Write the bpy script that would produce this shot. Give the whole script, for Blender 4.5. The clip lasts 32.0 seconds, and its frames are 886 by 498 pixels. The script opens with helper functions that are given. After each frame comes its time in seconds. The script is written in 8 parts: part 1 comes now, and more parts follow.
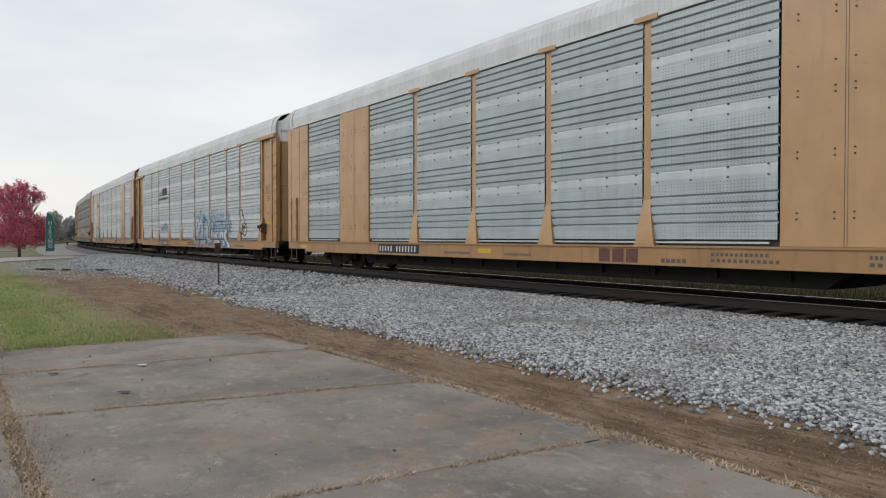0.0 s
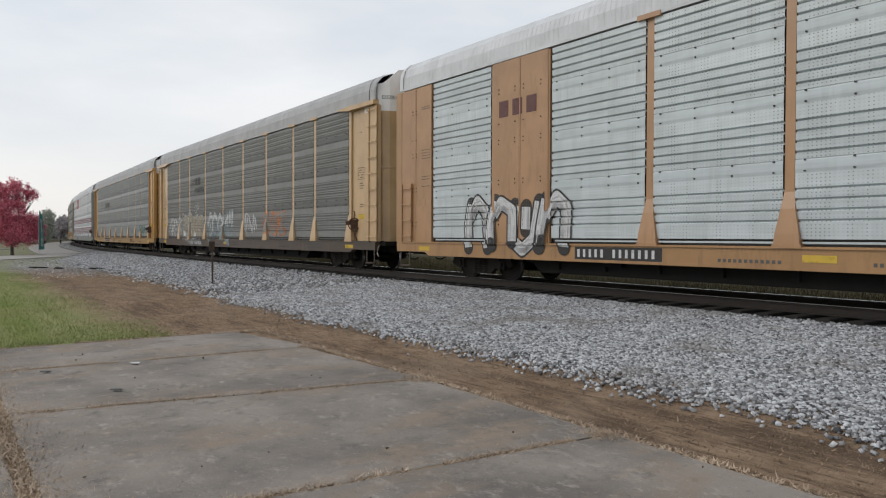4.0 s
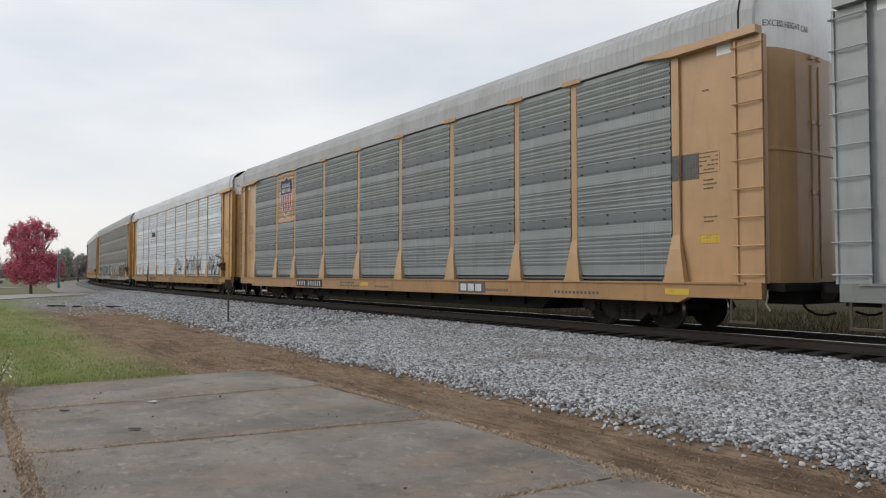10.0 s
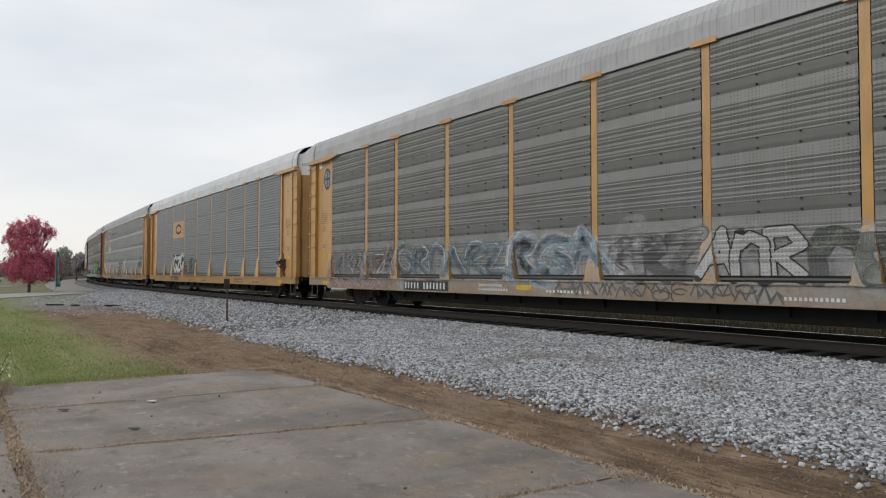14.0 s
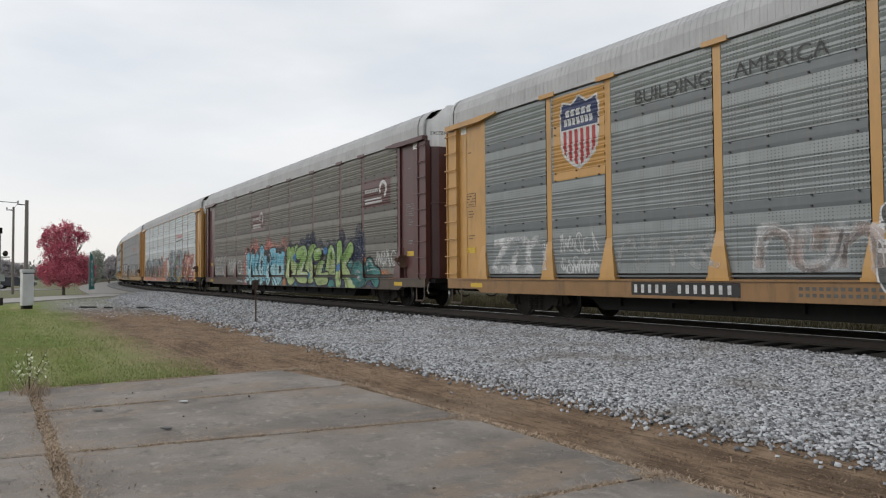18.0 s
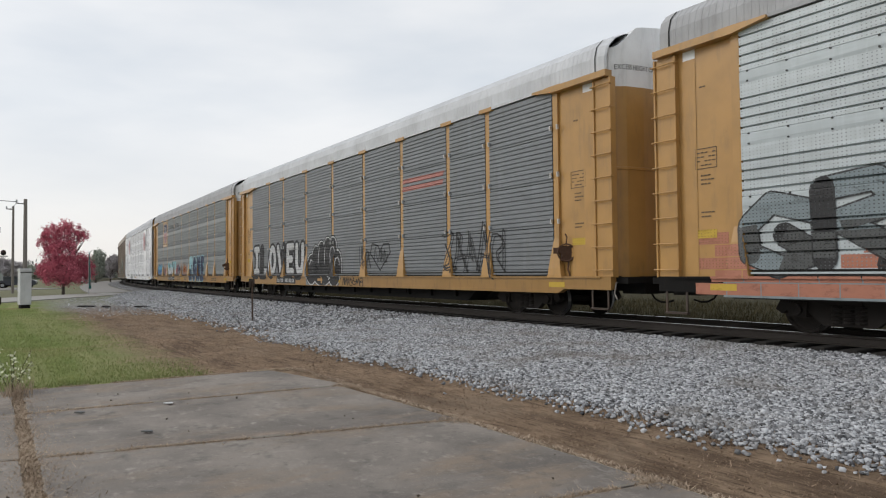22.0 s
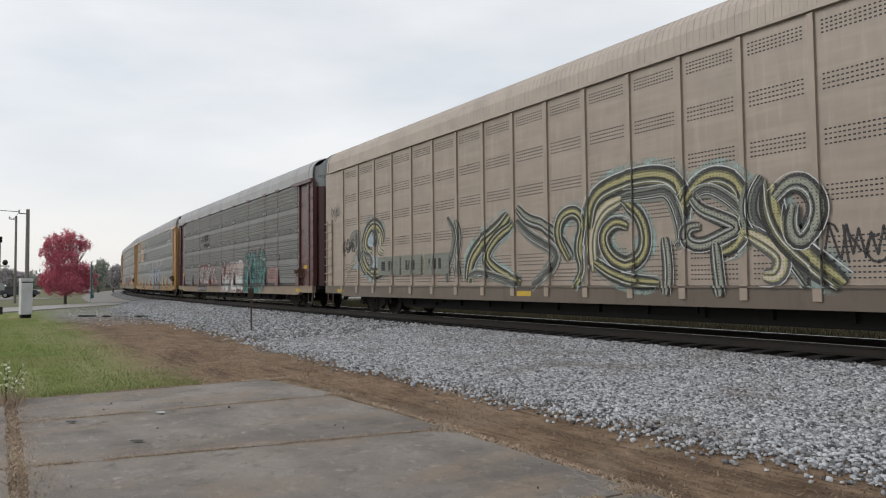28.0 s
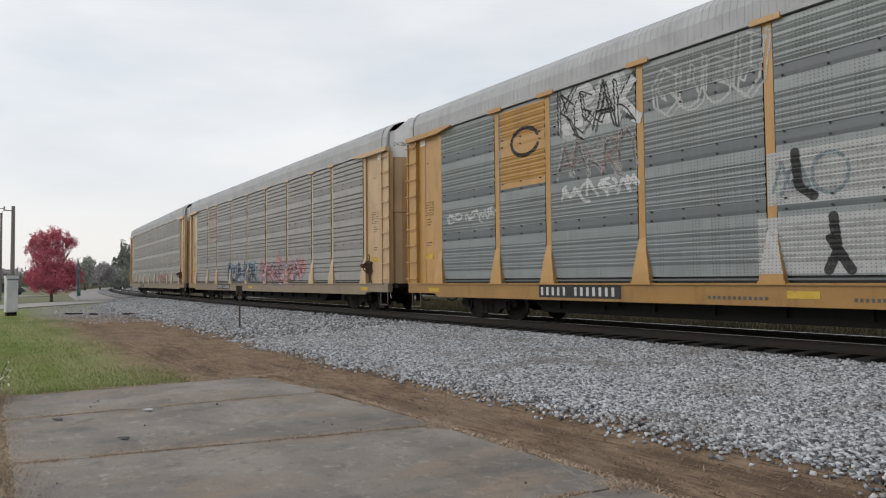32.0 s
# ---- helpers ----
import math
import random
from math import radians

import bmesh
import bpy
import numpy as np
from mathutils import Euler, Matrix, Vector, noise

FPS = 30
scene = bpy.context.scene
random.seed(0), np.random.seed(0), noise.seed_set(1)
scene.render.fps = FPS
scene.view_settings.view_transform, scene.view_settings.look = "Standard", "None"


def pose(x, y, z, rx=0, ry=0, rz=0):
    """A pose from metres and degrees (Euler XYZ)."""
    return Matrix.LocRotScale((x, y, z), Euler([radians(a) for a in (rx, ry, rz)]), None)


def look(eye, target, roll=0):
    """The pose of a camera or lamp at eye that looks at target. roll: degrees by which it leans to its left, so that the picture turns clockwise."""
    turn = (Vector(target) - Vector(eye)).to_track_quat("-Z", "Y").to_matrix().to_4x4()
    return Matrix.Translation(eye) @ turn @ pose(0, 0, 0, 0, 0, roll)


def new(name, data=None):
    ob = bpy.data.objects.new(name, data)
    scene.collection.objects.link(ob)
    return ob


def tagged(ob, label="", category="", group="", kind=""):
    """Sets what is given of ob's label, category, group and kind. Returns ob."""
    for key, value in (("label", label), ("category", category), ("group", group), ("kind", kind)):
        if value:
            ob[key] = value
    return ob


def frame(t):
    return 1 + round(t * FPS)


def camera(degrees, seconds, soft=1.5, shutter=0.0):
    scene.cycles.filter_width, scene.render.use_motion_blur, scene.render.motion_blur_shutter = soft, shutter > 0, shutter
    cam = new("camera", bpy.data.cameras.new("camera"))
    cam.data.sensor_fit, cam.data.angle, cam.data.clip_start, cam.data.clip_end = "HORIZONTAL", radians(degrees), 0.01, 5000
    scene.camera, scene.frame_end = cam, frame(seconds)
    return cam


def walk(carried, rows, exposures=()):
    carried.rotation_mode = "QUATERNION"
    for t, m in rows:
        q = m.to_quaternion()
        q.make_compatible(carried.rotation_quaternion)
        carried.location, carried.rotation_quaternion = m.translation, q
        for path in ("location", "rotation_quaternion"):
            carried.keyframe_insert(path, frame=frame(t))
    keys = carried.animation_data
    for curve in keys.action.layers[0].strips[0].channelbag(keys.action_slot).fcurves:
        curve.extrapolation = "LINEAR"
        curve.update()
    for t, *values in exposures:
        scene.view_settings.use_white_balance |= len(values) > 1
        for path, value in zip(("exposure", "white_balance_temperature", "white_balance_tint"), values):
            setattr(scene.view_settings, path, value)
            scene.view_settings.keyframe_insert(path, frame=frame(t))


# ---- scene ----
cam = camera(64.3, 32.0, soft=1.15)
# seconds, eye x y z, yaw, pitch, lean (radians)
ROWS = [
    (0, -0.034, 0.043, 1.599, 0.6168, -0.0166, 0.0007),
    (0.5, -0.035, 0.054, 1.596, 0.6227, -0.0173, 0.0025),
    (1, -0.035, 0.051, 1.602, 0.6238, -0.0173, 0.0032),
    (1.5, -0.028, 0.066, 1.602, 0.6236, -0.0176, 0.0026),
    (2, -0.028, 0.053, 1.603, 0.6248, -0.0183, 0.0028),
    (2.5, -0.027, 0.057, 1.602, 0.6243, -0.0183, 0.0027),
    (3, -0.032, 0.063, 1.609, 0.6238, -0.0179, 0.0023),
    (3.5, -0.026, 0.059, 1.598, 0.6242, -0.0174, 0.0033),
    (5.5, -0.009, 0.027, 1.580, 0.6222, -0.0167, 0.0014),
    (6, -0.001, 0.019, 1.598, 0.6142, 0.0142, 0.0046),
    (6.5, 0.015, -0.008, 1.608, 0.6154, 0.0399, 0.0075),
    (7, 0.015, -0.010, 1.610, 0.6151, 0.0435, 0.0057),
    (7.5, 0.025, -0.014, 1.607, 0.6088, 0.0429, 0.0021),
    (8, 0.016, -0.008, 1.601, 0.5991, 0.0366, -0.0033),
    (8.5, 0.015, -0.003, 1.599, 0.6025, 0.0361, -0.0010),
    (9, 0.006, 0.002, 1.606, 0.6039, 0.0345, -0.0012),
    (9.5, 0.000, 0.001, 1.604, 0.6046, 0.0346, -0.0011),
    (10, 0.000, 0.000, 1.600, 0.6046, 0.0350, -0.0005),
    (10.5, -0.001, -0.004, 1.600, 0.6050, 0.0350, -0.0004),
    (11, 0.002, -0.009, 1.603, 0.6051, 0.0359, -0.0000),
    (11.5, 0.005, -0.015, 1.611, 0.6053, 0.0346, -0.0004),
    (12, -0.000, -0.013, 1.609, 0.6057, 0.0346, -0.0003),
    (12.5, -0.003, -0.010, 1.608, 0.6058, 0.0347, -0.0003),
    (13, -0.002, -0.018, 1.603, 0.6064, 0.0352, 0.0015),
    (13.5, -0.009, -0.010, 1.601, 0.6065, 0.0350, 0.0010),
    (14, -0.011, -0.008, 1.605, 0.6065, 0.0341, 0.0011),
    (14.5, -0.012, -0.009, 1.607, 0.6067, 0.0336, 0.0004),
    (16.5, -0.021, -0.007, 1.605, 0.5972, 0.0265, -0.0057),
    (17, -0.017, -0.022, 1.604, 0.5821, 0.0320, -0.0082),
    (17.5, -0.021, -0.009, 1.611, 0.5679, 0.0344, -0.0113),
    (18, -0.017, -0.009, 1.606, 0.5698, 0.0338, -0.0077),
    (18.5, -0.020, -0.008, 1.599, 0.5692, 0.0338, -0.0071),
    (19, -0.023, 0.010, 1.598, 0.5608, 0.0293, -0.0130),
    (19.5, 0.013, 0.060, 1.598, 0.5604, 0.0289, -0.0119),
    (20, 0.042, 0.126, 1.598, 0.5557, 0.0280, -0.0139),
    (20.5, 0.040, 0.154, 1.595, 0.5512, 0.0261, -0.0134),
    (21, -0.038, 0.174, 1.589, 0.5556, 0.0267, -0.0122),
    (21.5, -0.138, 0.182, 1.593, 0.5626, 0.0280, -0.0107),
    (22, -0.157, 0.232, 1.596, 0.5667, 0.0314, -0.0101),
    (22.5, -0.083, 0.318, 1.586, 0.5633, 0.0383, -0.0093),
    (23, -0.055, 0.350, 1.586, 0.5579, 0.0472, -0.0093),
    (23.5, -0.062, 0.346, 1.590, 0.5593, 0.0469, -0.0103),
    (24, -0.069, 0.353, 1.587, 0.5600, 0.0461, -0.0115),
    (24.5, -0.064, 0.338, 1.583, 0.5602, 0.0469, -0.0097),
    (25, -0.063, 0.342, 1.590, 0.5599, 0.0450, -0.0112),
    (25.5, -0.065, 0.339, 1.591, 0.5606, 0.0449, -0.0112),
    (27.5, -0.061, 0.329, 1.592, 0.5615, 0.0450, -0.0107),
    (28, -0.066, 0.337, 1.590, 0.5627, 0.0451, -0.0107),
    (28.5, -0.071, 0.333, 1.588, 0.5646, 0.0454, -0.0099),
    (29, -0.075, 0.325, 1.576, 0.5657, 0.0461, -0.0087),
    (29.5, -0.080, 0.334, 1.580, 0.5652, 0.0448, -0.0086),
    (30, -0.079, 0.337, 1.576, 0.5644, 0.0439, -0.0081),
    (30.5, -0.068, 0.331, 1.576, 0.5652, 0.0428, -0.0111),
    (31, -0.079, 0.319, 1.577, 0.5659, 0.0442, -0.0073),
    (31.5, -0.069, 0.324, 1.576, 0.5667, 0.0429, -0.0109),
    (32, -0.053, 0.337, 1.577, 0.5779, 0.0419, -0.0103),
]


def aim(x, y, z, yaw, pitch, lean):
    way = (-math.cos(yaw) * math.cos(pitch), math.sin(yaw) * math.cos(pitch), math.sin(pitch))
    return look((x, y, z), (x + way[0] * 50, y + way[1] * 50, z + way[2] * 50), math.degrees(lean))


PATH = [(r[0], aim(*r[1:])) for r in ROWS]
walk(cam, PATH)

# ---- world, sun ----
world = bpy.data.worlds.new("overcast")
scene.world = world
world.use_nodes = True
wn, wl = world.node_tree.nodes, world.node_tree.links
wn.clear()
SUN_EL, SUN_AZ = radians(34), radians(238)
sky = wn.new("ShaderNodeTexSky")
sky.sky_type, sky.sun_disc, sky.sun_elevation, sky.sun_rotation = "NISHITA", False, SUN_EL, radians(90) - SUN_AZ
sky_bg = wn.new("ShaderNodeBackground")
sky_bg.inputs["Strength"].default_value = 0.0175
wl.new(sky.outputs[0], sky_bg.inputs[0])
# a closed cloud deck: soft bands, thinner and brighter towards the hidden sun's side and the horizon
coord = wn.new("ShaderNodeTexCoord")
mapping = wn.new("ShaderNodeMapping")
mapping.inputs["Scale"].default_value = (1.6, 1.6, 5.5)
wl.new(coord.outputs["Generated"], mapping.inputs[0])
cl = wn.new("ShaderNodeTexNoise")
cl.inputs["Scale"].default_value, cl.inputs["Detail"].default_value, cl.inputs["Roughness"].default_value = 1.3, 5, 0.5
wl.new(mapping.outputs[0], cl.inputs["Vector"])
ramp = wn.new("ShaderNodeValToRGB")
ramp.color_ramp.elements[0].position, ramp.color_ramp.elements[0].color = 0.32, (0.66, 0.695, 0.735, 1)
ramp.color_ramp.elements[1].position, ramp.color_ramp.elements[1].color = 0.62, (0.86, 0.86, 0.86, 1)
wl.new(cl.outputs["Fac"], ramp.inputs[0])
skyline = wn.new("ShaderNodeSeparateXYZ")
wl.new(coord.outputs["Generated"], skyline.inputs[0])
low = wn.new("ShaderNodeMapRange")
low.inputs["From Min"].default_value, low.inputs["From Max"].default_value = 0.0, 0.22
low.inputs["To Min"].default_value, low.inputs["To Max"].default_value = 0.75, 0.0
wl.new(skyline.outputs["Z"], low.inputs["Value"])
warm = wn.new("ShaderNodeMix")
warm.data_type = "RGBA"
warm.inputs["B"].default_value = (0.80, 0.765, 0.75, 1)
wl.new(low.outputs["Result"], warm.inputs["Factor"])
wl.new(ramp.outputs[0], warm.inputs["A"])
cloud_bg = wn.new("ShaderNodeBackground")
cloud_bg.inputs["Strength"].default_value = 0.985
wl.new(warm.outputs["Result"], cloud_bg.inputs[0])
both = wn.new("ShaderNodeAddShader")
wl.new(sky_bg.outputs[0], both.inputs[0])
wl.new(cloud_bg.outputs[0], both.inputs[1])
wout = wn.new("ShaderNodeOutputWorld")
wl.new(both.outputs[0], wout.inputs[0])
sun_data = bpy.data.lights.new("sun", "SUN")
sun_data.energy, sun_data.angle, sun_data.color = 1.15, radians(25), (1.0, 0.95, 0.89)
sun = new("sun", sun_data)
sun.matrix_world = look((60 * math.cos(SUN_AZ), 60 * math.sin(SUN_AZ), 60 * math.tan(SUN_EL)), (0, 0, 0))
scene.view_settings.exposure = 0.0

# ---- plan ----
RAIL_Z = 0.45          # top of the rail over the pavement
TRACK_Y = 13.05        # centre line of the straight track
CURVE_X, CURVE_R = -35.0, 714.0
BODY, PITCH = 27.36, 28.432
HALF = BODY / 2


def on_track(s):
    """Place and heading on the centre line, s metres along it (0 abreast of the camera, train runs to +s)."""
    if s >= CURVE_X:
        return s, TRACK_Y, 0.0
    a = (CURVE_X - s) / CURVE_R
    return CURVE_X - CURVE_R * math.sin(a), TRACK_Y + CURVE_R * (1 - math.cos(a)), -a


def track_y(x):
    if x >= CURVE_X:
        return TRACK_Y
    d = min(CURVE_X - x, CURVE_R * 0.95)
    return TRACK_Y + CURVE_R - math.sqrt(CURVE_R ** 2 - d * d)


def car_pose(k, t):
    rear = -27.097 + 16.405 * t - 0.00522 * t * t - PITCH * k
    a, b = on_track(rear + HALF - 10.1), on_track(rear + HALF + 10.1)
    return pose((a[0] + b[0]) / 2, (a[1] + b[1]) / 2, RAIL_Z, 0, 0, math.degrees(math.atan2(b[1] - a[1], b[0] - a[0])))


# ---- materials ----
def nodes_of(name):
    m = bpy.data.materials.new(name)
    m.use_nodes = True
    t = m.node_tree
    return m, t.nodes, t.links, t.nodes["Principled BSDF"]


def mixer(n, l, a, b, fac, mode="MIX"):
    x = n.new("ShaderNodeMix")
    x.data_type, x.blend_type = "RGBA", mode
    for sock, v in ((x.inputs["Factor"], fac), (x.inputs["A"], a), (x.inputs["B"], b)):
        if hasattr(v, "is_linked"):
            l.new(v, sock)
        else:
            sock.default_value = v if isinstance(v, (int, float)) else (*v, 1)
    return x.outputs["Result"]


def tex_noise(n, l, scale, detail=4, rough=0.55, stretch=(1, 1, 1), space="Object"):
    c, m, t = n.new("ShaderNodeTexCoord"), n.new("ShaderNodeMapping"), n.new("ShaderNodeTexNoise")
    m.inputs["Scale"].default_value = stretch
    info = n.new("ShaderNodeObjectInfo")
    shift = n.new("ShaderNodeMath")
    shift.operation = "MULTIPLY"
    shift.inputs[1].default_value = 37.0
    l.new(info.outputs["Random"], shift.inputs[0])
    l.new(shift.outputs[0], m.inputs["Location"])
    l.new(c.outputs[space], m.inputs[0])
    t.inputs["Scale"].default_value, t.inputs["Detail"].default_value, t.inputs["Roughness"].default_value = scale, detail, rough
    l.new(m.outputs[0], t.inputs["Vector"])
    return t.outputs["Fac"]


def ramp_of(n, l, fac, lo, hi, c0=(0, 0, 0), c1=(1, 1, 1)):
    r = n.new("ShaderNodeValToRGB")
    e = r.color_ramp.elements
    e[0].position, e[1].position = lo, hi
    e[0].color, e[1].color = (*c0, 1), (*c1, 1)
    l.new(fac, r.inputs[0])
    return r.outputs[0]


def bump_of(n, l, b, fac, dist, strength=0.6):
    x = n.new("ShaderNodeBump")
    x.inputs["Distance"].default_value, x.inputs["Strength"].default_value = dist, strength
    l.new(fac, x.inputs["Height"])
    l.new(x.outputs[0], b.inputs["Normal"])


MATS = {}
INKS = {}


def paint(name, color, grime=(0.10, 0.085, 0.07), dirt=0.5, rough=0.32, metal=0.0, rust=0.25, shine=0.5):
    """Weathered railcar paint: rain streaks, dust, chips of rust."""
    if name in MATS:
        return MATS[name]
    m, n, l, b = nodes_of(name)
    streak = tex_noise(n, l, 1.0, 6, 0.68, (4.5, 4.5, 0.9))
    cloud = tex_noise(n, l, 1.3, 4, 0.55)
    fine = tex_noise(n, l, 40, 3, 0.6)
    chips = tex_noise(n, l, 6, 8, 0.75)
    dark = tuple(c * 0.80 for c in color)
    col = mixer(n, l, color, dark, ramp_of(n, l, cloud, 0.35, 0.75))
    s = n.new("ShaderNodeMath")
    s.operation = "MULTIPLY"
    s.inputs[1].default_value = dirt
    l.new(ramp_of(n, l, streak, 0.52, 0.80), s.inputs[0])
    col = mixer(n, l, col, grime, s.outputs[0])
    r = n.new("ShaderNodeMath")
    r.operation = "MULTIPLY"
    r.inputs[1].default_value = rust
    l.new(ramp_of(n, l, chips, 0.63, 0.70), r.inputs[0])
    col = mixer(n, l, col, (0.11, 0.045, 0.02), r.outputs[0])
    l.new(col, b.inputs["Base Color"])
    b.inputs["Roughness"].default_value, b.inputs["Metallic"].default_value = rough, metal
    b.inputs["Specular IOR Level"].default_value = shine
    bump_of(n, l, b, fine, 0.002, 0.3)
    MATS[name] = m
    return m


PLAINBAND = {}


def panel_paint(name, color, grime=(0.12, 0.115, 0.09), dirt=0.6, metal=0.1, holes=0.5, gloss=0.45, band=None):
    """Perforated corrugated sheet: rows of small holes, soot and runs, faded zinc."""
    if name in MATS:
        return MATS[name]
    m, n, l, b = nodes_of(name)
    c = n.new("ShaderNodeTexCoord")
    sep = n.new("ShaderNodeSeparateXYZ")
    l.new(c.outputs["Object"], sep.inputs[0])

    def math_node(op, a, v):
        q = n.new("ShaderNodeMath")
        q.operation = op
        for i, s in enumerate((a, v)):
            if s is None:
                continue
            if hasattr(s, "is_linked"):
                l.new(s, q.inputs[i])
            else:
                q.inputs[i].default_value = s
        return q.outputs[0]

    sx = math_node("SINE", math_node("MULTIPLY", sep.outputs["X"], 2 * math.pi / 0.07), None)
    sz = math_node("SINE", math_node("MULTIPLY", sep.outputs["Z"], 2 * math.pi / 0.058), None)
    dot = math_node("GREATER_THAN", math_node("MULTIPLY", math_node("MAXIMUM", sx, 0.0), math_node("MAXIMUM", sz, 0.0)), 0.42)
    column = math_node("GREATER_THAN", tex_noise(n, l, 1.0, 2, 0.5, (4.5, 1, 0.10)), 0.52)
    dot = math_node("MULTIPLY", math_node("MULTIPLY", dot, math_node("MAXIMUM", column, 0.35)), holes)
    streak = tex_noise(n, l, 1.0, 5, 0.62, (4, 4, 0.7))
    cloud = tex_noise(n, l, 0.9, 4, 0.6, (1, 1, 2.2))
    rows_of = tex_noise(n, l, 1.0, 3, 0.6, (0.5, 0.5, 7.0))
    fine = tex_noise(n, l, 30, 3, 0.6)
    info = n.new("ShaderNodeObjectInfo")
    dark = tuple(v * 0.80 for v in color)
    col = mixer(n, l, color, dark, ramp_of(n, l, cloud, 0.3, 0.72))
    tone = math_node("MULTIPLY", info.outputs["Random"], 0.30)
    col = mixer(n, l, col, dark, tone)
    col = mixer(n, l, col, tuple(min(1.0, v * 1.14) for v in color), ramp_of(n, l, rows_of, 0.45, 0.7, (0, 0, 0), (0.55, 0.55, 0.55)))
    col = mixer(n, l, col, grime, math_node("MULTIPLY", ramp_of(n, l, streak, 0.46, 0.84), dirt * 0.8))
    wash = tex_noise(n, l, 1.0, 4, 0.6, (8, 8, 0.8))
    col = mixer(n, l, col, tuple(min(1.0, v * (1.3 if color[1] < 0.265 else 1.1)) for v in color), ramp_of(n, l, wash, 0.54, 0.70, (0, 0, 0), (0.35, 0.35, 0.35)))
    col = mixer(n, l, col, (0.035, 0.035, 0.035), dot)
    l.new(col, b.inputs["Base Color"])
    b.inputs["Roughness"].default_value, b.inputs["Metallic"].default_value = gloss, metal
    b.inputs["Specular IOR Level"].default_value = 0.7
    bump_of(n, l, b, fine, 0.002, 0.25)
    MATS[name] = m
    if band:
        PLAINBAND[name] = panel_paint(name + "_plain_strip", band, grime, dirt * 0.8, metal, 0.0, gloss + 0.1)
    return m


def plain(name, color, rough=0.6, metal=0.0, vary=0.3, scale=8):
    if name in MATS:
        return MATS[name]
    m, n, l, b = nodes_of(name)
    f = tex_noise(n, l, scale, 5, 0.6)
    col = mixer(n, l, color, tuple(c * (1 - vary) for c in color), f)
    l.new(col, b.inputs["Base Color"])
    b.inputs["Roughness"].default_value, b.inputs["Metallic"].default_value = rough, metal
    bump_of(n, l, b, f, 0.003, 0.3)
    MATS[name] = m
    return m


def leafy(name, c0, c1, rough=0.6):
    if name in MATS:
        return MATS[name]
    m, n, l, b = nodes_of(name)
    g = n.new("ShaderNodeNewGeometry")
    col = mixer(n, l, c0, c1, g.outputs["Random Per Island"])
    drift = tex_noise(n, l, 0.7, 4, 0.6)
    col = mixer(n, l, col, tuple(min(1.0, v * 1.35) for v in c1), ramp_of(n, l, drift, 0.48, 0.68, (0, 0, 0), (0.55, 0.55, 0.55)))
    l.new(col, b.inputs["Base Color"])
    b.inputs["Roughness"].default_value = rough
    b.inputs["Specular IOR Level"].default_value = 0.15
    MATS[name] = m
    return m


YELLOW = paint("aged_yellow_paint", (0.445, 0.25, 0.08), dirt=0.40)
DUSTTAN = paint("dusty_brown_tan_paint", (0.37, 0.212, 0.108), grime=(0.13, 0.075, 0.04), dirt=0.5, rust=0.35)
# the weathered yellow again, darkened in the paint because car 1 stands shadowed
DIMYELLOW = paint("weathered_ochre_paint", (0.385, 0.215, 0.085), grime=(0.13, 0.07, 0.035), dirt=0.5, rust=0.4)
TAN = paint("sun_faded_tan_paint", (0.43, 0.262, 0.13), dirt=0.3)
PALETAN = paint("bleached_cream_tan_paint", (0.49, 0.335, 0.185), dirt=0.35)
BROWN = paint("oxide_brown_paint", (0.078, 0.028, 0.028), dirt=0.3)
GREY = paint("light_grey_paint", (0.29, 0.31, 0.315), dirt=0.35)
WHITE = paint("off_white_paint", (0.80, 0.81, 0.82), dirt=0.25, rust=0.12)
TAUPE = paint("taupe_brown_paint", (0.33, 0.27, 0.22), dirt=0.3)
TAUPESILL = paint("dark_taupe_sill", (0.13, 0.105, 0.085), grime=(0.06, 0.05, 0.04), dirt=0.6, rust=0.5)
CREAMEND = paint("dirty_cream_paint", (0.60, 0.56, 0.46), dirt=0.5)
DUSTSILL = paint("dusty_tan_sill", (0.25, 0.19, 0.135), grime=(0.12, 0.09, 0.07), dirt=0.75, rust=0.5)
RUSTSILL = paint("rusty_black_sill", (0.06, 0.043, 0.034), grime=(0.13, 0.075, 0.045), dirt=0.8, rust=0.6)
GREYSILL = paint("grimy_grey_sill", (0.185, 0.195, 0.19), grime=(0.09, 0.085, 0.075), dirt=0.5, rust=0.3)
YELLOWSILL = paint("grimy_yellow_sill", (0.32, 0.178, 0.055), grime=(0.08, 0.05, 0.03), dirt=0.6, rust=0.5)
TANSILL = paint("grimy_tan_sill", (0.34, 0.195, 0.09), grime=(0.09, 0.055, 0.035), dirt=0.6, rust=0.5)
WORNSILL = paint("worn_yellow_sill", (0.24, 0.135, 0.06), grime=(0.07, 0.05, 0.04), dirt=0.85, rust=0.7)
BLACK = paint("grimy_black_paint", (0.009, 0.0085, 0.008), grime=(0.018, 0.015, 0.012), dirt=0.5, rough=0.85, rust=0.1, shine=0.2)
IRON = paint("dark_rusty_iron", (0.019, 0.016, 0.014), grime=(0.045, 0.032, 0.023), dirt=0.6, rough=0.8, shine=0.25)
ZINC_ROOF = paint("galvanised_roof_sheet", (0.585, 0.60, 0.63), dirt=0.22, rough=0.7, metal=0.0, rust=0.05)
DULL_ROOF = paint("sooty_roof_sheet", (0.40, 0.405, 0.42), dirt=0.3, rough=0.75, metal=0.0, rust=0.08)
TAN_ROOF = paint("taupe_roof_sheet", (0.42, 0.365, 0.32), dirt=0.25, rough=0.6)
SILVER = panel_paint("bright_zinc_panel", (0.64, 0.68, 0.72), dirt=0.25, holes=0.7, band=(0.46, 0.50, 0.54))
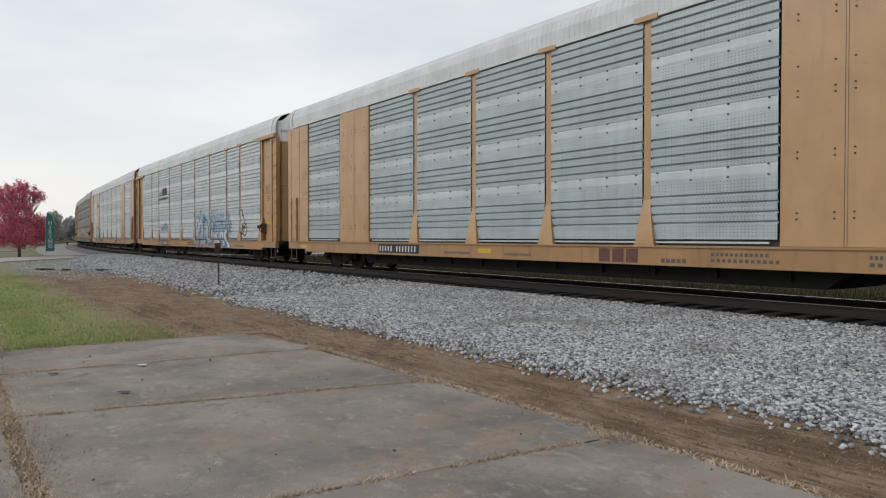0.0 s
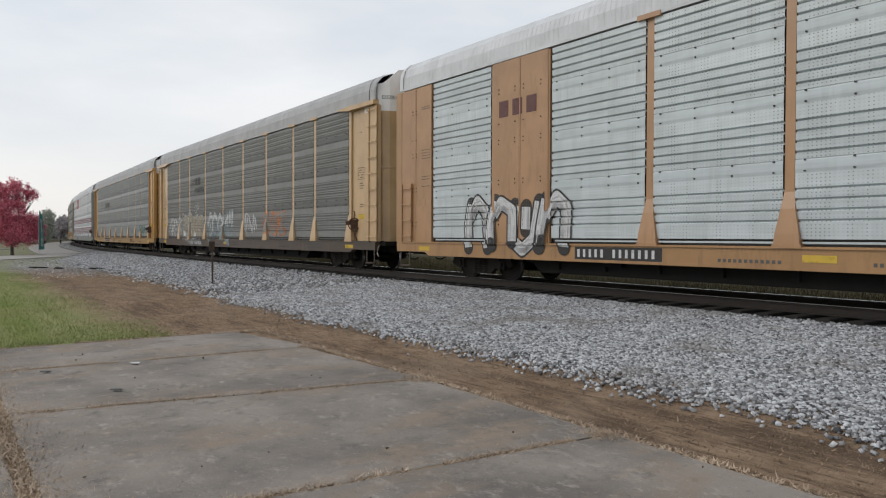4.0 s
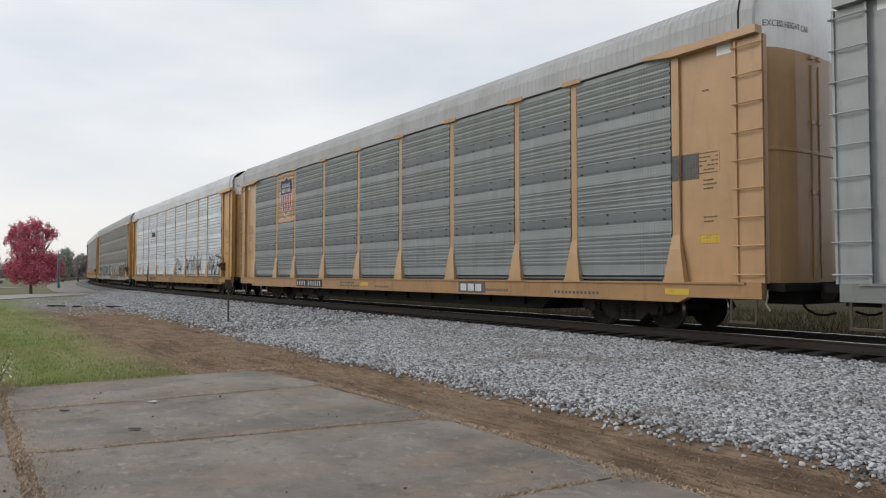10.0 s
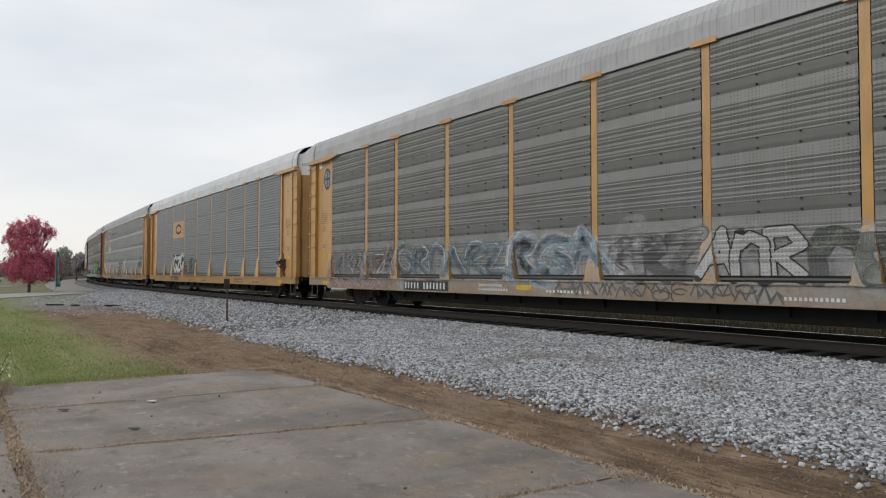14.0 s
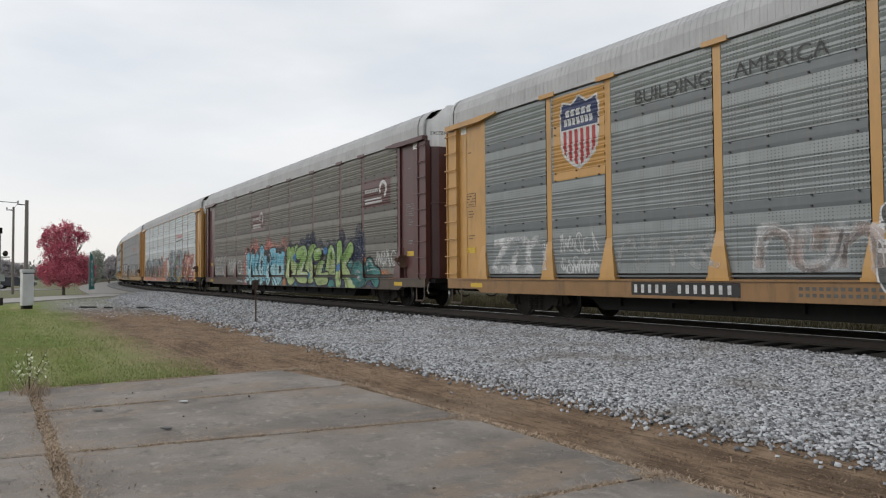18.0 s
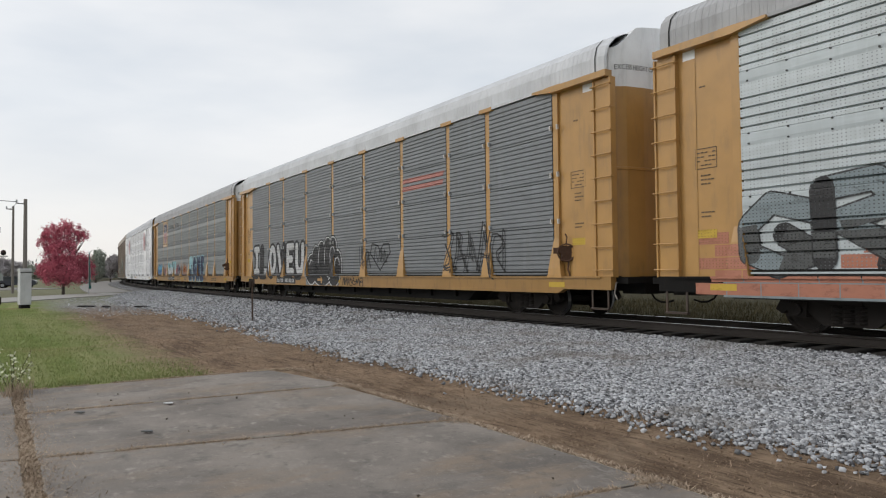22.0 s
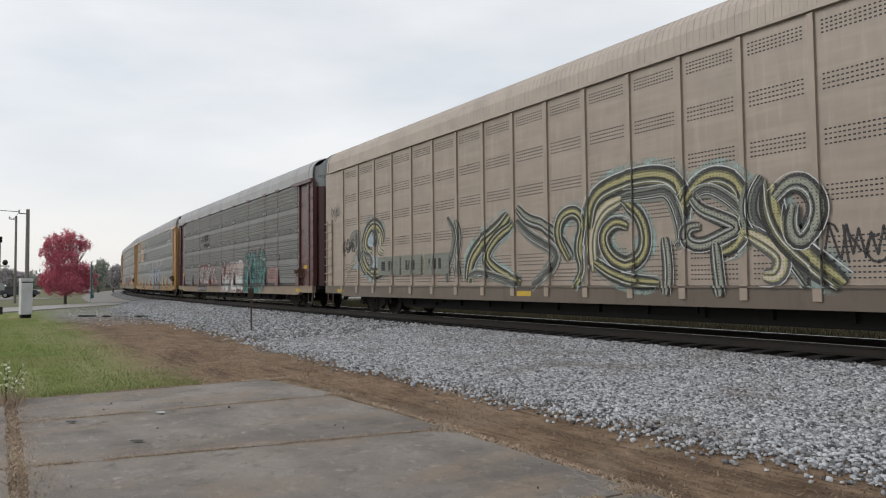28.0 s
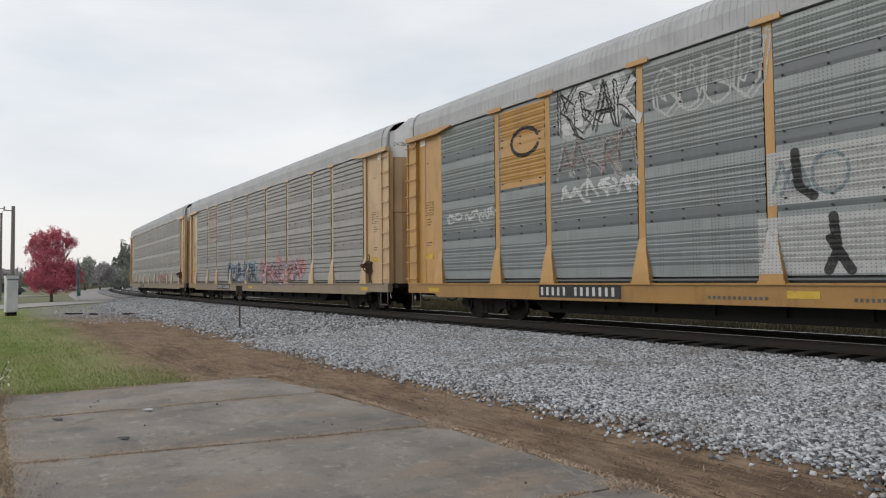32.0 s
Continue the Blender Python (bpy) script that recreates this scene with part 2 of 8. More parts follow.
DIMZ = panel_paint("dull_zinc_panel", (0.52, 0.56, 0.59), dirt=0.3, holes=0.6, band=(0.36, 0.40, 0.44))
BLUEISH = panel_paint("blue_grey_zinc_panel", (0.36, 0.42, 0.455), dirt=0.35, holes=0.6, band=(0.44, 0.49, 0.52))
DARKZ = panel_paint("sooty_zinc_panel", (0.172, 0.177, 0.173), dirt=0.4, holes=0.7, gloss=0.5, band=(0.085, 0.088, 0.084))
GREENZ = panel_paint("grey_green_panel", (0.215, 0.24, 0.245), dirt=0.4, holes=0.75, gloss=0.45, band=(0.098, 0.112, 0.12))
OLIVE = panel_paint("olive_grey_panel", (0.155, 0.15, 0.132), grime=(0.075, 0.058, 0.05), dirt=0.45, holes=0.85, gloss=0.5, band=(0.078, 0.073, 0.065))
SLATE = panel_paint("slate_grey_panel", (0.165, 0.178, 0.19), dirt=0.35, holes=0.15)
WHITEP = panel_paint("white_zinc_panel", (0.56, 0.575, 0.59), dirt=0.2, holes=0.6, band=(0.34, 0.38, 0.38))
STONEZ = panel_paint("dusty_zinc_panel", (0.30, 0.297, 0.287), dirt=0.35, holes=0.6, band=(0.20, 0.198, 0.19))
PUREW = panel_paint("white_painted_panel", (0.74, 0.75, 0.77), dirt=0.2, holes=0.2, band=(0.68, 0.69, 0.71))
TAUPEP = panel_paint("taupe_steel_panel", (0.305, 0.25, 0.205), grime=(0.17, 0.13, 0.10), dirt=0.4, metal=0.0, holes=0.0)
MINTP = panel_paint("pale_grey_panel", (0.50, 0.55, 0.57), dirt=0.3, holes=0.5, band=(0.44, 0.49, 0.51))
REDP = panel_paint("wine_red_panel", (0.155, 0.035, 0.055), grime=(0.09, 0.05, 0.05), dirt=0.25, metal=0.0, holes=0.3)
BOLT = plain("dark_bolt_heads", (0.06, 0.06, 0.06), 0.5, 0.6)
STEEL = plain("polished_rail_head", (0.55, 0.55, 0.55), 0.28, 0.9, 0.2, 20)
RUST = plain("brown_rail_rust", (0.028, 0.022, 0.018), 0.8, 0.0, 0.4, 12)


def ink(name, color, rough=0.6, cover=0.93):
    """Spray paint and stencil colours: uneven, worn through in places, open at the sheet's small holes."""
    key = "spray_" + name
    INKS[key] = color
    if key in MATS:
        return MATS[key]
    m, n, l, b = nodes_of(key)
    f = tex_noise(n, l, 5, 5, 0.6)
    col = mixer(n, l, color, tuple(c * 0.72 for c in color), f)
    l.new(col, b.inputs["Base Color"])
    b.inputs["Roughness"].default_value = rough
    worn = ramp_of(n, l, tex_noise(n, l, 3.0, 7, 0.75, (1.0, 1.0, 2.4)), 0.52, 0.72, (cover, cover, cover), (0.45, 0.45, 0.45))
    c, sep = n.new("ShaderNodeTexCoord"), n.new("ShaderNodeSeparateXYZ")
    l.new(c.outputs["Object"], sep.inputs[0])

    def mn(op, a, v):
        q = n.new("ShaderNodeMath")
        q.operation = op
        for i, k in enumerate((a, v)):
            if hasattr(k, "is_linked"):
                l.new(k, q.inputs[i])
            elif k is not None:
                q.inputs[i].default_value = k
        return q.outputs[0]

    sx = mn("MAXIMUM", mn("SINE", mn("MULTIPLY", sep.outputs["X"], 2 * math.pi / 0.07), None), 0.0)
    sz = mn("MAXIMUM", mn("SINE", mn("MULTIPLY", sep.outputs["Z"], 2 * math.pi / 0.058), None), 0.0)
    hole = mn("MULTIPLY", mn("GREATER_THAN", mn("MULTIPLY", sx, sz), 0.42), mn("GREATER_THAN", sep.outputs["Z"], 1.1))
    l.new(mn("MULTIPLY", worn, mn("SUBTRACT", 1.0, mn("MULTIPLY", hole, 0.45))), b.inputs["Alpha"])
    MATS[key] = m
    return m


# ---- mesh tools ----
def finish(bm, name, mats, smooth=False):
    me = bpy.data.meshes.new(name)
    bm.to_mesh(me)
    bm.free()
    for m in mats if isinstance(mats, (list, tuple)) else (mats,):
        me.materials.append(m)
    if smooth:
        for p in me.polygons:
            p.use_smooth = True
    return me


def part(name, bm, material, parent, label="", smooth=False):
    ob = new(name, bm if isinstance(bm, bpy.types.Mesh) else finish(bm, name, material, smooth))
    ob.parent = parent
    if label:
        tagged(ob, label)
    return ob


def box(bm, x0, x1, y0, y1, z0, z1, mi=0):
    v = [bm.verts.new((x, y, z)) for x in (x0, x1) for y in (y0, y1) for z in (z0, z1)]
    for q in ((0, 1, 3, 2), (4, 6, 7, 5), (0, 4, 5, 1), (2, 3, 7, 6), (0, 2, 6, 4), (1, 5, 7, 3)):
        bm.faces.new([v[i] for i in q]).material_index = mi
    return v


def prism(bm, pts, y0, y1, mi=0):
    """A polygon in x, z, thick from y0 to y1."""
    a = [bm.verts.new((x, y0, z)) for x, z in pts]
    b = [bm.verts.new((x, y1, z)) for x, z in pts]
    n = len(pts)
    bm.faces.new(a).material_index = mi
    bm.faces.new(b[::-1]).material_index = mi
    for i in range(n):
        bm.faces.new((a[i], b[i], b[(i + 1) % n], a[(i + 1) % n])).material_index = mi


def rod(bm, p, q, r, sides=6, mi=0, r2=None):
    p, q = Vector(p), Vector(q)
    d = (q - p).normalized()
    u = d.cross(Vector((0, 0, 1)) if abs(d.z) < 0.9 else Vector((1, 0, 0))).normalized()
    w = d.cross(u)
    rings = []
    for c, rr in ((p, r), (q, r if r2 is None else r2)):
        rings.append([bm.verts.new(c + (u * math.cos(2 * math.pi * i / sides) + w * math.sin(2 * math.pi * i / sides)) * rr) for i in range(sides)])
    for i in range(sides):
        j = (i + 1) % sides
        bm.faces.new((rings[0][i], rings[0][j], rings[1][j], rings[1][i])).material_index = mi
    bm.faces.new(rings[0][::-1]).material_index = mi
    bm.faces.new(rings[1]).material_index = mi


def tube(bm, pts, r, sides=6):
    for a, b in zip(pts, pts[1:]):
        rod(bm, a, b, r, sides)


def sheet(bm, rows, mi=0):
    """Faces between rows of points."""
    vs = [[bm.verts.new(p) for p in row] for row in rows]
    for a, b in zip(vs, vs[1:]):
        for i in range(len(a) - 1):
            bm.faces.new((a[i], a[i + 1], b[i + 1], b[i])).material_index = mi
    return vs


def thing(name, m, label, category, group="", kind=""):
    ob = new(name)
    ob.empty_display_size = 0.3
    ob.matrix_world = m
    return tagged(ob, label, category, group, kind)


def mesh_from(name, verts, faces, mat):
    me = bpy.data.meshes.new(name)
    me.from_pydata(verts, [], faces)
    for m in mat if isinstance(mat, (list, tuple)) else (mat,):
        me.materials.append(m)
    return me


# ---- ground, road, pavement, track ----
def ground_material():
    m, n, l, b = nodes_of("ground_grass_and_dirt")
    c = n.new("ShaderNodeTexCoord")
    sep = n.new("ShaderNodeSeparateXYZ")
    l.new(c.outputs["Object"], sep.inputs[0])
    broad, mid, fine = tex_noise(n, l, 0.35, 5, 0.6), tex_noise(n, l, 2.2, 5, 0.65), tex_noise(n, l, 45, 4, 0.7)
    strands = tex_noise(n, l, 9, 4, 0.7, (0.35, 2.2, 1))
    mown = tex_noise(n, l, 0.8, 3, 0.5, (0.12, 1.6, 1))
    grass = mixer(n, l, (0.125, 0.175, 0.045), (0.22, 0.245, 0.09), ramp_of(n, l, mid, 0.35, 0.7))
    grass = mixer(n, l, grass, (0.27, 0.275, 0.13), ramp_of(n, l, mown, 0.48, 0.62, (0, 0, 0), (0.7, 0.7, 0.7)))
    grass = mixer(n, l, grass, (0.20, 0.165, 0.075), ramp_of(n, l, broad, 0.55, 0.75))
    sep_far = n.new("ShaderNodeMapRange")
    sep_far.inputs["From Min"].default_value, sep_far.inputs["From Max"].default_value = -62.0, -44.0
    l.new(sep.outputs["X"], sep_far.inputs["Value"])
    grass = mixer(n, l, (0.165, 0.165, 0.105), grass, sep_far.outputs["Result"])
    dirt = mixer(n, l, (0.165, 0.115, 0.078), (0.31, 0.225, 0.155), ramp_of(n, l, mid, 0.32, 0.66))
    dirt = mixer(n, l, dirt, (0.075, 0.05, 0.034), ramp_of(n, l, strands, 0.50, 0.68))
    furrow = tex_noise(n, l, 1.5, 6, 0.68, (0.28, 1.7, 1))
    dirt = mixer(n, l, dirt, (0.10, 0.068, 0.048), ramp_of(n, l, furrow, 0.50, 0.62, (0, 0, 0), (0.8, 0.8, 0.8)))
    dirt = mixer(n, l, dirt, (0.27, 0.21, 0.155), ramp_of(n, l, broad, 0.52, 0.72))
    dirt = mixer(n, l, dirt, (0.36, 0.28, 0.18), ramp_of(n, l, fine, 0.58, 0.72))

    def mn(op, a, v):
        q = n.new("ShaderNodeMath")
        q.operation = op
        for i, s in enumerate((a, v)):
            if hasattr(s, "is_linked"):
                l.new(s, q.inputs[i])
            else:
                q.inputs[i].default_value = s
        return q.outputs[0]

    edge = mn("ADD", sep.outputs["Y"], mn("MULTIPLY", mn("SUBTRACT", mid, 0.5), 1.6))
    edge = mn("ADD", edge, mn("MULTIPLY", mn("SUBTRACT", broad, 0.5), 1.4))
    bare = ramp_of(n, l, mn("MULTIPLY", mn("SUBTRACT", edge, 1.9), 0.5), 0.0, 0.75)
    near_only = ramp_of(n, l, mn("DIVIDE", mn("ADD", sep.outputs["X"], 60.0), 20.0), 0.0, 1.0)
    beyond = mn("LESS_THAN", sep.outputs["Y"], 14.0)
    stony = mixer(n, l, (0.16, 0.155, 0.15), (0.34, 0.33, 0.32), ramp_of(n, l, tex_noise(n, l, 14, 5, 0.7), 0.4, 0.62))
    dirt = mixer(n, l, dirt, stony, ramp_of(n, l, mn("DIVIDE", mn("SUBTRACT", mn("MULTIPLY", mn("SUBTRACT", mid, 0.5), 10.0), mn("ADD", sep.outputs["X"], 31.0)), 9.0), 0.0, 1.0))
    fac = mn("MULTIPLY", mn("MULTIPLY", bare, near_only), beyond)
    col = mixer(n, l, grass, dirt, fac)
    # weedy ground, its colour darkened to carry the shade seen under the train
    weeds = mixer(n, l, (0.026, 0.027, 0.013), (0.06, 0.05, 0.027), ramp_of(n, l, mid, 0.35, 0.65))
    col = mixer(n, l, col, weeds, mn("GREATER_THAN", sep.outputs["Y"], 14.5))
    l.new(col, b.inputs["Base Color"])
    b.inputs["Roughness"].default_value = 0.95
    b.inputs["Specular IOR Level"].default_value = 0.1
    bump_of(n, l, b, fine, 0.03, 0.9)
    return m


def profile(u):
    """Height of the ground u metres from the track's centre line, towards the camera."""
    pts = ((-400, -0.25), (-9, -0.25), (-5.5, -0.15), (-4.2, -0.10), (-1.9, 0.245), (1.10, 0.235), (1.42, 0.17), (2.3, 0.115), (6.0, -0.012), (7.2, -0.03), (4000, -0.03))
    for (a, za), (c, zc) in zip(pts, pts[1:]):
        if u <= c:
            return za + (zc - za) * (u - a) / (c - a)
    return -0.03


def lay_ground():
    xs = [-2600, -1500, -900, -650, -500, -400, -320, -260, -220, -180] + list(range(-150, -60, 6)) + [x * 2.0 for x in range(-30, 6)] + list(range(14, 120, 12)) + [160, 240, 400, 700, 1200, 2000]
    us = [-2500, -900, -400, -200, -120, -70, -40, -25, -16, -12, -9, -7, -5.5, -4.2, -3, -1.9, -0.9, 0, 0.9, 1.10, 1.42, 1.75, 2.4, 3, 3.7, 4.4, 5.2, 6, 6.6, 7.2, 7.9, 8.6, 9.4, 10.2, 11, 12, 13, 14.5, 16, 18, 21, 25, 30, 40, 60, 90, 140, 220, 400, 900, 2500]
    verts, faces = [], []
    for x in xs:
        ty = track_y(x)
        for u in us:
            z = profile(u) - (0.06 if -4 < u < 5.6 else 0)
            if u > 7 and -50 < x < -12:
                z += 0.02 * noise.noise(Vector((x * 0.3, u * 0.4, 0)))
            verts.append((x, ty - u, z))
    w = len(us)
    for i in range(len(xs) - 1):
        for j in range(w - 1):
            a = i * w + j
            faces.append((a, a + 1, a + w + 1, a + w))
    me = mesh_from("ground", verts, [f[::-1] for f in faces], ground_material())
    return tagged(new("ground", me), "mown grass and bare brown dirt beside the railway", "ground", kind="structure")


lay_ground()


def concrete():
    m, n, l, b = nodes_of("weathered_concrete")
    broad, mid, fine = tex_noise(n, l, 0.6, 5, 0.6), tex_noise(n, l, 3.0, 6, 0.7), tex_noise(n, l, 70, 3, 0.7)
    wipe = tex_noise(n, l, 2.6, 8, 0.72, (1.1, 1.7, 1))
    soil = tex_noise(n, l, 1.1, 7, 0.72, (1.5, 0.6, 1))
    grit = tex_noise(n, l, 22, 5, 0.75)
    col = mixer(n, l, (0.22, 0.195, 0.172), (0.12, 0.106, 0.095), ramp_of(n, l, broad, 0.40, 0.60))
    col = mixer(n, l, col, (0.21, 0.165, 0.125), ramp_of(n, l, soil, 0.50, 0.66))
    col = mixer(n, l, col, (0.36, 0.335, 0.30), ramp_of(n, l, wipe, 0.60, 0.76))
    col = mixer(n, l, col, (0.095, 0.087, 0.08), ramp_of(n, l, mid, 0.56, 0.72))
    col = mixer(n, l, col, (0.09, 0.08, 0.07), ramp_of(n, l, grit, 0.62, 0.70))
    col = mixer(n, l, col, (0.34, 0.31, 0.27), ramp_of(n, l, fine, 0.62, 0.70))
    scuff = tex_noise(n, l, 4.0, 10, 0.78, (1.0, 1.35, 1))
    col = mixer(n, l, col, (0.32, 0.29, 0.255), ramp_of(n, l, scuff, 0.54, 0.68, (0, 0, 0), (0.65, 0.65, 0.65)))
    pits = tex_noise(n, l, 9.0, 8, 0.85)
    col = mixer(n, l, col, (0.07, 0.062, 0.055), ramp_of(n, l, pits, 0.56, 0.68, (0, 0, 0), (0.75, 0.75, 0.75)))
    l.new(col, b.inputs["Base Color"])
    b.inputs["Roughness"].default_value = 0.88
    bump_of(n, l, b, fine, 0.004, 0.6)
    return m


CONCRETE = concrete()
ARRIS = plain("bare_worn_concrete", (0.36, 0.325, 0.28), 0.92, 0, 0.5, 25)
JOINTS = ((-11.65, -11.56), (-9.70, -9.40), (-7.36, -6.55), (-4.25, -3.86), (-1.6, -1.2), (1.2, 1.6), (4.0, 4.4), (6.8, 7.2), (9.6, 10.0), (12.4, 12.8))


def lay_pavement():
    base = bmesh.new()
    box(base, -11.4, 12.6, -11.6, 4.1, -0.16, -0.02)
    pav = tagged(new("pavement", finish(base, "pavement", plain("joint_soil", (0.27, 0.195, 0.13), 0.95, 0, 0.5, 20))), "old cracked concrete pavement with weeds in its joints", "pavement", kind="structure")
    rng = random.Random(4)
    lanes = ((0.56, 4.5), (-3.6, 0.44), (-7.6, -3.68), (-11.7, -7.68))
    for y0, y1 in lanes:
        for (a0, a1), (b0, b1) in zip(JOINTS, JOINTS[1:]):
            def jx(p, y):
                return p[0] + (p[1] - p[0]) * (y - 0.5) / 4.0
            g = 0.024
            bm = bmesh.new()
            top = rng.uniform(-0.006, 0.006)
            yy1 = y1 - (0.38 if (y1 > 4 and a0 < -11) else 0.12 if (y1 > 4 and a0 < -9) else 0)
            ring = []
            for (xa, ya), (xb, yb) in (((jx((a0, a1), y0) + g, y0), (jx((b0, b1), y0) - g, y0)), ((jx((b0, b1), y0) - g, y0), (jx((b0, b1), y1) - g, y1)), ((jx((b0, b1), y1) - g, y1), (jx((a0, a1), yy1) + g, yy1)), ((jx((a0, a1), yy1) + g, yy1), (jx((a0, a1), y0) + g, y0))):
                for i in range(12):
                    f = i / 12
                    j = 0.012 if i else 0.022
                    ring.append((xa + (xb - xa) * f + rng.uniform(-j, j), ya + (yb - ya) * f + rng.uniform(-j, j)))
            cx, cy = sum(p[0] for p in ring) / len(ring), sum(p[1] for p in ring) / len(ring)
            lo = [bm.verts.new((x, y, -0.12)) for x, y in ring]
            mid = [bm.verts.new((x, y, top - 0.012)) for x, y in ring]
            hi = [bm.verts.new((x + (0.012 if x < cx else -0.012), y + (0.012 if y < cy else -0.045 if y1 > 4 and y > y1 - 0.5 and i > 24 else -0.012), top)) for i, (x, y) in enumerate(ring)]
            k = len(ring)
            for i in range(k):
                j = (i + 1) % k
                bm.faces.new((lo[i], lo[j], mid[j], mid[i]))
                bm.faces.new((mid[i], mid[j], hi[j], hi[i])).material_index = 1
            bm.faces.new(hi)
            part("slab", finish(bm, "slab", [CONCRETE, ARRIS]), None, pav)
    return pav


lay_pavement()

ASPHALT = plain("pale_road_concrete", (0.34, 0.33, 0.31), 0.9, 0, 0.25, 3)
GRAVELROAD = plain("grey_gravel_road", (0.25, 0.24, 0.225), 0.95, 0, 0.3, 4)


def strip(name, line, half, z, mat, label, thick=0.1):
    """A ribbon of road along points x, y."""
    bm = bmesh.new()
    rows = []
    for i, (x, y) in enumerate(line):
        a, b = line[max(0, i - 1)], line[min(len(line) - 1, i + 1)]
        d = Vector((b[0] - a[0], b[1] - a[1])).normalized()
        nx, ny = -d.y * half, d.x * half
        rows.append([(x + nx, y + ny, z - thick), (x + nx, y + ny, z), (x - nx, y - ny, z), (x - nx, y - ny, z - thick)])
    sheet(bm, rows)
    bmesh.ops.recalc_face_normals(bm, faces=bm.faces)
    ob = new(name, finish(bm, name, mat))
    return tagged(ob, label, "road", kind="structure")


strip("road", [(-30, -20), (-43, -9), (-52, -0.5), (-58, 3.5), (-63.2, 7.5), (-64.6, 9.6)], 2.6, 0.03, ASPHALT, "pale concrete road leading to the level crossing")
strip("road", [(-65.2, 15.2), (-66, 19), (-66, 40), (-60, 80)], 2.6, -0.02, ASPHALT, "pale concrete road beyond the level crossing", 0.3)
strip("road", [(-62, -80), (-84, -40), (-98, -14), (-104, 3.6)], 11.0, 0.035, GRAVELROAD, "grey road running beside the railway into the distance")
strip("road", [(x, track_y(x) - 4.9) for x in (-66.8, -75, -85, -95, -110, -130, -160, -200, -250, -320)], 1.8, 0.04, GRAVELROAD, "gravel service track beside the rails")


def lay_track():
    sl = [x * 1.0 for x in range(-700, -100, 10)] + [float(x) for x in range(-100, 30, 2)] + [float(x) for x in range(30, 540, 30)]
    prof = ((-0.075, 0), (-0.075, 0.015), (-0.015, 0.03), (-0.012, 0.125), (-0.037, 0.135), (-0.037, 0.168), (0.037, 0.168), (0.037, 0.135), (0.012, 0.125), (0.015, 0.03), (0.075, 0.015), (0.075, 0))
    for side in (-1, 1):
        bm = bmesh.new()
        rows = []
        for s in sl:
            x, y, h = on_track(s)
            r = side * 0.755
            rows.append([(x - math.sin(h) * (r + p), y + math.cos(h) * (r + p), RAIL_Z - 0.168 + q) for p, q in prof])
        sheet(bm, rows)
        for i, f in enumerate(bm.faces):
            f.material_index = 1 if i % (len(prof) - 1) == 5 else 0
        bmesh.ops.recalc_face_normals(bm, faces=bm.faces)
        tagged(new("rail", finish(bm, "rail", [RUST, STEEL])), "rusty steel running rail with polished head", "rail", "rails of the track", "structure")
    tie = bmesh.new()
    box(tie, -0.115, 0.115, -1.3, 1.3, -0.17, 0)
    bmesh.ops.bevel(tie, geom=tie.edges[:], offset=0.012, segments=1, affect="EDGES")
    tie_me = finish(tie, "sleeper", plain("creosoted_sleeper", (0.016, 0.014, 0.012), 0.9, 0, 0.5, 9))
    bm = bmesh.new()
    box(bm, -0.2, 0.2, -0.09, 0.09, 0, 0.02)
    first = tagged(new("track_panel"), "tarred wooden sleepers under the rails", "railway track", kind="structure")
    rng = random.Random(7)
    for i in range(290):
        s = -118 + i * 0.52
        x, y, h = on_track(s)
        o = new("sleeper", tie_me)
        o.parent = first
        o.matrix_world = pose(x, y, RAIL_Z - 0.17 + rng.uniform(-0.008, 0.004), 0, 0, math.degrees(h) + rng.uniform(-0.8, 0.8))
    far = bmesh.new()
    for s0, s1 in ((-420, -118.5), (33, 330)):
        s = s0
        while s < s1:
            x, y, h = on_track(s)
            v = box(far, -0.115, 0.115, -1.3, 1.3, -0.17, 0)
            bmesh.ops.transform(far, matrix=pose(x, y, RAIL_Z - 0.17, 0, 0, math.degrees(h)), verts=v)
            s += 0.6
    tagged(new("sleeper_run", finish(far, "sleeper_run", MATS["creosoted_sleeper"])), "tarred wooden sleepers further along the track", "railway track", kind="stuff")


lay_track()


def ballast_material(name, lo, hi):
    m, n, l, b = nodes_of(name)
    g = n.new("ShaderNodeNewGeometry")
    fine = tex_noise(n, l, 60, 3, 0.6)
    stains = tex_noise(n, l, 0.8, 4, 0.6)
    r = n.new("ShaderNodeValToRGB")
    e = r.color_ramp.elements
    e[0].color, e[1].color = (*lo, 1), (*hi, 1)
    k = e.new(0.5)
    k.color = (*(0.5 * (a + c) for a, c in zip(lo, hi)), 1)
    l.new(g.outputs["Random Per Island"], r.inputs[0])
    col = mixer(n, l, r.outputs[0], (0.17, 0.15, 0.125), ramp_of(n, l, stains, 0.5, 0.85))
    l.new(col, b.inputs["Base Color"])
    b.inputs["Roughness"].default_value = 0.85
    bump_of(n, l, b, fine, 0.003, 0.5)
    return m


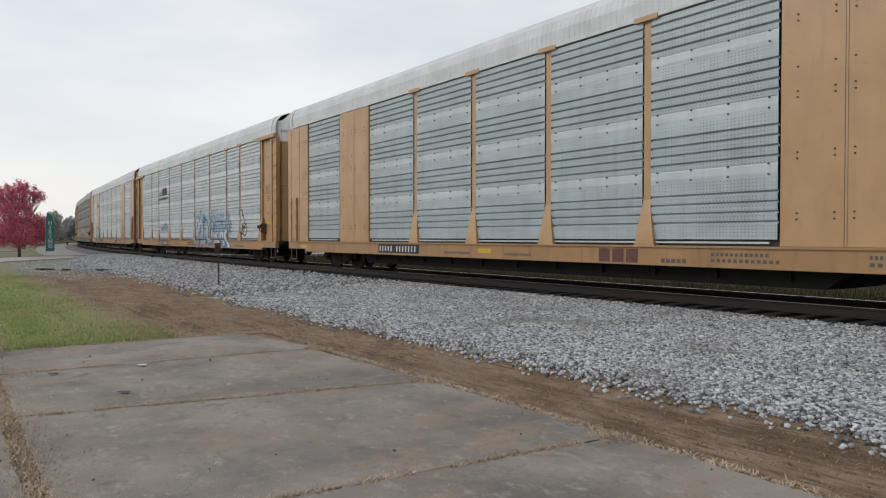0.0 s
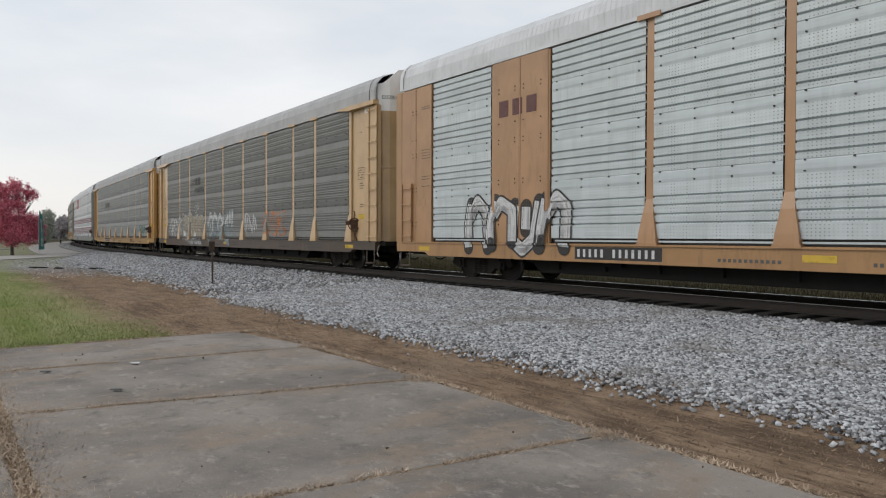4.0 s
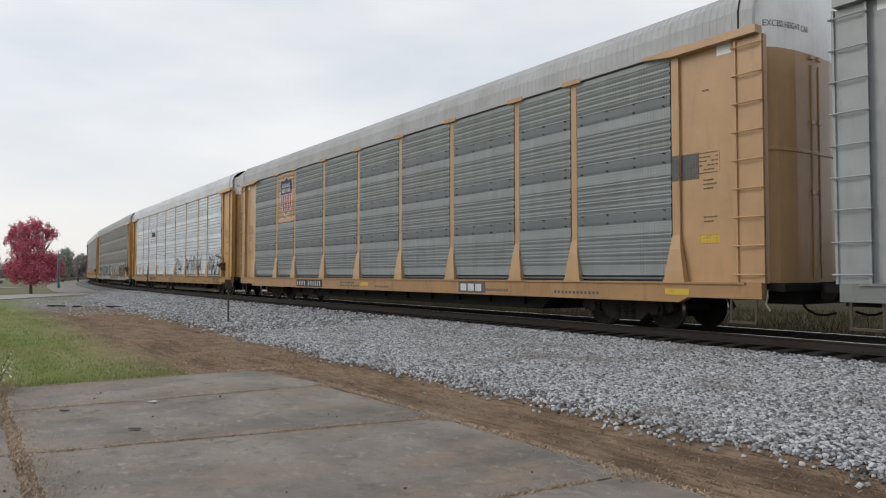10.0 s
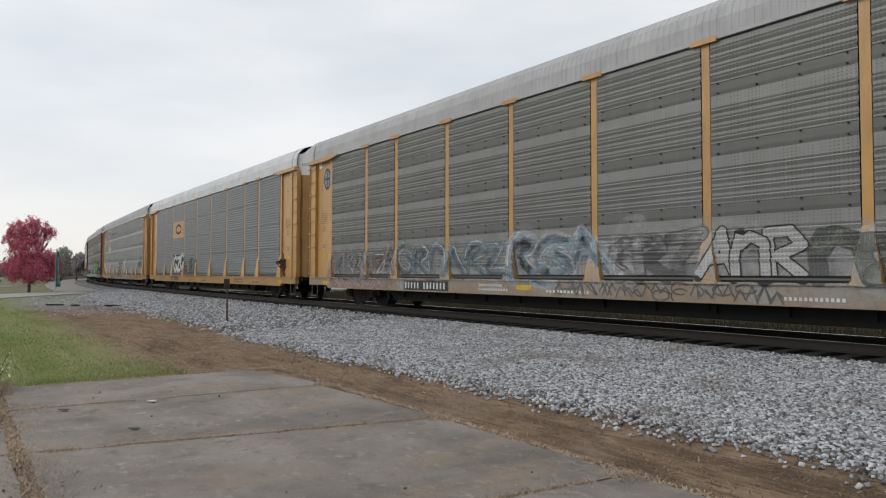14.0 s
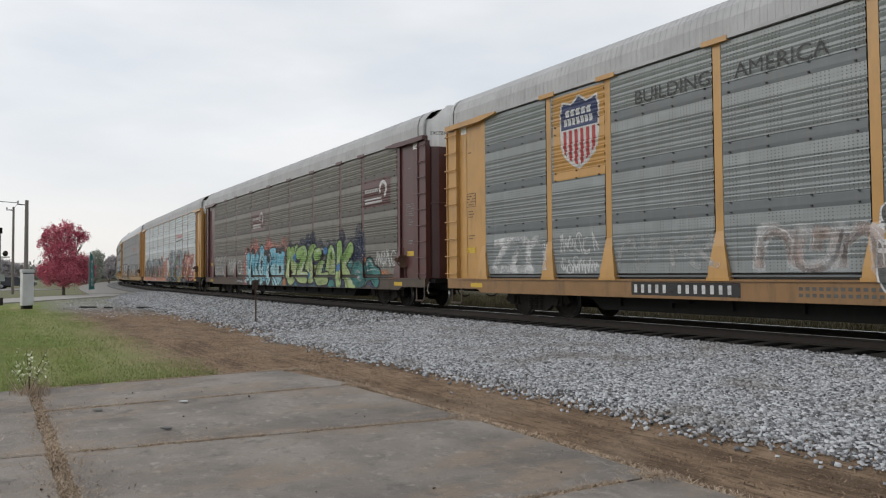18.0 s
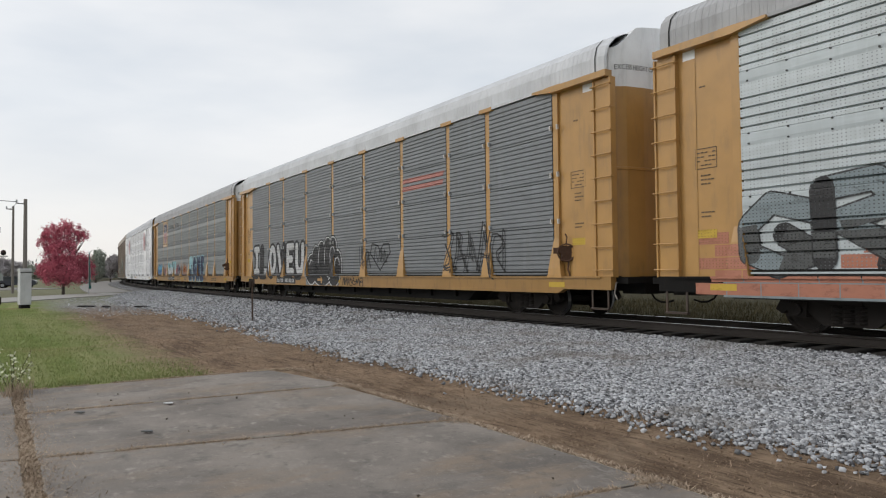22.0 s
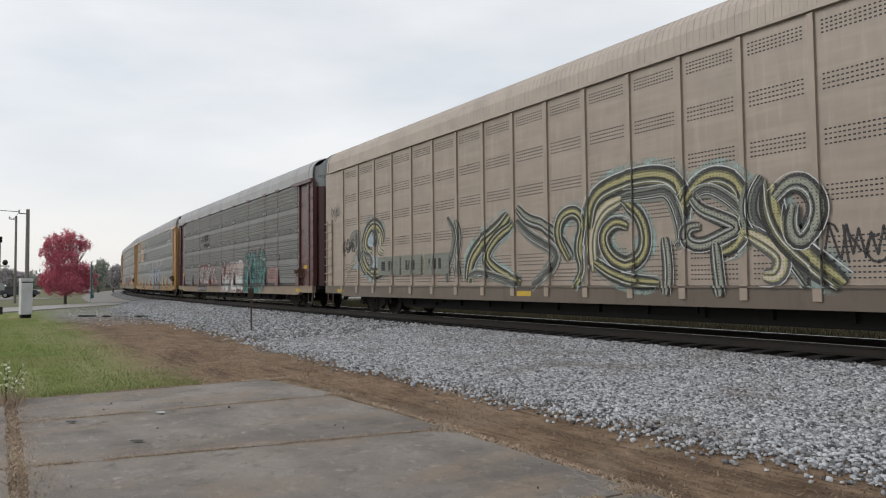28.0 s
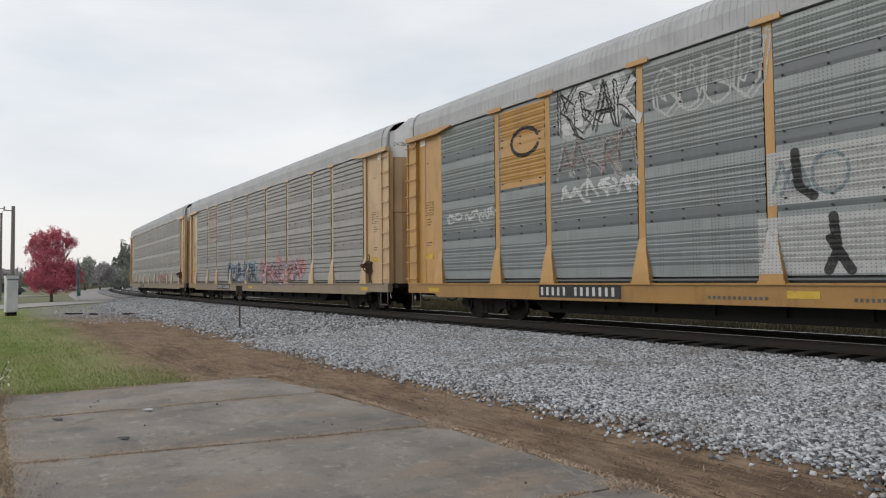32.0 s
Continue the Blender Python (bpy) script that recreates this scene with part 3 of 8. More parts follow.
def ballast_bed():
    """The stone bed under the loose stones, one long low mound."""
    verts, faces = [], []
    us = [-4.9, -3.4, -1.9, -0.9, 0, 0.9, 1.10, 1.42, 1.52, 1.7, 2.4, 3.2, 4.0, 4.9, 5.8, 6.5]
    sl = [x * 1.0 for x in range(-420, -100, 8)] + [float(x) for x in range(-100, 40, 2)] + [float(x) for x in range(40, 520, 40)]
    for s in sl:
        x, y, h = on_track(s)
        for u in us:
            du = u + (0.25 * noise.noise(Vector((x * 0.5, u, 2))) if abs(u) > 4.5 else 0)
            if s < -52 and u > 3:
                du = 3 + (du - 3) * max(0.0, 1 + (s + 52) / 13)
            z = profile(du) + (-0.006 if abs(u) < 6 else -0.03)
            if abs(u) < 1.3:
                z -= 0.02
            verts.append((x + math.sin(h) * du, y - math.cos(h) * du, z))
    w = len(us)
    for i in range(len(sl) - 1):
        for j in range(w - 1):
            a = i * w + j
            faces.append((a, a + w, a + w + 1, a + 1))
    m, n, l, b = nodes_of("ballast_bed_stone")
    v = n.new("ShaderNodeTexVoronoi")
    v.inputs["Scale"].default_value = 17
    c = n.new("ShaderNodeTexCoord")
    l.new(c.outputs["Object"], v.inputs["Vector"])
    sepc = n.new("ShaderNodeSeparateColor")
    l.new(v.outputs["Color"], sepc.inputs[0])
    col = mixer(n, l, (0.06, 0.06, 0.062), (0.36, 0.365, 0.375), sepc.outputs[0])
    # shade in the gaps between stones, darkened in the colour
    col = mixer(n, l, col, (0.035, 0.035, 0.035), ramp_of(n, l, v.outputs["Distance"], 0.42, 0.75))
    # oily stain and the train's shade, painted dark together between the sleeper ends
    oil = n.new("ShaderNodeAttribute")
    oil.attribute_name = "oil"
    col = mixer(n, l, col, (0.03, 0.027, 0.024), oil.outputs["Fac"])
    l.new(col, b.inputs["Base Color"])
    b.inputs["Roughness"].default_value = 0.9
    inv = n.new("ShaderNodeMath")
    inv.operation = "MULTIPLY"
    inv.inputs[1].default_value = -1
    l.new(v.outputs["Distance"], inv.inputs[0])
    bump_of(n, l, b, inv.outputs[0], 0.05, 1.0)
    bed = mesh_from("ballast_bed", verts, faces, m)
    oil_shade_layer = bed.attributes.new("oil", "FLOAT", "POINT")
    oil_shade_layer.data.foreach_set("value", [0.92 if abs(us[i % w]) < 1.45 else 0.0 for i in range(len(verts))])
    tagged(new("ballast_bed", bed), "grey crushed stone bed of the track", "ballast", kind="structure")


ballast_bed()


def scatter_stones(name, count, area, size, mat, label, seed, zfun, density=None, flat=0.75):
    """Loose angular stones, each an irregular lump of eight corners."""
    rs = np.random.RandomState(seed)
    cube = np.array([(x, y, z) for x in (-1, 1) for y in (-1, 1) for z in (-1, 1)], float)
    quads = np.array(((0, 1, 3, 2), (4, 6, 7, 5), (0, 4, 5, 1), (2, 3, 7, 6), (1, 5, 7, 3)))
    xs = rs.uniform(area[0], area[1], count)
    ys = rs.uniform(area[2], area[3], count)
    if density is not None:
        keep = rs.uniform(0, 1, count) < np.array([density(x, y) for x, y in zip(xs, ys)])
        xs, ys = xs[keep], ys[keep]
    k = len(xs)
    z = np.array([zfun(x, y) for x, y in zip(xs, ys)])
    s = size * np.exp(np.clip(rs.normal(0, 0.25, k), -0.6, 0.45))
    v = cube[None] * rs.uniform(0.38, 1.0, (k, 8, 3)) * s[:, None, None] * np.stack([rs.uniform(0.8, 1.3, k), rs.uniform(0.75, 1.25, k), rs.uniform(0.65, 1.05, k) * flat], 1)[:, None, :]
    yaw, tilt = rs.uniform(0, 6.283, k), rs.uniform(-0.9, 0.9, k)
    c, sn, ct, st = np.cos(yaw), np.sin(yaw), np.cos(tilt), np.sin(tilt)
    x1 = v[..., 0] * ct[:, None] + v[..., 2] * st[:, None]
    z1 = -v[..., 0] * st[:, None] + v[..., 2] * ct[:, None]
    x2 = x1 * c[:, None] - v[..., 1] * sn[:, None]
    y2 = x1 * sn[:, None] + v[..., 1] * c[:, None]
    out = np.stack([x2 + xs[:, None], y2 + ys[:, None], z1 + (z + s * 0.25)[:, None]], -1).reshape(-1, 3)
    faces = (quads[None] + (np.arange(k) * 8)[:, None, None]).reshape(-1, 4)
    me = bpy.data.meshes.new(name)
    me.vertices.add(len(out))
    me.vertices.foreach_set("co", out.ravel())
    me.loops.add(faces.size)
    me.loops.foreach_set("vertex_index", faces.ravel().astype(np.int32))
    me.polygons.add(len(faces))
    me.polygons.foreach_set("loop_start", np.arange(0, faces.size, 4, dtype=np.int32))
    me.polygons.foreach_set("loop_total", np.full(len(faces), 4, np.int32))
    me.update(calc_edges=True)
    me.materials.append(mat)
    return tagged(new(name, me), label, "stones", kind="stuff")


STONE = ballast_material("light_grey_ballast", (0.045, 0.046, 0.05), (0.57, 0.585, 0.61))


def bank_z(x, y):
    return profile(track_y(x) - y) + 0.012


def edge_density(x, y):
    u = track_y(x) - y
    lim = 6.5 + 0.35 * noise.noise(Vector((x * 0.7, 0, 0))) + 0.2 * noise.noise(Vector((x * 2.3, 3, 0)))
    if x < -50:
        lim -= (-50 - x) * 0.2
    if u < 1.20 + 0.12 * noise.noise(Vector((x * 3.1, 7, 0))):
        return 0.0
    return 1.0 if u < lim - 0.5 else max(0.0, 1 - (u - lim + 0.5) / 1.5) ** 1.7


scatter_stones("ballast_stones", 185000, (-19, -1.2, 5.3, 11.8), 0.0205, STONE, "loose light grey crushed stones on the ballast shoulder", 11, bank_z, edge_density)
scatter_stones("ballast_stones", 48000, (-66, -19, 5.0, 12.2), 0.030, STONE, "loose light grey crushed stones further along the track", 12, bank_z, edge_density)


# ---- the train ----
STEP = 1.125           # height of one sheet: four ribs and a plain band
RIB_Z, RIB_GAP = 1.41, 0.173
FOOT, HEAD = 1.115, 5.455
BANDS = [(2.195 + STEP * b, 2.43 + STEP * b) for b in range(3)]


def ribbed_profile(sheet_depth, groove, band):
    """Depth of a side sheet by height: groove is the section of one rib, band the swell of the plain strips."""
    pts = [(FOOT, sheet_depth)]
    for b in range(4):
        for i in range(4):
            z = RIB_Z + STEP * b + RIB_GAP * i
            if z < HEAD - 0.05:
                pts += [(z + dz, d) for dz, d in groove]
        if b < 3:
            lo, hi = BANDS[b]
            pts += [(lo, sheet_depth), (lo + 0.004, band - 0.006), (lo + 0.07, band), (hi - 0.03, band - 0.004), (hi - 0.004, sheet_depth - 0.012), (hi, sheet_depth)]
    return pts + [(HEAD, sheet_depth)]


SLOT = ((-0.02, 0.036), (-0.018, -0.02), (0.012, -0.03), (0.020, 0.030))
EDGE = ((-0.016, 0.038), (-0.014, -0.01), (0.010, -0.02), (0.034, 0.030))
RIDGE = ((-0.075, 0.016), (-0.03, 0.034), (-0.008, 0.040), (-0.002, 0.036), (0.006, 0.004), (0.014, 0.002), (0.05, 0.016))
RIB_PROFILE = ribbed_profile(0.034, SLOT, 0.040)
EVEN_PROFILE = ribbed_profile(0.032, EDGE, 0.038)
LOW_PROFILE = ribbed_profile(0.016, RIDGE, 0.024)
FINE = []
for _b in range(4):
    z0 = 1.115 + _b * 1.085
    for _i in range(9):
        z = z0 + 0.03 + _i * 0.113
        FINE += [(z, 0.022), (z + 0.004, 0.0), (z + 0.008, 0.0), (z + 0.032, 0.024)]
    FINE += [(z0 + 1.055, 0.022), (z0 + 1.058, -0.05), (z0 + 1.074, -0.05), (z0 + 1.077, 0.022)]
FINE_PROFILE = [(FOOT, 0.022)] + FINE[:-4] + [(HEAD, 0.022)]
FLAT_PROFILE = [(1.0, 0.0), (5.475, 0.0)]
PROFILES = {"rib": RIB_PROFILE, "fine": FINE_PROFILE, "even": EVEN_PROFILE, "low": LOW_PROFILE, "flat": FLAT_PROFILE}
FACE = 1.50            # plane of the sheets, ribs stand proud of it
MARK = 0.4             # marks are set out from the rear ladder, this far along the body
BAYS = [1.90 + d for d in (0, 2.75, 4.73, 7.55, 10.37, 13.19, 16.01, 18.83, 20.81, 23.56)]
CACHE = {}


def panel_mesh(width, style, mat, red=False):
    key = ("panel", round(width, 3), style, mat.name, red)
    if key in CACHE:
        return CACHE[key]
    bm = bmesh.new()
    h = width / 2
    prof = PROFILES[style]
    banded = style in ("rib", "even", "low")
    stripes = [RIB_Z + RIB_GAP * i for i in range(4)] + [RIB_Z + STEP + RIB_GAP * i for i in range(3)] if red else []
    if red:
        prof = sorted(prof + [(r + dz, 0.034) for r in stripes for dz in (-0.032, 0.098)])
    for (za, da), (zb, db) in zip(prof, prof[1:]):
        mid = (za + zb) / 2
        mi = 2 if any(r - 0.032 < mid < r + 0.098 for r in stripes) else 0
        if banded and any(lo < mid < hi for lo, hi in BANDS):
            mi = 3
        v = [bm.verts.new(p) for p in ((-h, -da, za), (h, -da, za), (h, -db, zb), (-h, -db, zb))]
        bm.faces.new(v).material_index = mi
    if banded:
        cols = max(2, round(width / 0.68))
        for lo, hi in BANDS:
            for z in (lo + 0.035, hi - 0.02):
                for i in range(cols):
                    x = -h + 0.16 + (width - 0.32) * i / (cols - 1)
                    box(bm, x - 0.013, x + 0.013, -0.058, -0.02, z - 0.013, z + 0.013, 1)
    if style != "flat":
        # added dark sheet, standing for the unlit inside seen through slot and post gaps
        box(bm, -h - 0.1, h + 0.1, 0.05, 0.06, 1.0, HEAD, 1)
        box(bm, -h + 0.14, h - 0.14, -0.05, -0.02, 1.04, 1.075, 3)
    else:
        box(bm, -h, h, 0.012, 0.02, 1.0, 5.475, 0)
    CACHE[key] = finish(bm, "side_panel", [mat, BOLT, REDP, PLAINBAND.get(mat.name, mat)])
    return CACHE[key]


POST_OUT = 0.010


def post_mesh(mat, style="flare"):
    key = ("post", mat.name, style)
    if key in CACHE:
        return CACHE[key]
    bm = bmesh.new()
    if style == "flare":
        prism(bm, [(-0.085, 1.86), (0.085, 1.86), (0.085, 5.46), (-0.085, 5.46)], -POST_OUT, 0.045)
        foot = ((1.02, 0.225, 0.108), (1.20, 0.205, 0.100), (1.62, 0.125, 0.062), (1.90, 0.087, POST_OUT + 0.004))
        rows = [[(-w, 0.03, z), (-w, -d, z), (w, -d, z), (w, 0.03, z)] for z, w, d in foot]
        sheet(bm, rows)
        bmesh.ops.recalc_face_normals(bm, faces=bm.faces)
        prism(bm, [(-0.25, 0.965), (0.25, 0.965), (0.25, 1.03), (-0.25, 1.03)], -0.112, 0.03)
        prism(bm, [(-0.28, 5.45), (0.28, 5.45), (0.28, 5.55), (-0.28, 5.55)], -0.092, 0.03)
    else:
        prism(bm, [(-0.05, 1.0), (0.05, 1.0), (0.05, 5.46), (-0.05, 5.46)], -0.045, 0.03)
    CACHE[key] = finish(bm, "post", mat)
    return CACHE[key]


def clip_mesh():
    """A bright hinge clip that ties a sheet to its post."""
    if "clip" not in CACHE:
        bm = bmesh.new()
        box(bm, -0.03, 0.03, -0.075, -0.03, -0.055, -0.015)
        box(bm, -0.02, 0.02, -0.085, -0.03, -0.02, 0.06)
        CACHE["clip"] = finish(bm, "sheet_clip", plain("bright_zinc_clip", (0.55, 0.55, 0.54), 0.5, 0.3, 0.3, 30))
    return CACHE["clip"]


def add_clips(car):
    for v in BAYS:
        for e in (-0.125, 0.125):
            for z in (2.30, 3.42, 4.55):
                at(part("sheet_clip", clip_mesh(), None, car), v - HALF + e, -FACE, z)


ARCH = [(-1.56, 5.52), (-1.56, 5.86), (-1.49, 6.10), (-1.31, 6.29), (-1.0, 6.42), (-0.55, 6.50), (0, 6.53)]
ARCH += [(-y, z) for y, z in ARCH[-2::-1]]


def roof_mesh(mat):
    key = ("roof", mat.name)
    if key in CACHE:
        return CACHE[key]
    arch = ARCH
    bm = bmesh.new()
    rows, x = [], -HALF + 0.5
    while x < HALF - 0.5:
        for dx, dz in ((0, 0), (0.07, 0), (0.08, 0.008), (0.14, 0.008), (0.15, 0)):
            rows.append([(x + dx, y * (1 + dz * 0.5), z + dz) for y, z in arch])
        x += 0.15
    rows = [[(min(p[0], HALF - 0.5), p[1], p[2]) for p in r] for r in rows]
    sheet(bm, rows)
    bmesh.ops.recalc_face_normals(bm, faces=bm.faces)
    CACHE[key] = finish(bm, "roof", mat)
    return CACHE[key]


def hood_mesh(mat, sgn):
    key = ("hood", mat.name, sgn)
    if key in CACHE:
        return CACHE[key]
    bm = bmesh.new()
    arch = ARCH
    rows = []
    for f, inn in ((0, 1.0), (0.5, 1.0), (0.9, 0.985), (1.0, 0.96)):
        rows.append([(sgn * (HALF - 0.52 + f * (0.32 + 0.12 * max(0.0, z - 5.9))), y * inn, z * (0.3 + 0.7) + 0.008 - 0.02 * f * f) for y, z in arch])
    sheet(bm, rows)
    rows = [[(sgn * (HALF - 0.5 + a), y * 1.006, z + 0.014) for y, z in arch] for a in (0.0, 0.03)]
    sheet(bm, rows, 1)
    bmesh.ops.recalc_face_normals(bm, faces=bm.faces)
    CACHE[key] = finish(bm, "roof_hood", [mat, BLACK])
    return CACHE[key]


def door_mesh(mat, top, sgn, flush):
    """Curved end doors, meeting on the car's middle line; the part over the eaves has its own colour."""
    key = ("door", mat.name, top.name, sgn, flush)
    if key in CACHE:
        return CACHE[key]
    bm = bmesh.new()
    plan = [(HALF - 1.0, 1.46, 6.06), (HALF - 0.42, 1.44, 6.07), (HALF - 0.28, 1.37, 6.07), (HALF - 0.17, 1.24, 6.09), (HALF - 0.06, 1.05, 6.26), (HALF - 0.01, 0.76, 6.54), (HALF + 0.02, 0.6, 6.57), (HALF + 0.05, 0.0, 6.64)]
    plan = [(x, -y, z) for x, y, z in plan] + plan[-2::-1]
    sheet(bm, [[(sgn * x, y, 0.98) for x, y, z in plan], [(sgn * x, y, 5.2) for x, y, z in plan]], 0)
    sheet(bm, [[(sgn * x, y, 5.2) for x, y, z in plan], [(sgn * x, y, z) for x, y, z in plan], [(sgn * min(x, HALF - 0.5), y * 0.98, z - 0.05) for x, y, z in plan]], 1)
    bmesh.ops.remove_doubles(bm, verts=bm.verts[:], dist=0.0005)
    bmesh.ops.recalc_face_normals(bm, faces=bm.faces)
    CACHE[key] = finish(bm, "end_door", [mat, top, BLACK])
    return CACHE[key]


def door_rib_mesh(mat, sgn, z):
    key = ("rib", mat.name, sgn, z)
    if key not in CACHE:
        bm = bmesh.new()
        plan = [(HALF - 0.42, 1.40), (HALF - 0.2, 1.30), (HALF - 0.06, 1.05), (HALF + 0.02, 0.6), (HALF + 0.05, 0.0)]
        plan = [(x, -y) for x, y in plan] + [(x, y) for x, y in plan[-2::-1]]
        rows = [[(sgn * (x + o), y * (1 + o * 0.5), z + d) for x, y in plan] for o, d in ((0, -0.01), (0.02, 0.0), (0.02, 0.05), (0, 0.06))]
        sheet(bm, rows)
        bmesh.ops.recalc_face_normals(bm, faces=bm.faces)
        CACHE[key] = finish(bm, "door_rib", mat)
    return CACHE[key]


def lock_bar_mesh(mat):
    if ("lock", mat.name) not in CACHE:
        bm = bmesh.new()
        rod(bm, (0, 0, 1.05), (0, 0, 5.0), 0.014, 8)
        for z in (1.3, 2.6, 3.9, 5.1):
            box(bm, -0.04, 0.03, -0.05, 0.05, z, z + 0.08)
        CACHE[("lock", mat.name)] = finish(bm, "locking_bar", mat)
    return CACHE[("lock", mat.name)]


def ladder_mesh(mat, z0, z1, rungs):
    key = ("ladder", mat.name, z0, z1, rungs)
    if key in CACHE:
        return CACHE[key]
    bm = bmesh.new()
    prism(bm, [(-0.27, z0), (0.27, z0), (0.27, z1), (-0.27, z1)], 0.0, 0.02)
    for x in (-0.25, 0.25):
        prism(bm, [(x - 0.02, z0), (x + 0.02, z0), (x + 0.02, z1), (x - 0.02, z1)], -0.035, 0.13)
    for i in range(rungs):
        z = z0 + 0.15 + (z1 - z0 - 0.3) * i / (rungs - 1)
        rod(bm, (-0.30, -0.075, z), (0.30, -0.075, z), 0.016, 6)
        for x in (-0.29, 0.29):
            rod(bm, (x, -0.08, z), (x, 0.0, z), 0.013, 5)
    CACHE[key] = finish(bm, "ladder", mat)
    return CACHE[key]


def truck_meshes():
    bm = bmesh.new()
    for s in (-1, 1):
        y0, y1 = sorted((s * 0.93, s * 1.07))
        prism(bm, [(-1.28, 0.42), (-1.18, 0.60), (-0.55, 0.62), (-0.40, 0.70), (0.40, 0.70), (0.55, 0.62), (1.18, 0.60), (1.28, 0.42), (1.16, 0.34), (0.98, 0.46), (0.72, 0.40), (0.42, 0.17), (-0.42, 0.17), (-0.72, 0.40), (-0.98, 0.46), (-1.16, 0.34)], y0, y1)
        for x in (-0.86, 0.86):
            prism(bm, [(x - 0.16, 0.30), (x + 0.16, 0.30), (x + 0.18, 0.55), (x - 0.18, 0.55)], *sorted((s * 1.0, s * 1.12)))
            rod(bm, (x, s * 1.06, 0.42), (x, s * 1.17, 0.42), 0.10, 12)
        for i in range(3):
            x = -0.2 + i * 0.2
            for j in range(5):
                rod(bm, (x, s * 1.06, 0.22 + j * 0.062), (x, s * 1.06, 0.25 + j * 0.062), 0.085, 10)
    box(bm, -0.22, 0.22, -1.1, 1.1, 0.50, 0.72)
    rod(bm, (0, 0, 0.7), (0, 0, 0.82), 0.2, 12)
    for x in (-0.42, 0.42):
        box(bm, x - 0.05, x + 0.05, -0.95, 0.95, 0.28, 0.40)
    frame_me = finish(bm, "truck", IRON)
    bm = bmesh.new()
    half = [(0.0, 0.075), (0.60, 0.085), (0.665, 0.12), (0.68, 0.34), (0.67, 0.37), (0.67, 0.452), (0.70, 0.452), (0.705, 0.425), (0.80, 0.418), (0.81, 0.37), (0.775, 0.34), (0.77, 0.16), (0.83, 0.12), (0.835, 0.075), (1.0, 0.07), (1.0, 0.001)]
    line = [(-y, r) for y, r in half[:0:-1]] + half
    k = 28
    sheet(bm, [[(r * math.cos(2 * math.pi * i / k), y, r * math.sin(2 * math.pi * i / k)) for i in range(k + 1)] for y, r in line])
    bmesh.ops.remove_doubles(bm, verts=bm.verts[:], dist=0.0002)
    bmesh.ops.recalc_face_normals(bm, faces=bm.faces)
    for f in bm.faces:
        c = f.calc_center_median()
        if 0.41 < math.hypot(c.x, c.z) < 0.43:
            f.material_index = 1
    wheel_me = finish(bm, "wheelset", [IRON, STEEL])
    return frame_me, wheel_me


TRUCK_ME, WHEEL_ME = truck_meshes()


def coupler_mesh():
    bm = bmesh.new()
    box(bm, 0, 0.42, -0.09, 0.09, 0.76, 0.94)
    prism(bm, [(0.40, 0.68), (0.66, 0.70), (0.70, 0.80), (0.70, 0.90), (0.66, 1.0), (0.40, 1.0)], -0.17, 0.05)
    rod(bm, (0.58, 0.06, 0.66), (0.58, 0.06, 1.02), 0.06, 8)
    return finish(bm, "coupler", IRON)


def hose_mesh():
    bm = bmesh.new()
    tube(bm, [(0.1, -0.35, 0.76), (0.16, -0.37, 0.62), (0.27, -0.38, 0.49), (0.42, -0.37, 0.42), (0.58, -0.35, 0.41), (0.75, -0.33, 0.46)], 0.022, 8)
    return finish(bm, "air_hose", BLACK)


COUPLER_ME = coupler_mesh()
HOSE_ME = hose_mesh()


def cutlever_mesh():
    bm = bmesh.new()
    tube(bm, [(0.0, -1.42, 0.86), (0.05, -1.50, 0.74), (0.02, -1.50, 0.62), (0.10, -1.50, 0.50)], 0.016, 6)
    tube(bm, [(0.0, -1.42, 0.86), (0.03, -0.6, 0.84), (0.08, -0.2, 0.78)], 0.014, 6)
    return finish(bm, "cut_lever", plain("worn_steel_bar", (0.30, 0.28, 0.25), 0.5, 0.5))


LEVER_ME = cutlever_mesh()


def stirrup_mesh(mat):
    key = ("stirrup", mat.name)
    if key not in CACHE:
        bm = bmesh.new()
        for x in (-0.24, 0.24):
            prism(bm, [(x - 0.022, 0.28), (x + 0.022, 0.28), (x + 0.022, 0.72), (x - 0.022, 0.72)], -0.012, 0.012)
        prism(bm, [(-0.26, 0.26), (0.26, 0.26), (0.26, 0.30), (-0.26, 0.30)], -0.05, 0.05)
        CACHE[key] = finish(bm, "sill_step", mat)
    return CACHE[key]


def brake_mesh():
    bm = bmesh.new()
    k = 18
    for i in range(k):
        a, b = 2 * math.pi * i / k, 2 * math.pi * (i + 1) / k
        rod(bm, (0.2 * math.cos(a), 0, 0.2 * math.sin(a)), (0.2 * math.cos(b), 0, 0.2 * math.sin(b)), 0.02, 5)
    for i in range(4):
        a = math.pi * i / 4
        rod(bm, (0.2 * math.cos(a), 0.02, 0.2 * math.sin(a)), (-0.2 * math.cos(a), 0.02, -0.2 * math.sin(a)), 0.012, 5)
    prism(bm, [(-0.13, -0.2), (0.13, -0.2), (0.13, 0.16), (-0.13, 0.16)], 0.03, 0.14)
    prism(bm, [(-0.30, -0.02), (-0.10, -0.02), (-0.10, 0.12), (-0.30, 0.12)], 0.02, 0.16)
    tube(bm, [(0.05, 0.06, -0.2), (0.03, 0.05, -0.38), (0.08, 0.06, -0.55)], 0.022, 6)
    tube(bm, [(0.0, 0.04, 0.2), (0.02, 0.03, 0.36), (-0.02, 0.06, 0.44)], 0.018, 6)
    return finish(bm, "brake_wheel", plain("rusty_brake_iron", (0.11, 0.055, 0.032), 0.8, 0.1, 0.5, 20))


BRAKE_ME = brake_mesh()


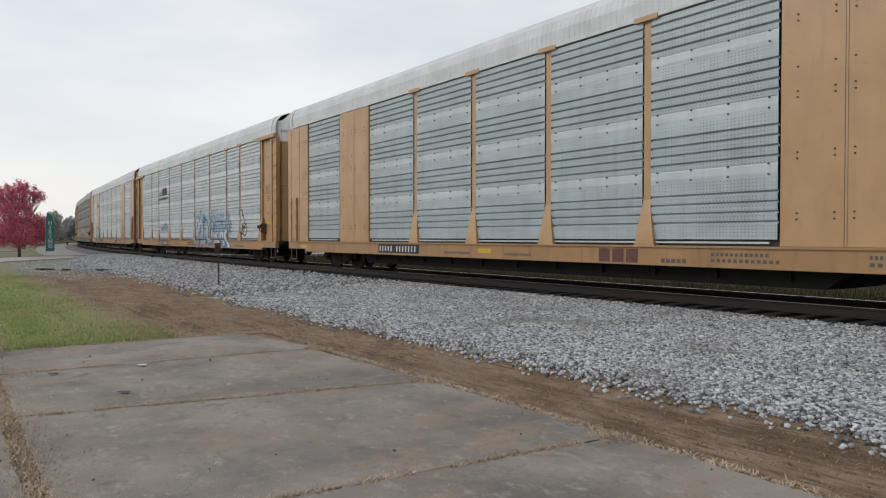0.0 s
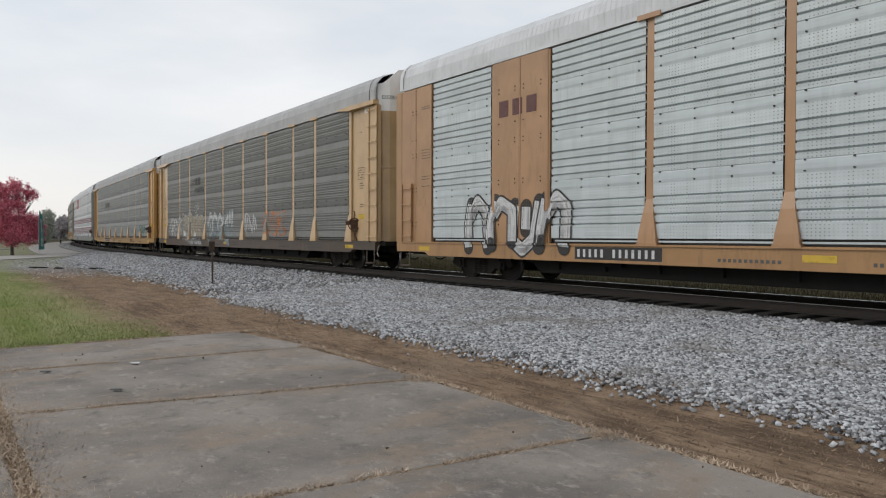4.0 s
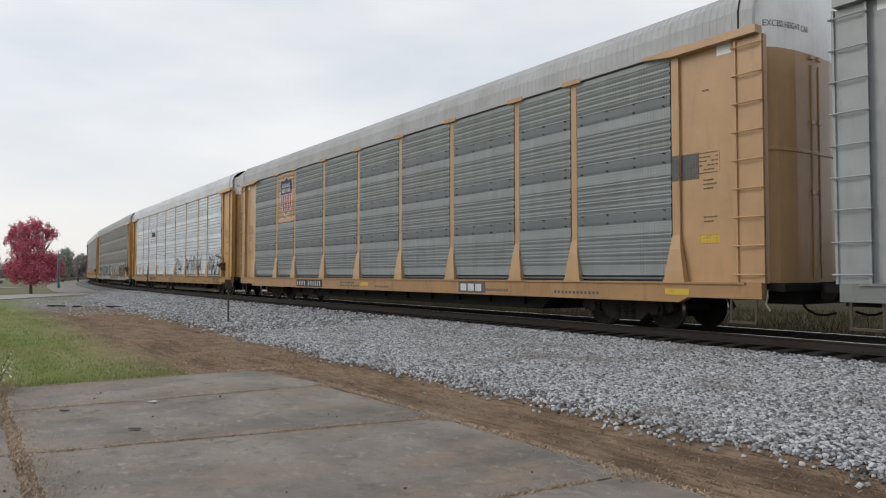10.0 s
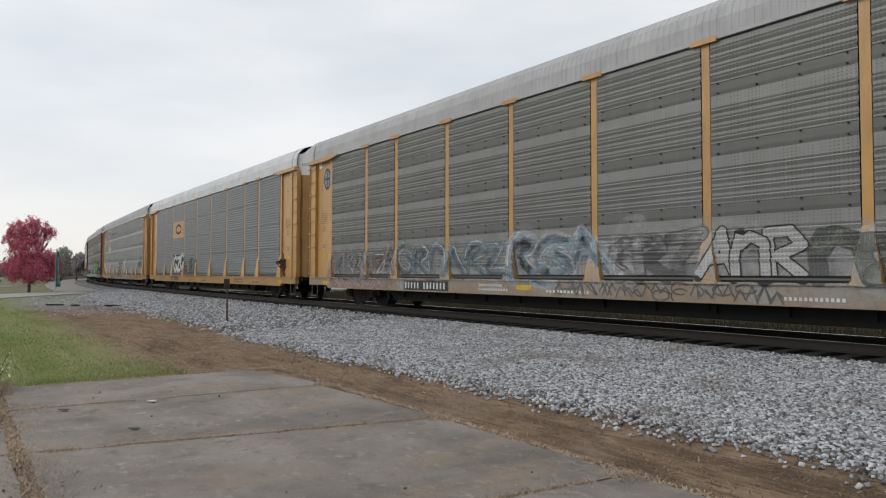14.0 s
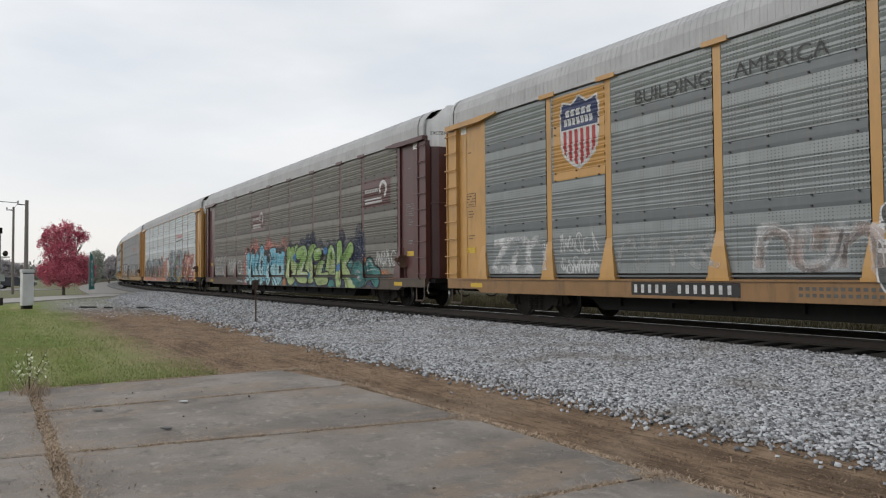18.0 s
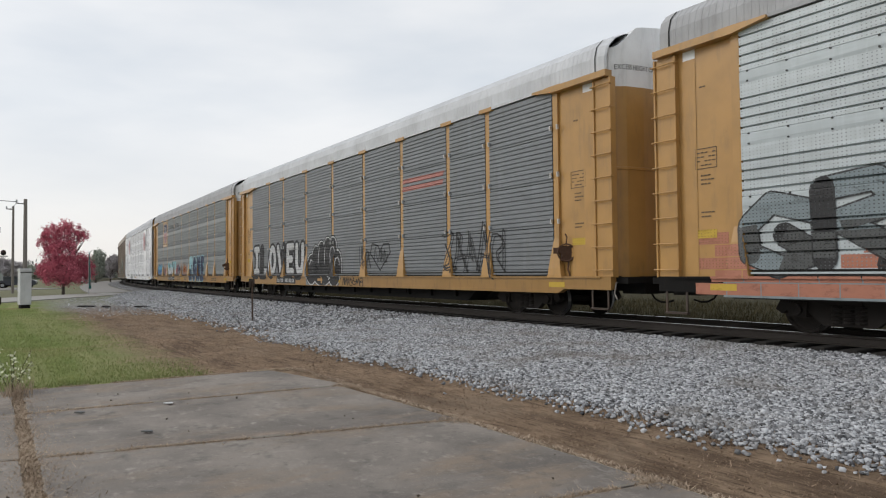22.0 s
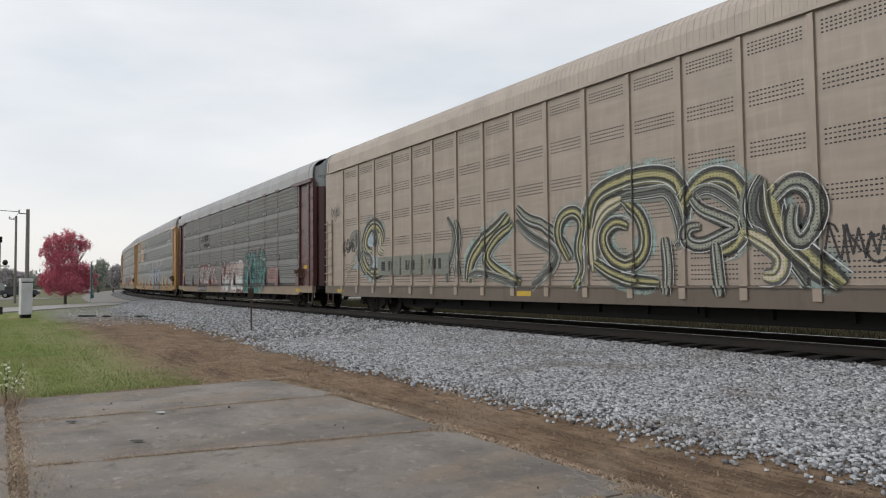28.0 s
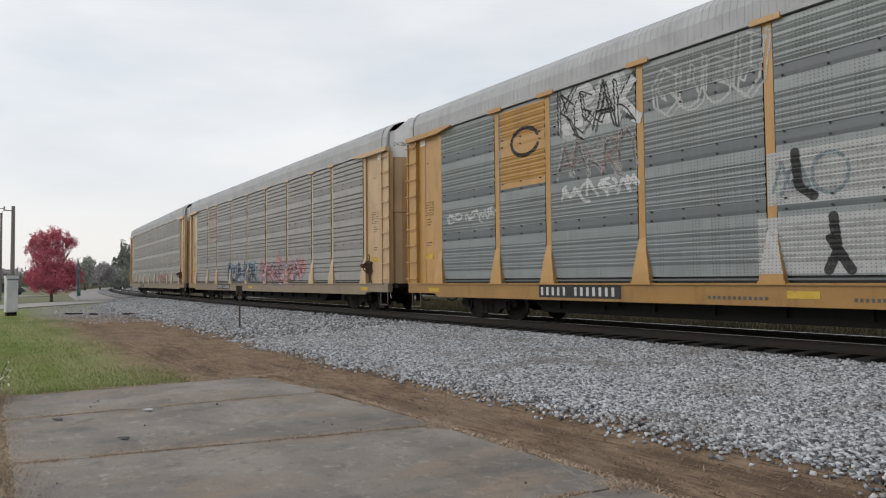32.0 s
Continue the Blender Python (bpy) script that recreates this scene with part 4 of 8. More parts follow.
def underframe_mesh(mat):
    key = ("under", mat.name)
    if key in CACHE:
        return CACHE[key]
    bm = bmesh.new()
    box(bm, -HALF + 0.15, HALF - 0.15, -1.38, 1.38, 0.86, 1.0)
    prism(bm, [(-HALF + 0.1, 0.90), (-HALF + 0.1, 0.66), (-9.2, 0.60), (-7.6, 0.28), (7.6, 0.28), (9.2, 0.60), (HALF - 0.1, 0.66), (HALF - 0.1, 0.90)], -0.62, 0.62)
    for i in range(-5, 6):
        prism(bm, [(i * 1.4 - 0.06, 0.40), (i * 1.4 + 0.06, 0.40), (i * 1.4 + 0.06, 0.9), (i * 1.4 - 0.06, 0.9)], -1.30, 1.30)
    # low deck, widened in black so that it carries the deep shade below the sill
    prism(bm, [(-8.4, 0.9), (-7.6, 0.29), (7.6, 0.29), (8.4, 0.9)], -1.22, 1.22)
    for e in (-1, 1):
        box(bm, *sorted((e * (HALF - 0.5), e * (HALF + 0.16))), -0.8, 0.8, 0.60, 0.985)
        box(bm, *sorted((e * (HALF - 0.12), e * (HALF + 0.20))), -1.38, 1.38, 0.84, 0.97)
    rod(bm, (-2.6, -0.85, 0.58), (-1.5, -0.85, 0.58), 0.19, 12)
    rod(bm, (1.2, -0.8, 0.60), (1.75, -0.8, 0.60), 0.15, 10)
    box(bm, 3.2, 4.1, -1.3, -0.95, 0.45, 0.72)
    box(bm, -5.6, -5.1, -1.32, -1.0, 0.5, 0.75)
    rod(bm, (-8.6, -0.6, 0.52), (8.6, -0.6, 0.52), 0.02, 5)
    rod(bm, (-6, -0.95, 0.66), (6.5, -0.95, 0.66), 0.025, 5)
    CACHE[key] = finish(bm, "underframe", mat)
    return CACHE[key]


def sill_mesh(mat, sgn, low=0.60):
    key = ("sill", mat.name, sgn)
    if key not in CACHE:
        bm = bmesh.new()
        n = HALF - 0.12
        prism(bm, [(-n, 0.995), (-n, low + 0.1), (-n + 1.5, low + 0.1), (-n + 1.7, low), (n - 1.7, low), (n - 1.5, low + 0.1), (n, low + 0.1), (n, 0.995)], *sorted((sgn * 1.40, sgn * 1.565)))
        CACHE[key] = finish(bm, "side_sill", mat)
    return CACHE[key]


def flange_mesh(mat, z0):
    key = ("flange", mat.name, z0)
    if key not in CACHE:
        bm = bmesh.new()
        n = HALF - 0.42
        prism(bm, [(-n, z0), (-n, z0 + 0.035), (n, z0 + 0.035), (n, z0)], -1.60, -1.565)
        CACHE[key] = finish(bm, "sill_flange", mat)
    return CACHE[key]


def farside_mesh(pmat, fmat):
    """The side away from the camera: corrugated sheets and posts."""
    key = ("far", pmat.name, fmat.name)
    if key not in CACHE:
        bm = bmesh.new()
        for (za, da), (zb, db) in zip(RIB_PROFILE, RIB_PROFILE[1:]):
            v = [bm.verts.new(p) for p in ((HALF - 1.5, FACE + da, za), (-HALF + 1.5, FACE + da, za), (-HALF + 1.5, FACE + db, zb), (HALF - 1.5, FACE + db, zb))]
            bm.faces.new(v)
        for u in BAYS:
            box(bm, u - HALF - 0.085, u - HALF + 0.085, FACE, FACE + 0.085, 1.0, 5.42, 1)
        for s in (-1, 1):
            box(bm, *sorted((s * (HALF - 1.5), s * (HALF - 0.3))), FACE - 0.12, FACE - 0.06, 1.0, 5.45, 1)
        CACHE[key] = finish(bm, "far_side", [pmat, fmat])
    return CACHE[key]


def toprail_mesh(mat):
    key = ("rail", mat.name)
    if key not in CACHE:
        bm = bmesh.new()
        for s in (-1, 1):
            y0, y1 = sorted((s * 1.42, s * 1.575))
            prism(bm, [(-HALF + 0.5, 5.485), (HALF - 0.5, 5.485), (HALF - 0.5, 5.55), (-HALF + 0.5, 5.55)], y0, y1)
        CACHE[key] = finish(bm, "top_rail", mat)
    return CACHE[key]


def rail_end_mesh(mat, e):
    """The short heavy ledge over the end panel."""
    key = ("rail_end", mat.name, e)
    if key not in CACHE:
        bm = bmesh.new()
        a, b = e * (HALF - 2.6), e * (HALF - 1.9)
        c = e * (HALF - 0.12)
        line = [(a, 5.47), (b, 5.38), (c, 5.38), (c, 5.52), (a, 5.52)]
        prism(bm, line if e > 0 else line[::-1], -1.64, -1.43)
        CACHE[key] = finish(bm, "rail_end", mat)
    return CACHE[key]


def plate_mesh(w, z0, z1, d, mat):
    key = ("plate", round(w, 2), z0, z1, d, mat.name)
    if key not in CACHE:
        bm = bmesh.new()
        prism(bm, [(-w / 2, z0), (w / 2, z0), (w / 2, z1), (-w / 2, z1)], -d, 0)
        CACHE[key] = finish(bm, "plate", mat)
    return CACHE[key]


def seam_mesh(z0, z1, mat):
    """A lapped joint: a thin proud edge with a dark gap beside it."""
    key = ("seam", z0, z1, mat.name)
    if key not in CACHE:
        bm = bmesh.new()
        box(bm, -0.004, 0.012, -0.003, 0.0, z0, z1, 1)
        box(bm, 0.012, 0.045, -0.010, 0.0, z0, z1, 0)
        CACHE[key] = finish(bm, "seam", [mat, RUSTSILL])
    return CACHE[key]


def bolt_rows_mesh(xs):
    key = ("bolts", xs)
    if key not in CACHE:
        bm = bmesh.new()
        for z in (1.45, 1.55, 2.45, 2.55, 3.45, 3.55, 3.95, 4.7, 4.8):
            for x in xs:
                rod(bm, (x, -0.016, z), (x, 0.0, z), 0.016, 6)
        CACHE[key] = finish(bm, "bolt_rows", BOLT)
    return CACHE[key]


def stencil_rows_mesh():
    """Small data lines too fine to read, as bars."""
    if "stencil_rows" not in CACHE:
        bm = bmesh.new()
        for z in (4.86, 4.80, 3.62, 3.54, 3.46, 3.38, 2.86, 2.78, 2.58):
            for i in range(5):
                box(bm, -0.16 + i * 0.085, -0.10 + i * 0.085, -0.002, 0.0, z, z + 0.022)
        CACHE["stencil_rows"] = finish(bm, "stencil_rows", RUSTSILL)
    return CACHE["stencil_rows"]


def door_seam_mesh(sgn):
    """The upright joints and rivets of the folded end doors, with their lines of small print."""
    key = ("door_seam", sgn)
    if key not in CACHE:
        bm = bmesh.new()
        for x, y in ((-0.06, 1.05), (-0.01, 0.76), (0.02, 0.55)):
            for e in (-1, 1):
                rod(bm, (sgn * (HALF + x), e * y, 1.0), (sgn * (HALF + x), e * y, 5.2), 0.014, 6)
        for e in (-1, 1):
            for k in range(13):
                z = 1.1 + 0.33 * k
                rod(bm, (sgn * (HALF - 0.165), e * 1.21, z), (sgn * (HALF - 0.13), e * 1.24, z), 0.013, 6)
            for k in range(11):
                z = 3.10 - 0.07 * k - (0.15 if k > 6 else 0.0)
                for j in range(4):
                    ya, yb = 1.00 - j * 0.055, 0.96 - j * 0.055
                    xa, xb = (HALF - 0.06 + (1.05 - q) * 0.05 / 0.29 + 0.006 for q in (ya, yb))
                    bm.faces.new([bm.verts.new((sgn * x, e * y, zz)) for x, y, zz in ((xa, ya, z), (xb, yb, z), (xb, yb, z + 0.03), (xa, ya, z + 0.03))])
        CACHE[key] = finish(bm, "door_seam", OLD)
    return CACHE[key]


def at(ob, x, y, z=0.0, rz=0.0):
    ob.matrix_basis = pose(x, y, z, 0, 0, rz)
    return ob


# ---- painted marks on the sides ----
def clip(poly, axis, lo, hi):
    for sgn, lim in ((1, lo), (-1, -hi)):
        out = []
        for i, p in enumerate(poly):
            q = poly[i - 1]
            dp, dq = sgn * p[axis] - lim, sgn * q[axis] - lim
            if (dp >= 0) != (dq >= 0):
                f = dq / (dq - dp)
                out.append((q[0] + (p[0] - q[0]) * f, q[1] + (p[1] - q[1]) * f))
            if dp >= 0:
                out.append(p)
        poly = out
        if len(poly) < 3:
            return []
    return poly


FEET = ((0.955, 1.03, 0.245), (1.03, 1.2, 0.215), (1.2, 1.34, 0.188), (1.34, 1.48, 0.163), (1.48, 1.62, 0.138), (1.62, 1.9, 0.105))


class Side:
    """Lays flat shapes, given as convex polygons in u (from the rear) and z, on the relief of a car's side."""

    def __init__(self, car, style, bays, posts=True, plates=()):
        self.car, self.style, self.bays, self.posts, self.plates = car, style, bays, posts, plates
        self.turn = 0

    def round_feet(self, polys):
        """Cuts shapes that cross the splayed foot of a post into lifts, so that each can wrap the foot there."""
        out = []
        for poly in polys:
            us, zs = [p[0] for p in poly], [p[1] for p in poly]
            if min(zs) < 1.9 and any(min(us) < u - MARK + 0.225 and max(us) > u - MARK - 0.225 for u in self.bays):
                lifts = [(0.0, 0.955)] + [(lo, hi) for lo, hi, w in FEET] + [(1.9, 9.0)]
                out += [q for q in (clip(poly, 1, lo, hi) for lo, hi in lifts) if len(q) > 2]
            else:
                out.append(poly)
        return out

    def lay(self, polys, mat, layer, name, label="", spread=0.00004):
        prof = PROFILES[self.style]
        strips = [(0.62, 0.955, 0.067, 0.067), (0.955, 1.0, 0.103, 0.103)] + [(za, zb, da, db) for (za, da), (zb, db) in zip(prof, prof[1:])]
        verts, faces = [], []
        off = 0.0025 * layer
        cuts = []
        if self.posts:
            for u in self.bays:
                cuts.append((u - MARK - 0.085, u - MARK + 0.085, 0.047 if self.style == "flat" else POST_OUT + 0.001))
        sheets = {}
        for a, b, d in self.plates:
            cuts.append((a - MARK, b - MARK, d))
            sheets[d] = [(0.62, 0.955, 0.067, 0.067), (0.955, 1.0, 0.103, 0.103), (1.0, 5.46, d, d)]
        self.turn += 7
        if self.posts and self.style != "flat":
            polys = self.round_feet(polys)
        for turn, poly in enumerate(polys):
            off = 0.0025 * layer + spread * ((turn + self.turn) % 59)
            u0, u1 = min(p[0] for p in poly), max(p[0] for p in poly)
            z0, z1 = min(p[1] for p in poly), max(p[1] for p in poly)
            spans = [(u0, u1, None)]
            spread_out = next((w - 0.085 for lo, hi, w in FEET if lo - 1e-6 <= z0 and z1 <= hi + 1e-6), 0.0)
            for a, b, d in cuts:
                if d not in sheets:
                    a, b = a - spread_out, b + spread_out
                if b > u0 and a < u1:
                    new_spans = []
                    for s in spans:
                        if s[2] is not None or b <= s[0] or a >= s[1]:
                            new_spans.append(s)
                            continue
                        if a > s[0]:
                            new_spans.append((s[0], a, None))
                        new_spans.append((max(a, s[0]), min(b, s[1]), d))
                        if b < s[1]:
                            new_spans.append((b, s[1], None))
                    spans = new_spans
            for a, b, d in spans:
                piece = clip(poly, 0, a, b) if len(spans) > 1 else poly
                if not piece:
                    continue
                todo = strips if d is None else sheets[d] if d in sheets else [(0.62, 0.955, 0.067, 0.067), (0.955, 1.0, 0.114, 0.114), (1.0, 1.2, 0.111, 0.102), (1.2, 1.62, 0.102, 0.064), (1.62, 1.9, 0.064, POST_OUT + 0.005), (1.9, 5.46, d, d)]
                for za, zb, da, db in todo:
                    if zb <= z0 or za >= z1:
                        continue
                    q = clip(piece, 1, za, zb)
                    if len(q) < 3:
                        continue
                    base = len(verts)
                    for u, z in q:
                        dep = da + (db - da) * (z - za) / (zb - za)
                        verts.append((u + MARK - HALF, -(FACE + dep + off), z))
                    faces.append(tuple(range(base, base + len(q))))
        if not faces:
            return None
        me = mesh_from(name, verts, faces, mat)
        ob = new(name, me)
        ob.parent = self.car
        tagged(ob, label, kind="stuff" if len(polys) > 1 else "")
        return ob


def stroke_polys(line, w, round_ends=True):
    """A painted line of width w, as convex pieces."""
    out = []
    k = 12 if w > 0.12 else 6
    for i, ((x0, y0), (x1, y1)) in enumerate(zip(line, line[1:])):
        d = math.hypot(x1 - x0, y1 - y0) or 1e-6
        nx, ny = -(y1 - y0) / d * w / 2, (x1 - x0) / d * w / 2
        if i == 0 and round_ends:
            out.append(disc(x0, y0, w / 2, w / 2, k))
        out.append([(x0 - nx, y0 - ny), (x1 - nx, y1 - ny), (x1 + nx, y1 + ny), (x0 + nx, y0 + ny)])
        if round_ends or i < len(line) - 2:
            out.append(disc(x1, y1, w / 2, w / 2, k))
    return out


def disc(x, y, rx, ry, k=14):
    return [(x + rx * math.cos(2 * math.pi * i / k), y + ry * math.sin(2 * math.pi * i / k)) for i in range(k)]


def rect(u0, u1, z0, z1):
    return [(u0, z0), (u1, z0), (u1, z1), (u0, z1)]


def arc(cx, cy, rx, ry, a0, a1, k=7):
    return [(cx + rx * math.cos(math.radians(a0 + (a1 - a0) * i / k)), cy + ry * math.sin(math.radians(a0 + (a1 - a0) * i / k))) for i in range(k + 1)]


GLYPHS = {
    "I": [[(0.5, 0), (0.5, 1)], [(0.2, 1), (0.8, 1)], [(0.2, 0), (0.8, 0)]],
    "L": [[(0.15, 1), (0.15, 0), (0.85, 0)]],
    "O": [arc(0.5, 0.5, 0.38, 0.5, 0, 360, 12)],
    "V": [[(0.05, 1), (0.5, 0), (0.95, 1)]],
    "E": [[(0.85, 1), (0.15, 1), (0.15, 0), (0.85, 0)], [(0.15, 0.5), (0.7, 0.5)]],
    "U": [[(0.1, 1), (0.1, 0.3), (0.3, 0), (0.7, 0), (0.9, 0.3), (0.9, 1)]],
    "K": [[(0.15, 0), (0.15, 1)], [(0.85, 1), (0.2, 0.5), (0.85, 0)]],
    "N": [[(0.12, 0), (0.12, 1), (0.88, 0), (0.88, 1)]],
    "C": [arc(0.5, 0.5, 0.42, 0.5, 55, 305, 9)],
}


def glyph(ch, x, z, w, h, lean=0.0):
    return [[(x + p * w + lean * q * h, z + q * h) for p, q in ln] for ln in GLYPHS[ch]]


FORMS = (
    [[(0.12, 0.0), (0.08, 0.55), (0.2, 1.0)], [(0.16, 0.72), (0.45, 1.03), (0.82, 0.82), (0.9, 0.0)]],
    [[(0.88, 0.82), (0.45, 1.04), (0.08, 0.7), (0.1, 0.22), (0.45, -0.03), (0.92, 0.2), (0.55, 0.5)]],
    [[(0.02, 0.9), (0.9, 1.0), (0.5, 0.52), (0.12, 0.02), (0.98, 0.06)]],
    [[(0.16, 0.0), (0.1, 1.05)], [(0.92, 1.04), (0.22, 0.46), (0.62, 0.3), (0.98, -0.06)]],
    [[(0.1, 1.0), (0.06, 0.2), (0.4, -0.03), (0.78, 0.2), (0.86, 1.05)], [(0.45, 0.5), (0.48, 1.0)]],
    [[(0.14, -0.04), (0.12, 0.98), (0.66, 1.02), (0.86, 0.72), (0.3, 0.48), (0.94, -0.05)]],
    [[(0.0, 0.0), (0.3, 0.6), (0.44, 1.06), (0.66, 0.55), (0.98, -0.03)], [(0.2, 0.34), (0.86, 0.4)]],
)


def wild(rng, x, z, w, h):
    """A tangled form of the kind that cannot be read: kinked stems, hooks and arms."""
    lean, tip = rng.uniform(-0.10, 0.14), rng.uniform(-0.06, 0.06)
    out = []
    for line in FORMS[rng.randrange(len(FORMS))]:
        out.append([(x + w * (p + rng.uniform(-0.05, 0.05) + lean * q), z + h * (q + rng.uniform(-0.05, 0.05) + tip * p)) for p, q in line])
    if rng.random() < 0.35:
        px, pz = out[-1][-1]
        out.append([(px - 0.12 * w, pz + 0.02 * h), (px + 0.24 * w, pz - 0.10 * h)])
    return out


def rounded(line, turns=2):
    """Corners cut, as a sprayed line has them."""
    for _ in range(turns):
        if len(line) < 3 or len(line) > 24:
            break
        out = [line[0]]
        for (xa, za), (xb, zb) in zip(line, line[1:]):
            out += [(xa * 0.75 + xb * 0.25, za * 0.75 + zb * 0.25), (xa * 0.25 + xb * 0.75, za * 0.25 + zb * 0.75)]
        line = out + [line[-1]]
    return line


def ribbon(side, kind, w, *line):
    """One flowing arm of a sprayed piece: dark edge, body colour, a light stripe and a thin white line."""
    RIBBONS.append((kind, w, rounded(list(line))))


RIBBONS = []


def beside(line, d):
    out = []
    for i, (x, z) in enumerate(line):
        a, b = line[max(0, i - 1)], line[min(len(line) - 1, i + 1)]
        dx, dz = b[0] - a[0], b[1] - a[1]
        k = math.hypot(dx, dz) or 1e-6
        out.append((x - dz / k * d, z + dx / k * d))
    return out


def swathe(line, w, shift=0.0):
    """A sprayed band that swells and thins along its line, as triangles."""
    n = len(line)
    width = [w * (0.35 + 0.65 * math.sin(math.pi * min(0.5, 0.06 + 1.3 * min(i, n - 1 - i) / n))) for i in range(n)]
    mid = beside(line, shift)
    edge = []
    for i, (x, z) in enumerate(mid):
        a, b = mid[max(0, i - 1)], mid[min(n - 1, i + 1)]
        dx, dz = b[0] - a[0], b[1] - a[1]
        k = math.hypot(dx, dz) or 1e-6
        h = width[i] / 2
        edge.append(((x - dz / k * h, z + dx / k * h), (x + dz / k * h, z - dx / k * h)))
    out = []
    for (a, b), (c, d) in zip(edge, edge[1:]):
        out += [[a, b, d], [a, d, c]]
    return out


def lay_ribbons(side, halo):
    """Arms laid one over the other, a thin mist of paint first."""
    side.lay(sum((swathe(l, w * 2.3) for k, w, l in RIBBONS if k == "olive"), []), halo, 1, "graffiti")
    for turn, (k, w, l) in enumerate(RIBBONS):
        edge, body, stripe = {"olive": (SOOT, MOSS, GOLD), "grey": (SOOT, ASHG, HAZEL), "black": (ASHG, SOOT, OLD), "amber": (OLD, GOLD, CREAM)}[k]
        n = 2.0 + turn * 0.5
        for step, (mat, polys) in enumerate(((edge, swathe(l, w * 1.35)), (body, swathe(l, w * 0.86)), (stripe, swathe(l, w * 0.26, w * 0.16)), (edge, swathe(l, w * 0.14, -w * 0.08)), (CHALK, swathe(l, w * 0.07, -w * 0.27) + swathe(l, w * 0.07, w * 0.70)))):
            side.lay(polys, mat, n + step * 0.1, "graffiti", "", 0.0)
    RIBBONS.clear()


def mist(name, color, cover):
    """A thin uneven haze of spray paint through which the sheet shows."""
    m, n, l, b = nodes_of("spray_" + name)
    f = tex_noise(n, l, 2.0, 5, 0.65)
    b.inputs["Base Color"].default_value = (*color, 1)
    k = n.new("ShaderNodeMath")
    k.operation = "MULTIPLY"
    k.inputs[1].default_value = cover
    l.new(ramp_of(n, l, f, 0.35, 0.7), k.inputs[0])
    l.new(k.outputs[0], b.inputs["Alpha"])
    return m


HAZES = {}


def haze(mat, cover=0.55):
    """The same paint as a thin drift of spray."""
    if (mat.name, cover) not in HAZES:
        HAZES[mat.name, cover] = mist("drift_" + mat.name[6:] + "_" + str(int(cover * 100)), INKS[mat.name], cover)
    return HAZES[mat.name, cover]


def cloud_of_paint(side, u0, u1, z0, z1, mat, seed, layer=0.6, cover=0.5):
    """Overlapping drifts of spray, thinner towards their rim."""
    rng = random.Random(seed)
    n = max(2, int((u1 - u0) / 0.7))
    spots = [(u0 + (u1 - u0) * (i + 0.5) / n + rng.uniform(-0.15, 0.15), (z0 + z1) / 2 + rng.uniform(-0.2, 0.2) * (z1 - z0), rng.uniform(0.38, 0.6), (z1 - z0) * rng.uniform(0.40, 0.56)) for i in range(n)]
    for j, k in enumerate((1.25, 1.0, 0.72)):
        side.lay([disc(u, z, rx * k, rz * k, 16) for u, z, rx, rz in spots], haze(mat, cover), layer + 0.2 * j, "graffiti")


def piece(side, u0, u1, z0, z1, n, fill, line, seed, text="", thick=0.3, glow=None, lean=0.05, layer=1, outline=0.0, rim=None, fill2=None, block=None, balloon=False):
    """A spray-painted piece: drift behind, block shadow, edge, fill in one or two colours, shine marks. Neighbours overlap."""
    rng = random.Random(seed)
    count = len(text) or n
    w, h = (u1 - u0) / count, z1 - z0
    t = min(w * 1.1, h) * thick
    edge = outline * 2 if outline else min(0.16, t * 0.34)
    if glow:
        cloud_of_paint(side, u0 - 0.2, u1 + 0.2, z0 + 0.1, z1 + 0.2, glow, seed, 0.5)
    for i in range(count):
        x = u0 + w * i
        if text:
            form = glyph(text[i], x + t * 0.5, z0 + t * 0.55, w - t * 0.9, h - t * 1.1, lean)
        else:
            form = wild(rng, x - w * 0.14 + t * 0.35, z0 + t * 0.5 + rng.uniform(-0.05, 0.08) * h, w * 1.36 - t * 0.6, (h - t) * rng.uniform(0.88, 1.06))
            if balloon:
                form = [rounded(ln) for ln in form]
        ends = balloon or bool(text)
        base = layer + 3.6 * (i % 2)
        if block:
            side.lay(sum((stroke_polys([(a - 0.10, b - 0.10) for a, b in ln], t + edge, ends) for ln in form), []), block, base, "graffiti_letter")
        if rim:
            side.lay(sum((stroke_polys(ln, t + edge + 0.08, ends) for ln in form), []), rim, base + 0.6, "graffiti_letter")
        if line:
            side.lay(sum((stroke_polys(ln, t + edge, True) for ln in form), []), line, base + 1.2, "graffiti_letter")
        if not fill:
            continue
        body = sum((stroke_polys(ln, t, ends) for ln in form), [])
        side.lay(body, fill, base + 1.8, "graffiti_letter")
        if fill2:
            level = z0 + h * rng.uniform(0.38, 0.55)
            low = [q for q in (clip(poly, 1, z0 - 1, level + 0.12 * math.sin(poly[0][0] * 5)) for poly in body) if q]
            if low:
                side.lay(low, fill2, base + 2.4, "graffiti_letter")
        if line and not outline:
            marks, shades = [], []
            for ln in form:
                soft = ln if balloon or len(ln) < 3 else rounded(ln, 1)
                marks += swathe(beside(soft, t * 0.30), t * 0.16)
                shades += swathe(beside(soft, -t * 0.27), t * 0.42)
            side.lay(shades, haze(SOOT, 0.5), base + 2.7, "graffiti_shade")
            side.lay(marks, haze(CHALK, 0.9), base + 3.0, "graffiti_shine")


